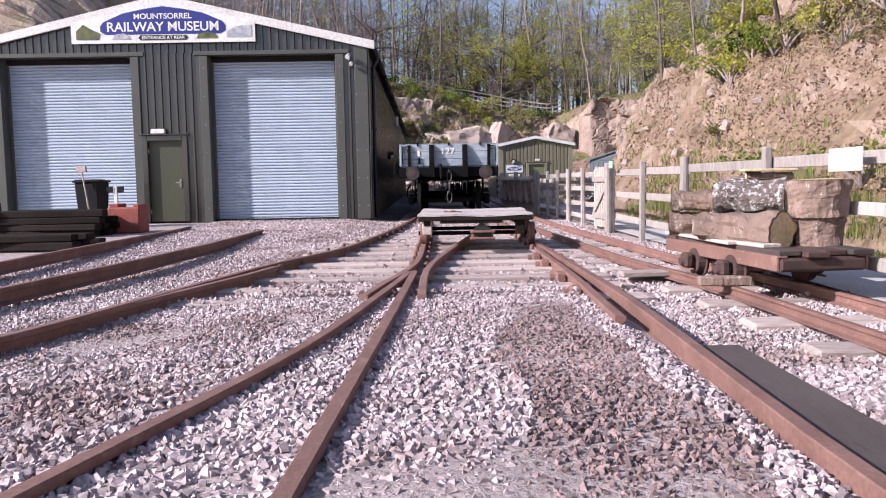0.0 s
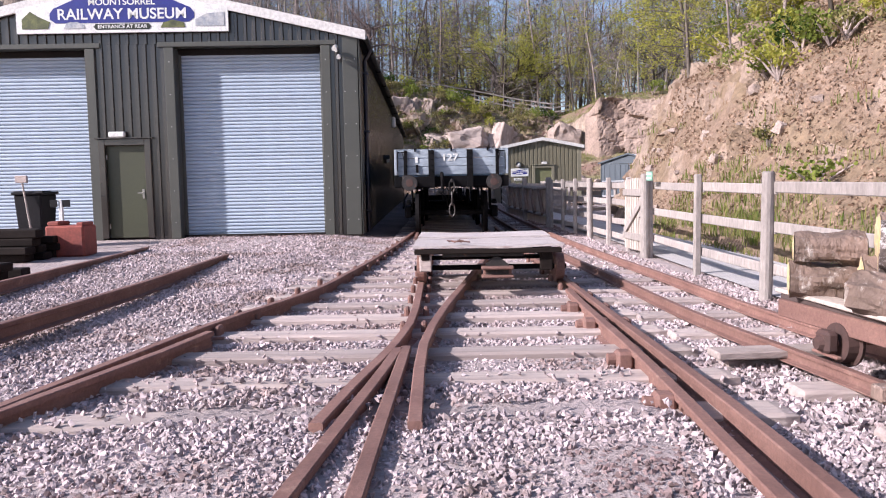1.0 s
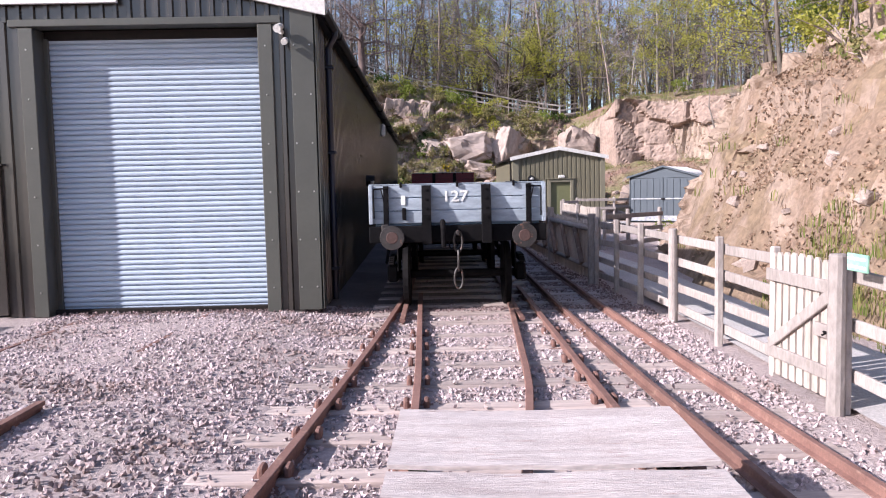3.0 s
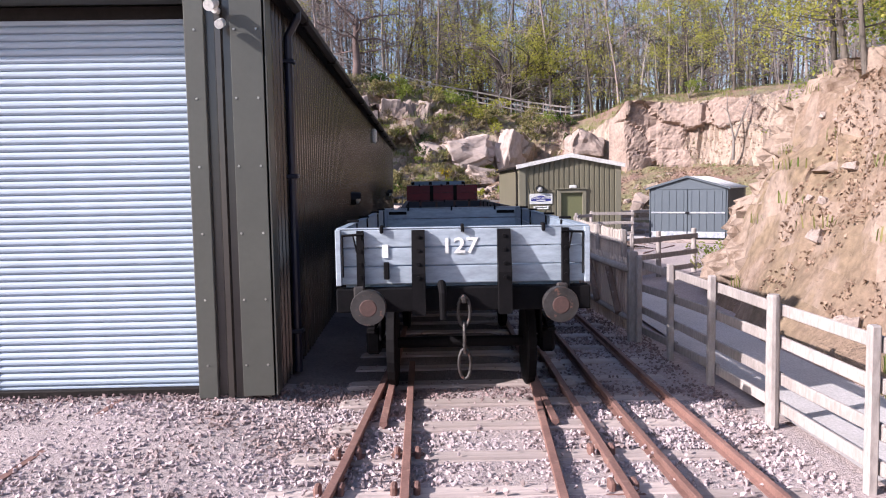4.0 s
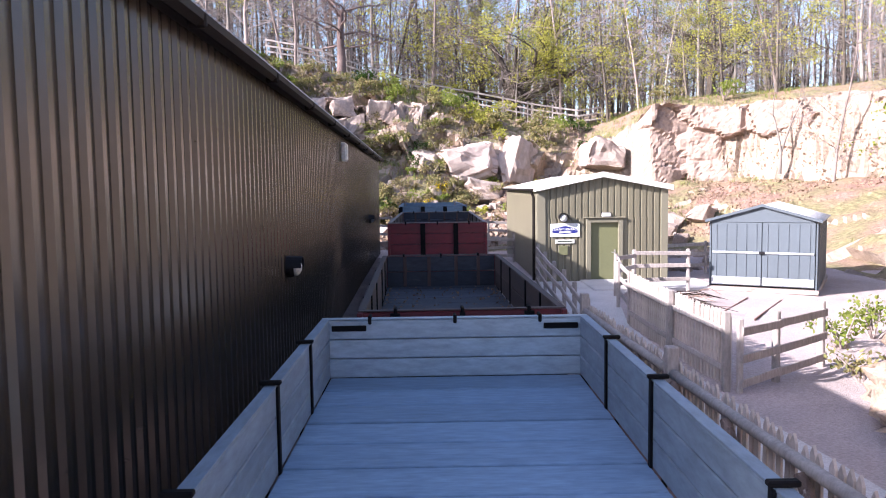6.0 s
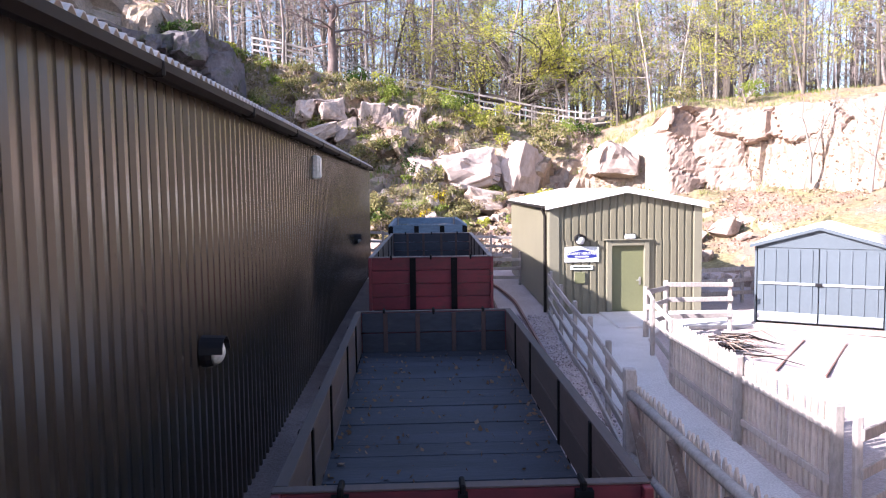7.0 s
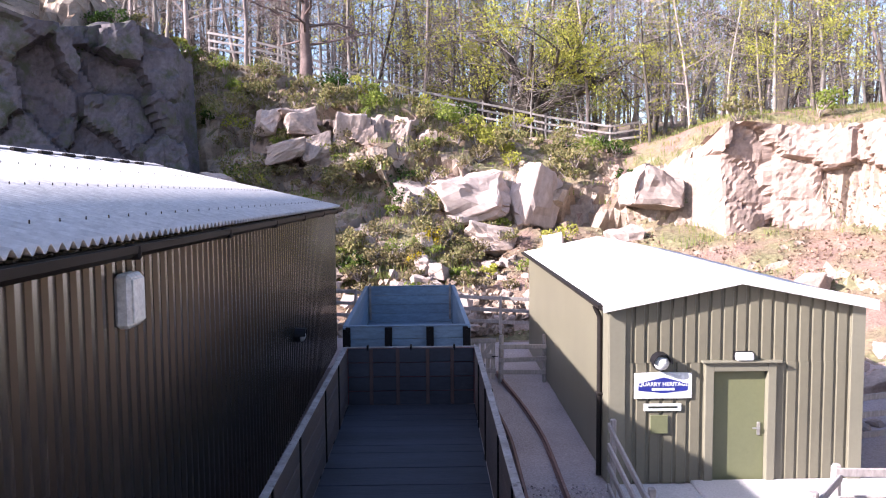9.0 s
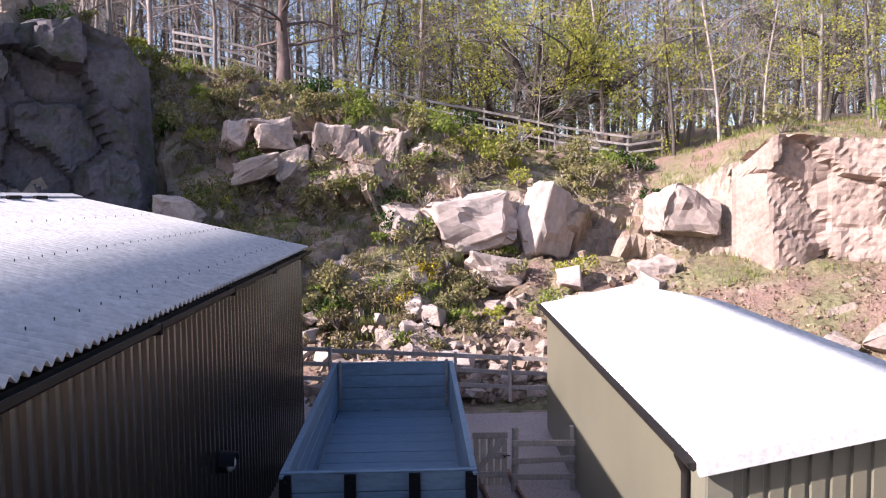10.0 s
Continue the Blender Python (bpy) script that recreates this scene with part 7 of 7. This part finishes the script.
blades([(x, y, z, 12, 0.16) for x, y, z, dd in (rg.choice([p for p in SURFACE if p[0] > 4 and p[1] < 30 and p[3] < 6]) for _ in range(190))], rg, grass, 0.006, 0.17)
blades([(x, y, z, 10, 0.3) for x, y, z, dd in (rg.choice([p for p in SURFACE if p[0] > 9 and 56 < p[1] < 64]) for _ in range(320))], rg, grass, 0.01, 0.2)
blades([(x, y, z, 16, 0.38) for x, y, z, dd in (rg.choice([p for p in SURFACE if -12 < p[0] < 2 and 55 < p[1] < 66]) for _ in range(900))], rg, grass, 0.012, 0.24)
blades(spots, rg, grass, 0.012, 0.17)
tagged(new("rough_grass", grass.mesh("rough_grass", M_GRASS)), "rough yellow-green grass tufts on the banks", "grass", kind="stuff")
blades([(x, y, z, 6, 0.12) for x, y, z, dd in (rg.choice(SURFACE) for _ in range(2600)) if dd > 0.6 and ((x > 4 and y < 33) or y > 50)], rg, bracken, 0.006, 0.11)
tagged(new("dead_bracken", bracken.mesh("dead_bracken", M_LITTER)), "brown dead bracken and leaf litter on the slopes", "undergrowth", kind="stuff")


# dry leaves lying on the slopes
litter = Shape()
rl = random.Random(8)
near_quads = [q for q in QUADS if q[0].x > 4 and q[0].y < 23.2]
back_quads = [q for q in QUADS if q[0].y > 50 and not (q[0].x > 9 and q[0].y > 56.5)]
for quads, count, size in ((near_quads, 24000, 0.036), (back_quads, 9000, 0.07)):
    areas = [((q[2] - q[0]).cross(q[3] - q[1])).length for q in quads]
    for q in rl.choices(quads, weights=areas, k=count):
        u, v = rl.random(), rl.random()
        p = q[0].lerp(q[1], u).lerp(q[3].lerp(q[2], u), v)
        if noise.noise(p * 0.8) < -0.25:
            continue
        n_ = (q[1] - q[0]).cross(q[3] - q[0]).normalized()
        clump(litter, rl, p + n_ * 0.02, 0.03, 2, size)
tagged(new("leaf_litter", litter.mesh("leaf_litter", M_LEAFLITTER)), "dry brown leaves and broken stone on the slopes", "leaf litter", kind="stuff")


def bush(x, y, r, n, leaf, material, label, z=None, flowers=False):
    sh, tw = Shape(), Shape()
    rb = random.Random(int(x * 71 + y * 13))
    z = land_z(x, y) if z is None else z
    ob = thing("bush", label, "bush", Matrix.Translation((x, y, z)), "bushes on the banks")
    for k in range(7):
        c = (rb.gauss(0, 0.45) * r, rb.gauss(0, 0.4) * r, r * rb.uniform(0.25, 0.9))
        clump(sh, rb, c, r * rb.uniform(0.3, 0.6), n // 7, leaf)
        tw.tube([(0, 0, -0.1), (c[0] * 0.5, c[1] * 0.5, c[2] * 0.6), (c[0] * 1.1, c[1] * 1.1, c[2] * 1.2)], [0.03, 0.02, 0.006], 5, False)
    part("stem", tw, M_TWIG, ob)
    part("foliage", sh, material, ob)


for x, y, r, n, mt in ((2.4, 62.8, 1.2, 1000, M_SPRING), (1.2, 63.0, 1.1, 900, M_FRESH), (3.6, 62.6, 0.9, 700, M_SCRUB), (0.0, 63.0, 0.8, 600, M_SCRUB), (5.6, 62.6, 0.8, 600, M_SCRUB), (6.6, 62.0, 1.1, 600, M_SCRUB), (7.6, 62.8, 1.0, 500, M_FRESH), (-3.6, 59.6, 0.8, 600, M_SCRUB), (-2.4, 60.0, 0.7, 500, M_SCRUB), (-1.6, 60.2, 0.6, 400, M_SCRUB),
                       (-5.0, 58.4, 1.2, 600, M_SCRUB), (-7.2, 60.0, 1.3, 700, M_SCRUB), (-4.0, 62.6, 0.7, 600, M_SCRUB), (-2.0, 62.8, 0.7, 600, M_FRESH), (-8.4, 62.2, 1.2, 600, M_SCRUB), (-10.5, 61.0, 1.0, 500, M_SCRUB), (-15, 58.6, 1.2, 700, M_IVY), (-13, 61.0, 1.2, 700, M_IVY),
                       (12.6, 59.4, 1.0, 400, M_SCRUB), (15.5, 58.6, 1.1, 400, M_FRESH), (6.9, 20.5, 0.45, 260, M_SCRUB), (6.75, 17.8, 0.6, 500, M_SPRING), (6.75, 18.3, 0.55, 400, M_FRESH), (7.3, 18.0, 0.6, 420, M_IVY), (7.6, 16.9, 0.5, 300, M_SCRUB), (5.9, 16.2, 0.32, 200, M_SCRUB), (7.1, 18.4, 0.9, 900, M_SPRING), (7.5, 17.3, 0.7, 700, M_FRESH), (8.0, 16.2, 0.9, 900, M_SPRING), (8.4, 15.2, 0.9, 800, M_SPRING), (7.5, 19.6, 0.8, 700, M_FRESH), (7.4, 22.0, 0.8, 700, M_SPRING), (5.6, 13.8, 0.4, 220, M_FRESH), (7.6, 14.5, 0.8, 350, M_SCRUB), (8.8, 18.0, 0.9, 400, M_SCRUB), (7.2, 30.8, 0.6, 300, M_FRESH), (8.2, 31.6, 0.7, 350, M_FRESH), (6.3, 28.6, 0.45, 220, M_SCRUB), (9.5, 24.0, 1.0, 450, M_SPRING), (10, 29, 1.1, 450, M_SCRUB), (5.8, 10.5, 0.6, 300, M_FRESH), (8.6, 11.5, 0.9, 400, M_SCRUB), (9.6, 17.2, 1.0, 600, M_SPRING), (8.4, 14.6, 0.8, 450, M_SPRING), (10.8, 21, 1.1, 600, M_SPRING), (11, 15.5, 1.2, 700, M_SPRING), (12.5, 19, 1.3, 700, M_FRESH), (9.8, 12.5, 1.0, 500, M_SCRUB), (11.5, 24.5, 1.2, 600, M_SPRING)):
    bush(x, y, r, n, 0.07 if y > 40 else 0.045, mt, "scrubby green bush growing on the rocky bank")
rbx = random.Random(51)
for _ in range(80):
    x = rbx.uniform(-13, 9)
    y = rbx.uniform(55.5, 65) if x < 6 else rbx.uniform(60.5, 65)
    bush(x, y, rbx.uniform(0.35, 0.75), 320, 0.06, rbx.choice((M_SCRUB, M_FRESH, M_IVY, M_SCRUB, M_SPRING)), "low scrub growing between the rocks of the face")
for _ in range(210):
    x = rbx.uniform(-11.5, 3.0)
    y = rbx.uniform(53.5, 62.5) + max(0, -3 - x) * 0.35
    bush(x, y, rbx.uniform(0.3, 0.6), 260, 0.05, rbx.choice((M_BRAMBLE, M_BRAMBLE, M_SCRUB, M_BRAMBLE, M_FRESH)), "low tangled bramble on the rocky slope")
bush(0.45, 57.4, 0.6, 500, 0.05, M_GORSE, "small gorse bush with bright yellow blossom")
bush(-0.2, 56.0, 0.45, 350, 0.05, M_GORSE, "low gorse bush with yellow blossom in the rubble")
# leaves blown over the floor of the second wagon
lv = Shape()
for _ in range(430):
    ly = rg.uniform(25.0, 30.1)
    clump(lv, rg, (0.235 - 0.028 * (ly - 27.5) + rg.choice((-1, 1)) * 0.86 * (1 - rg.random() ** 1.7), ly, 1.296), 0.004, 1, rg.choice((0.012, 0.02, 0.03)))
tagged(new("fallen_leaves", lv.mesh("fallen_leaves", M_LITTER)), "dry leaves scattered over the wagon floor", "leaves", kind="stuff")


# ---- trees ----
def grow(wood, tips, rs, p, d, r, length, depth, sides, curl, spread, kids):
    """One limb and, from it, its own limbs. tips collects where leaves may hang."""
    pts, radii = [p.copy()], [r]
    n = 4 if depth > 1 else (2 if depth == 1 else 1)
    q, v = p.copy(), d.normalized()
    for i in range(n):
        v = (v + Vector((rs.gauss(0, curl), rs.gauss(0, curl), rs.gauss(0, curl) * 0.6 + 0.03))).normalized()
        q = q + v * length / n
        pts.append(q.copy())
        radii.append(max(0.006, r * (1 - 0.62 * (i + 1) / n)))
    wood.tube(pts, radii, sides, False)
    if depth <= 1:
        tips += pts[1:]
    if depth <= 0:
        return
    for _ in range(kids):
        t = rs.uniform(0.3, 1.0)
        i = min(n - 1, int(t * n))
        base = pts[i].lerp(pts[i + 1], t * n - i)
        axis = Vector((rs.gauss(0, 1), rs.gauss(0, 1), rs.gauss(0, 0.7)))
        nd = (v * (1 - spread) + axis.normalized() * spread).normalized()
        grow(wood, tips, rs, base, nd, max(0.008, radii[i] * rs.uniform(0.4, 0.62)), length * rs.uniform(0.4, 0.62), depth - 1, 3, curl * 1.15, spread, kids)


def tree_parts(seed, height, r, kind):
    """Trunk with limbs, and the points for its leaves."""
    rs_ = random.Random(seed)
    wood, tips = Shape(), []
    pts, radii = [], []
    lean = Vector((rs_.gauss(0, 0.07), rs_.gauss(0, 0.07), 1))
    n = 9
    p = Vector((0, 0, -0.5))
    for i in range(n + 1):
        pts.append(p.copy())
        radii.append(r * (1.25 if i == 0 else 1) * (1 - 0.8 * i / n))
        lean = (lean + Vector((rs_.gauss(0, 0.055), rs_.gauss(0, 0.055), 0))).normalized()
        p = p + lean * (height + 0.5) / n
    wood.tube(pts, radii, 8, False)
    if kind == "tall":
        limbs, low, length, spread, kids, depth = 20, 0.12, 0.18, 0.55, 4, 2
    elif kind == "twiggy":
        limbs, low, length, spread, kids, depth = 17, 0.12, 0.30, 0.62, 6, 2
    else:
        limbs, low, length, spread, kids, depth = 14, 0.22, 0.30, 0.6, 5, 2
    for k in range(limbs):
        t = low + (0.97 - low) * (k + rs_.random()) / limbs
        i = min(n - 1, int(t * n))
        base = pts[i].lerp(pts[i + 1], t * n - i)
        a = k * 2.4 + rs_.uniform(-0.5, 0.5)
        d = Vector((math.cos(a), math.sin(a), rs_.uniform(0.15, 0.8)))
        grow(wood, tips, rs_, base, d, radii[i] * rs_.uniform(0.28, 0.45), height * length * (1.15 - t * 0.6), depth, 4, 0.16, spread, kids)
    return wood, tips, rs_


def tree_model(name, label, seed, height, r, kind, bark, leaf_mat=None, leaves=0, leaf=0.1, low_leaf=0.0):
    wood, tips, rs_ = tree_parts(seed, height, r, kind)
    ob = thing("tree", label, "tree", None, "woodland trees above the quarry")
    part("trunk", wood, bark, ob, "", True)
    if leaf_mat:
        sh = Shape()
        for _ in range(leaves):
            c = rs_.choice(tips)
            if c.z < low_leaf:
                continue
            clump(sh, rs_, c, 0.38, 5, leaf)
        part("crown", sh, leaf_mat, ob)
    return ob


models = [
    tree_model("tree", "tall slender bare woodland tree with grey bark", 1, 17, 0.14, "tall", M_BARK),
    tree_model("tree", "slim pale-barked tree, still bare in spring", 2, 15, 0.10, "tall", M_PALEBARK),
    tree_model("tree", "bare twiggy tree with a wide fine crown", 3, 13, 0.12, "twiggy", M_TWIG),
    tree_model("tree", "slender tree with thin yellow-green spring leaves", 4, 15, 0.11, "tall", M_BARK, M_SPRING, 440, 0.08),
    tree_model("tree", "young tree with fresh green spring foliage", 5, 11, 0.13, "broad", M_PALEBARK, M_FRESH, 560, 0.07),
    tree_model("tree", "tall dark trunk clothed in ivy", 6, 18, 0.2, "tall", M_BARK, M_IVY, 220, 0.08),
    tree_model("tree", "bare grey tree with spreading branches", 7, 14, 0.14, "broad", M_PALEBARK),
    tree_model("tree", "slim bare tree with dark upright trunk", 8, 16, 0.09, "tall", M_BARK),
    tree_model("tree", "leafy yellow-green tree on the bank", 9, 10, 0.13, "broad", M_BARK, M_SPRING, 720, 0.068),
]
rt = random.Random(99)
used = set()


def plant(k, x, y, s=1.0):
    m = Matrix.Translation((x, y, land_z(x, y) - 0.1)) @ Matrix.Rotation(rt.uniform(0, 6.283), 4, "Z") @ Matrix.Rotation(rt.gauss(0, 0.06), 4, "X") @ Matrix.Diagonal((s, s, s * rt.uniform(0.92, 1.1), 1))
    if k not in used:
        used.add(k)
        models[k].matrix_basis = m
        return
    copy_thing(models[k], Matrix.Identity(4)).matrix_basis = m


MIX = (0, 1, 2, 2, 3, 6, 6, 7, 7, 0, 2, 7, 6)
for _ in range(150):
    y = rt.uniform(68.5, 104)
    x = rt.uniform(-0.42 * y - 6, 0.5 * y + 4)
    plant(rt.choice(MIX), x, y, rt.uniform(0.75, 1.15))
for x, y, k, s in ((6.4, 70.8, 3, 0.9), (-8.5, 66, 2, 0.8), (-12, 64, 6, 0.7), (-14, 66, 2, 0.75), (11, 66, 3, 0.8), (14, 64, 1, 0.6), (15.5, 62.5, 6, 0.7), (19, 60, 2, 0.7), (22, 57, 6, 0.7), (8.5, 68.2, 4, 0.55), (13, 66, 2, 0.7), (17, 65, 0, 0.8)):
    plant(k, x, y, s)
for x, y, k, s in ((16, 60, 8, 0.7), (18, 58, 8, 0.75), (14.5, 61.5, 8, 0.6), (20.5, 56, 8, 0.8), (17.5, 62.5, 4, 0.8), (-18.5, 58, 5, 0.5), (-19, 55, 8, 0.5)):
    plant(k, x, y, s)
# saplings and thin growth along the edge of the wood
for _ in range(46):
    y = rt.uniform(67.5, 84)
    x = rt.uniform(-0.42 * y - 2, 0.45 * y)
    plant(rt.choice((2, 2, 6, 2, 8)), x, y, rt.uniform(0.28, 0.5))
# on the right-hand bank
for x, y, k, s in ((6.75, 23.2, 8, 0.42), (7.3, 24.8, 8, 0.55), (7.6, 25.8, 8, 0.5), (7.0, 20.8, 2, 0.32), (7.8, 20.2, 2, 0.4), (8.3, 16.6, 4, 0.42), (8.7, 15.2, 8, 0.42), (9.1, 14.2, 8, 0.45), (8.2, 18.6, 8, 0.42), (8.6, 22.5, 8, 0.5), (9.2, 19.8, 4, 0.5), (7.9, 23.6, 4, 0.4)):
    plant(k, x, y, s)
for x, y, k, s in ((13.5, 33, 8, 0.8), (16, 38, 4, 0.8), (15, 28, 8, 0.7), (12.5, 21, 4, 0.6), (11.8, 15.5, 8, 0.55), (16, 22, 6, 0.7), (18, 30, 2, 0.8), (20, 40, 3, 0.8), (22, 47, 6, 0.8), (19, 45, 1, 0.8), (24, 36, 0, 0.9), (21, 25, 3, 0.8), (25, 52, 2, 0.8), (13.2, 25.5, 2, 0.5), (17, 17, 8, 0.7), (14, 12, 4, 0.6), (27, 44, 5, 0.9), (22, 33, 5, 0.9), (11.2, 27.5, 8, 0.45), (18, 52, 2, 0.6), (16.5, 34.5, 6, 0.7), (24, 28, 8, 1.0), (29, 36, 8, 1.0), (28, 52, 3, 0.9)):
    plant(k, x, y, s)


def oak():
    """The old spreading tree at the lip of the face."""
    ro = random.Random(12)
    ob = thing("oak_tree", "gnarled old oak with low spreading limbs and spring leaves", "tree", Matrix.Translation((5.4, 69.4, land_z(5.4, 69.4) - 0.2)))
    wood, tips = Shape(), []
    wood.tube([(0, 0, -0.4), (0.05, 0, 0.5), (-0.05, 0, 1.1), (0.1, 0, 1.7)], [0.55, 0.42, 0.38, 0.36], 10, False)
    for d, r, l in (((-0.98, -0.15, 0.32), 0.30, 4.6), ((1.0, -0.2, 0.26), 0.31, 5.6), ((0.85, -0.3, 0.6), 0.2, 4.6), ((-0.25, 0.1, 1.0), 0.28, 6.0), ((0.3, 0.2, 1.0), 0.27, 6.5), ((0.6, 0.4, 0.8), 0.2, 5.0), ((-0.6, 0.3, 0.85), 0.2, 5.0), ((0.1, -0.6, 0.8), 0.18, 4.0)):
        grow(wood, tips, ro, Vector((0, 0, 1.3)), Vector(d), r, l, 3, 7, 0.2, 0.55, 4)
    part("trunk", wood, M_DARKBARK, ob, "", True)
    sh = Shape()
    for _ in range(2300):
        clump(sh, ro, ro.choice(tips), 0.5, 6, 0.065)
    part("crown", sh, M_SPRING, ob)


oak()


def dark_tree(x, y, seed):
    ro = random.Random(seed)
    ob = thing("tree", "stout bare tree with reddish twigs at the lip of the face", "tree", Matrix.Translation((x, y, land_z(x, y) - 0.2)), "woodland trees above the quarry")
    wood, tips = Shape(), []
    wood.tube([(0, 0, -0.3), (0.05, 0, 1.2), (0.0, 0, 2.6), (0.1, 0, 4.2)], [0.36, 0.27, 0.22, 0.14], 10, False)
    for k in range(10):
        a = k * 2.4
        grow(wood, tips, ro, Vector((0, 0, 1.8 + k * 0.28)), Vector((math.cos(a), math.sin(a), 0.3)), 0.075, 3.3, 3, 5, 0.24, 0.6, 5)
    part("trunk", wood, M_DARKBARK if seed != 31 else M_REDTWIG, ob, "", True)


rgm = random.Random(64)
for x, y, r, mt in ((9.4, 20.5, 1.5, M_SPRING), (10.6, 22.5, 1.8, M_FRESH), (11.5, 20.0, 1.9, M_SPRING), (10.2, 17.6, 1.5, M_FRESH), (12.6, 23.5, 2.1, M_SPRING), (9.6, 25.5, 1.5, M_FRESH), (13.8, 26.5, 2.2, M_SPRING), (12.0, 17.5, 1.8, M_SPRING), (8.9, 15.6, 1.1, M_FRESH), (11.4, 28.5, 1.8, M_SPRING), (15.0, 21.5, 2.4, M_FRESH), (8.3, 21.6, 0.9, M_SPRING)):
    bush(x, y, r, 2600, 0.05, mt, "tall yellow-green spring thicket on top of the bank")
dark_tree(-5.7, 66.2, 31)
dark_tree(17.6, 66.5, 44)
sap, st = Shape(), thing("sapling", "thin bare forked sapling growing out of the rock face", "tree", Matrix.Translation((16.5, 54.0, 3.6)))
sap.tube([(0, 0, -0.3), (0.03, 0, 0.8), (-0.12, 0, 1.6), (-0.35, 0.1, 2.6), (-0.3, 0.1, 3.4)], [0.085, 0.07, 0.05, 0.035, 0.012], 7, False)
sap.tube([(0.0, 0, 0.6), (0.25, 0, 1.4), (0.6, 0.05, 2.3), (1.0, 0.1, 3.1), (1.3, 0.1, 3.5)], [0.06, 0.05, 0.04, 0.025, 0.01], 7, False)
rsap = random.Random(5)
for _ in range(16):
    t = rsap.uniform(0.3, 1)
    grow(sap, [], rsap, Vector((1.2 * t if rsap.random() < 0.5 else -0.35 * t, 0.1, 0.6 + 2.8 * t)), Vector((rsap.gauss(0, 1), rsap.gauss(0, 0.4), 0.5)), 0.015, 0.8, 1, 4, 0.25, 0.5, 2)
part("trunk", sap, M_PALEBARK, st, "", True)
for x, y, k, s in ((1.5, 73, 3, 0.8), (3.5, 75, 8, 0.9), (8, 73.5, 8, 0.85), (10.5, 76, 3, 0.95), (0, 77, 8, 0.9), (13, 72, 8, 0.7), (7, 79, 4, 1.1), (-4, 74, 3, 0.9), (16, 74, 4, 0.9)):
    plant(k, x, y, s)
# distant wood: one mass of thin stems
far = Shape()
for _ in range(470):
    y = rt.uniform(100, 128)
    x = rt.uniform(-60, 75)
    z = land_z(x, min(y, 100))
    h = rt.uniform(12, 19)
    far.tube([(x, y, z - 1), (x + rt.gauss(0, 0.3), y, z + h * 0.5), (x + rt.gauss(0, 0.6), y, z + h)], [rt.uniform(0.1, 0.22), 0.1, 0.03], 5, False)
    for _ in range(52):
        t = rt.uniform(0.1, 0.98)
        a = rt.uniform(0, 6.283)
        l = rt.uniform(0.8, 2.4)
        far.tube([(x, y, z + h * t), (x + math.cos(a) * l, y + math.sin(a) * l, z + h * t + l * 0.7)], [0.035, 0.01], 3, False)
tagged(new("far_wood", far.mesh("far_wood", M_BARK)), "distant bare spring woodland", "trees", kind="stuff")

# fence along the lip of the face
rail_fence("weathered timber fence along the top of the quarry face", [(-10.4, 66.6), (-8.4, 66.4), (-6.9, 66.6), (-4.6, 66.9), (-2.6, 67.4), (-0.6, 68.0), (1.2, 68.2), (3.0, 68.4), (4.6, 68.2), (6.2, 68.0), (7.8, 67.8), (9.4, 67.6), (11.0, 67.8)], (0.4, 0.75, 1.1), 1.25, base=land_z, group="fence above the quarry")
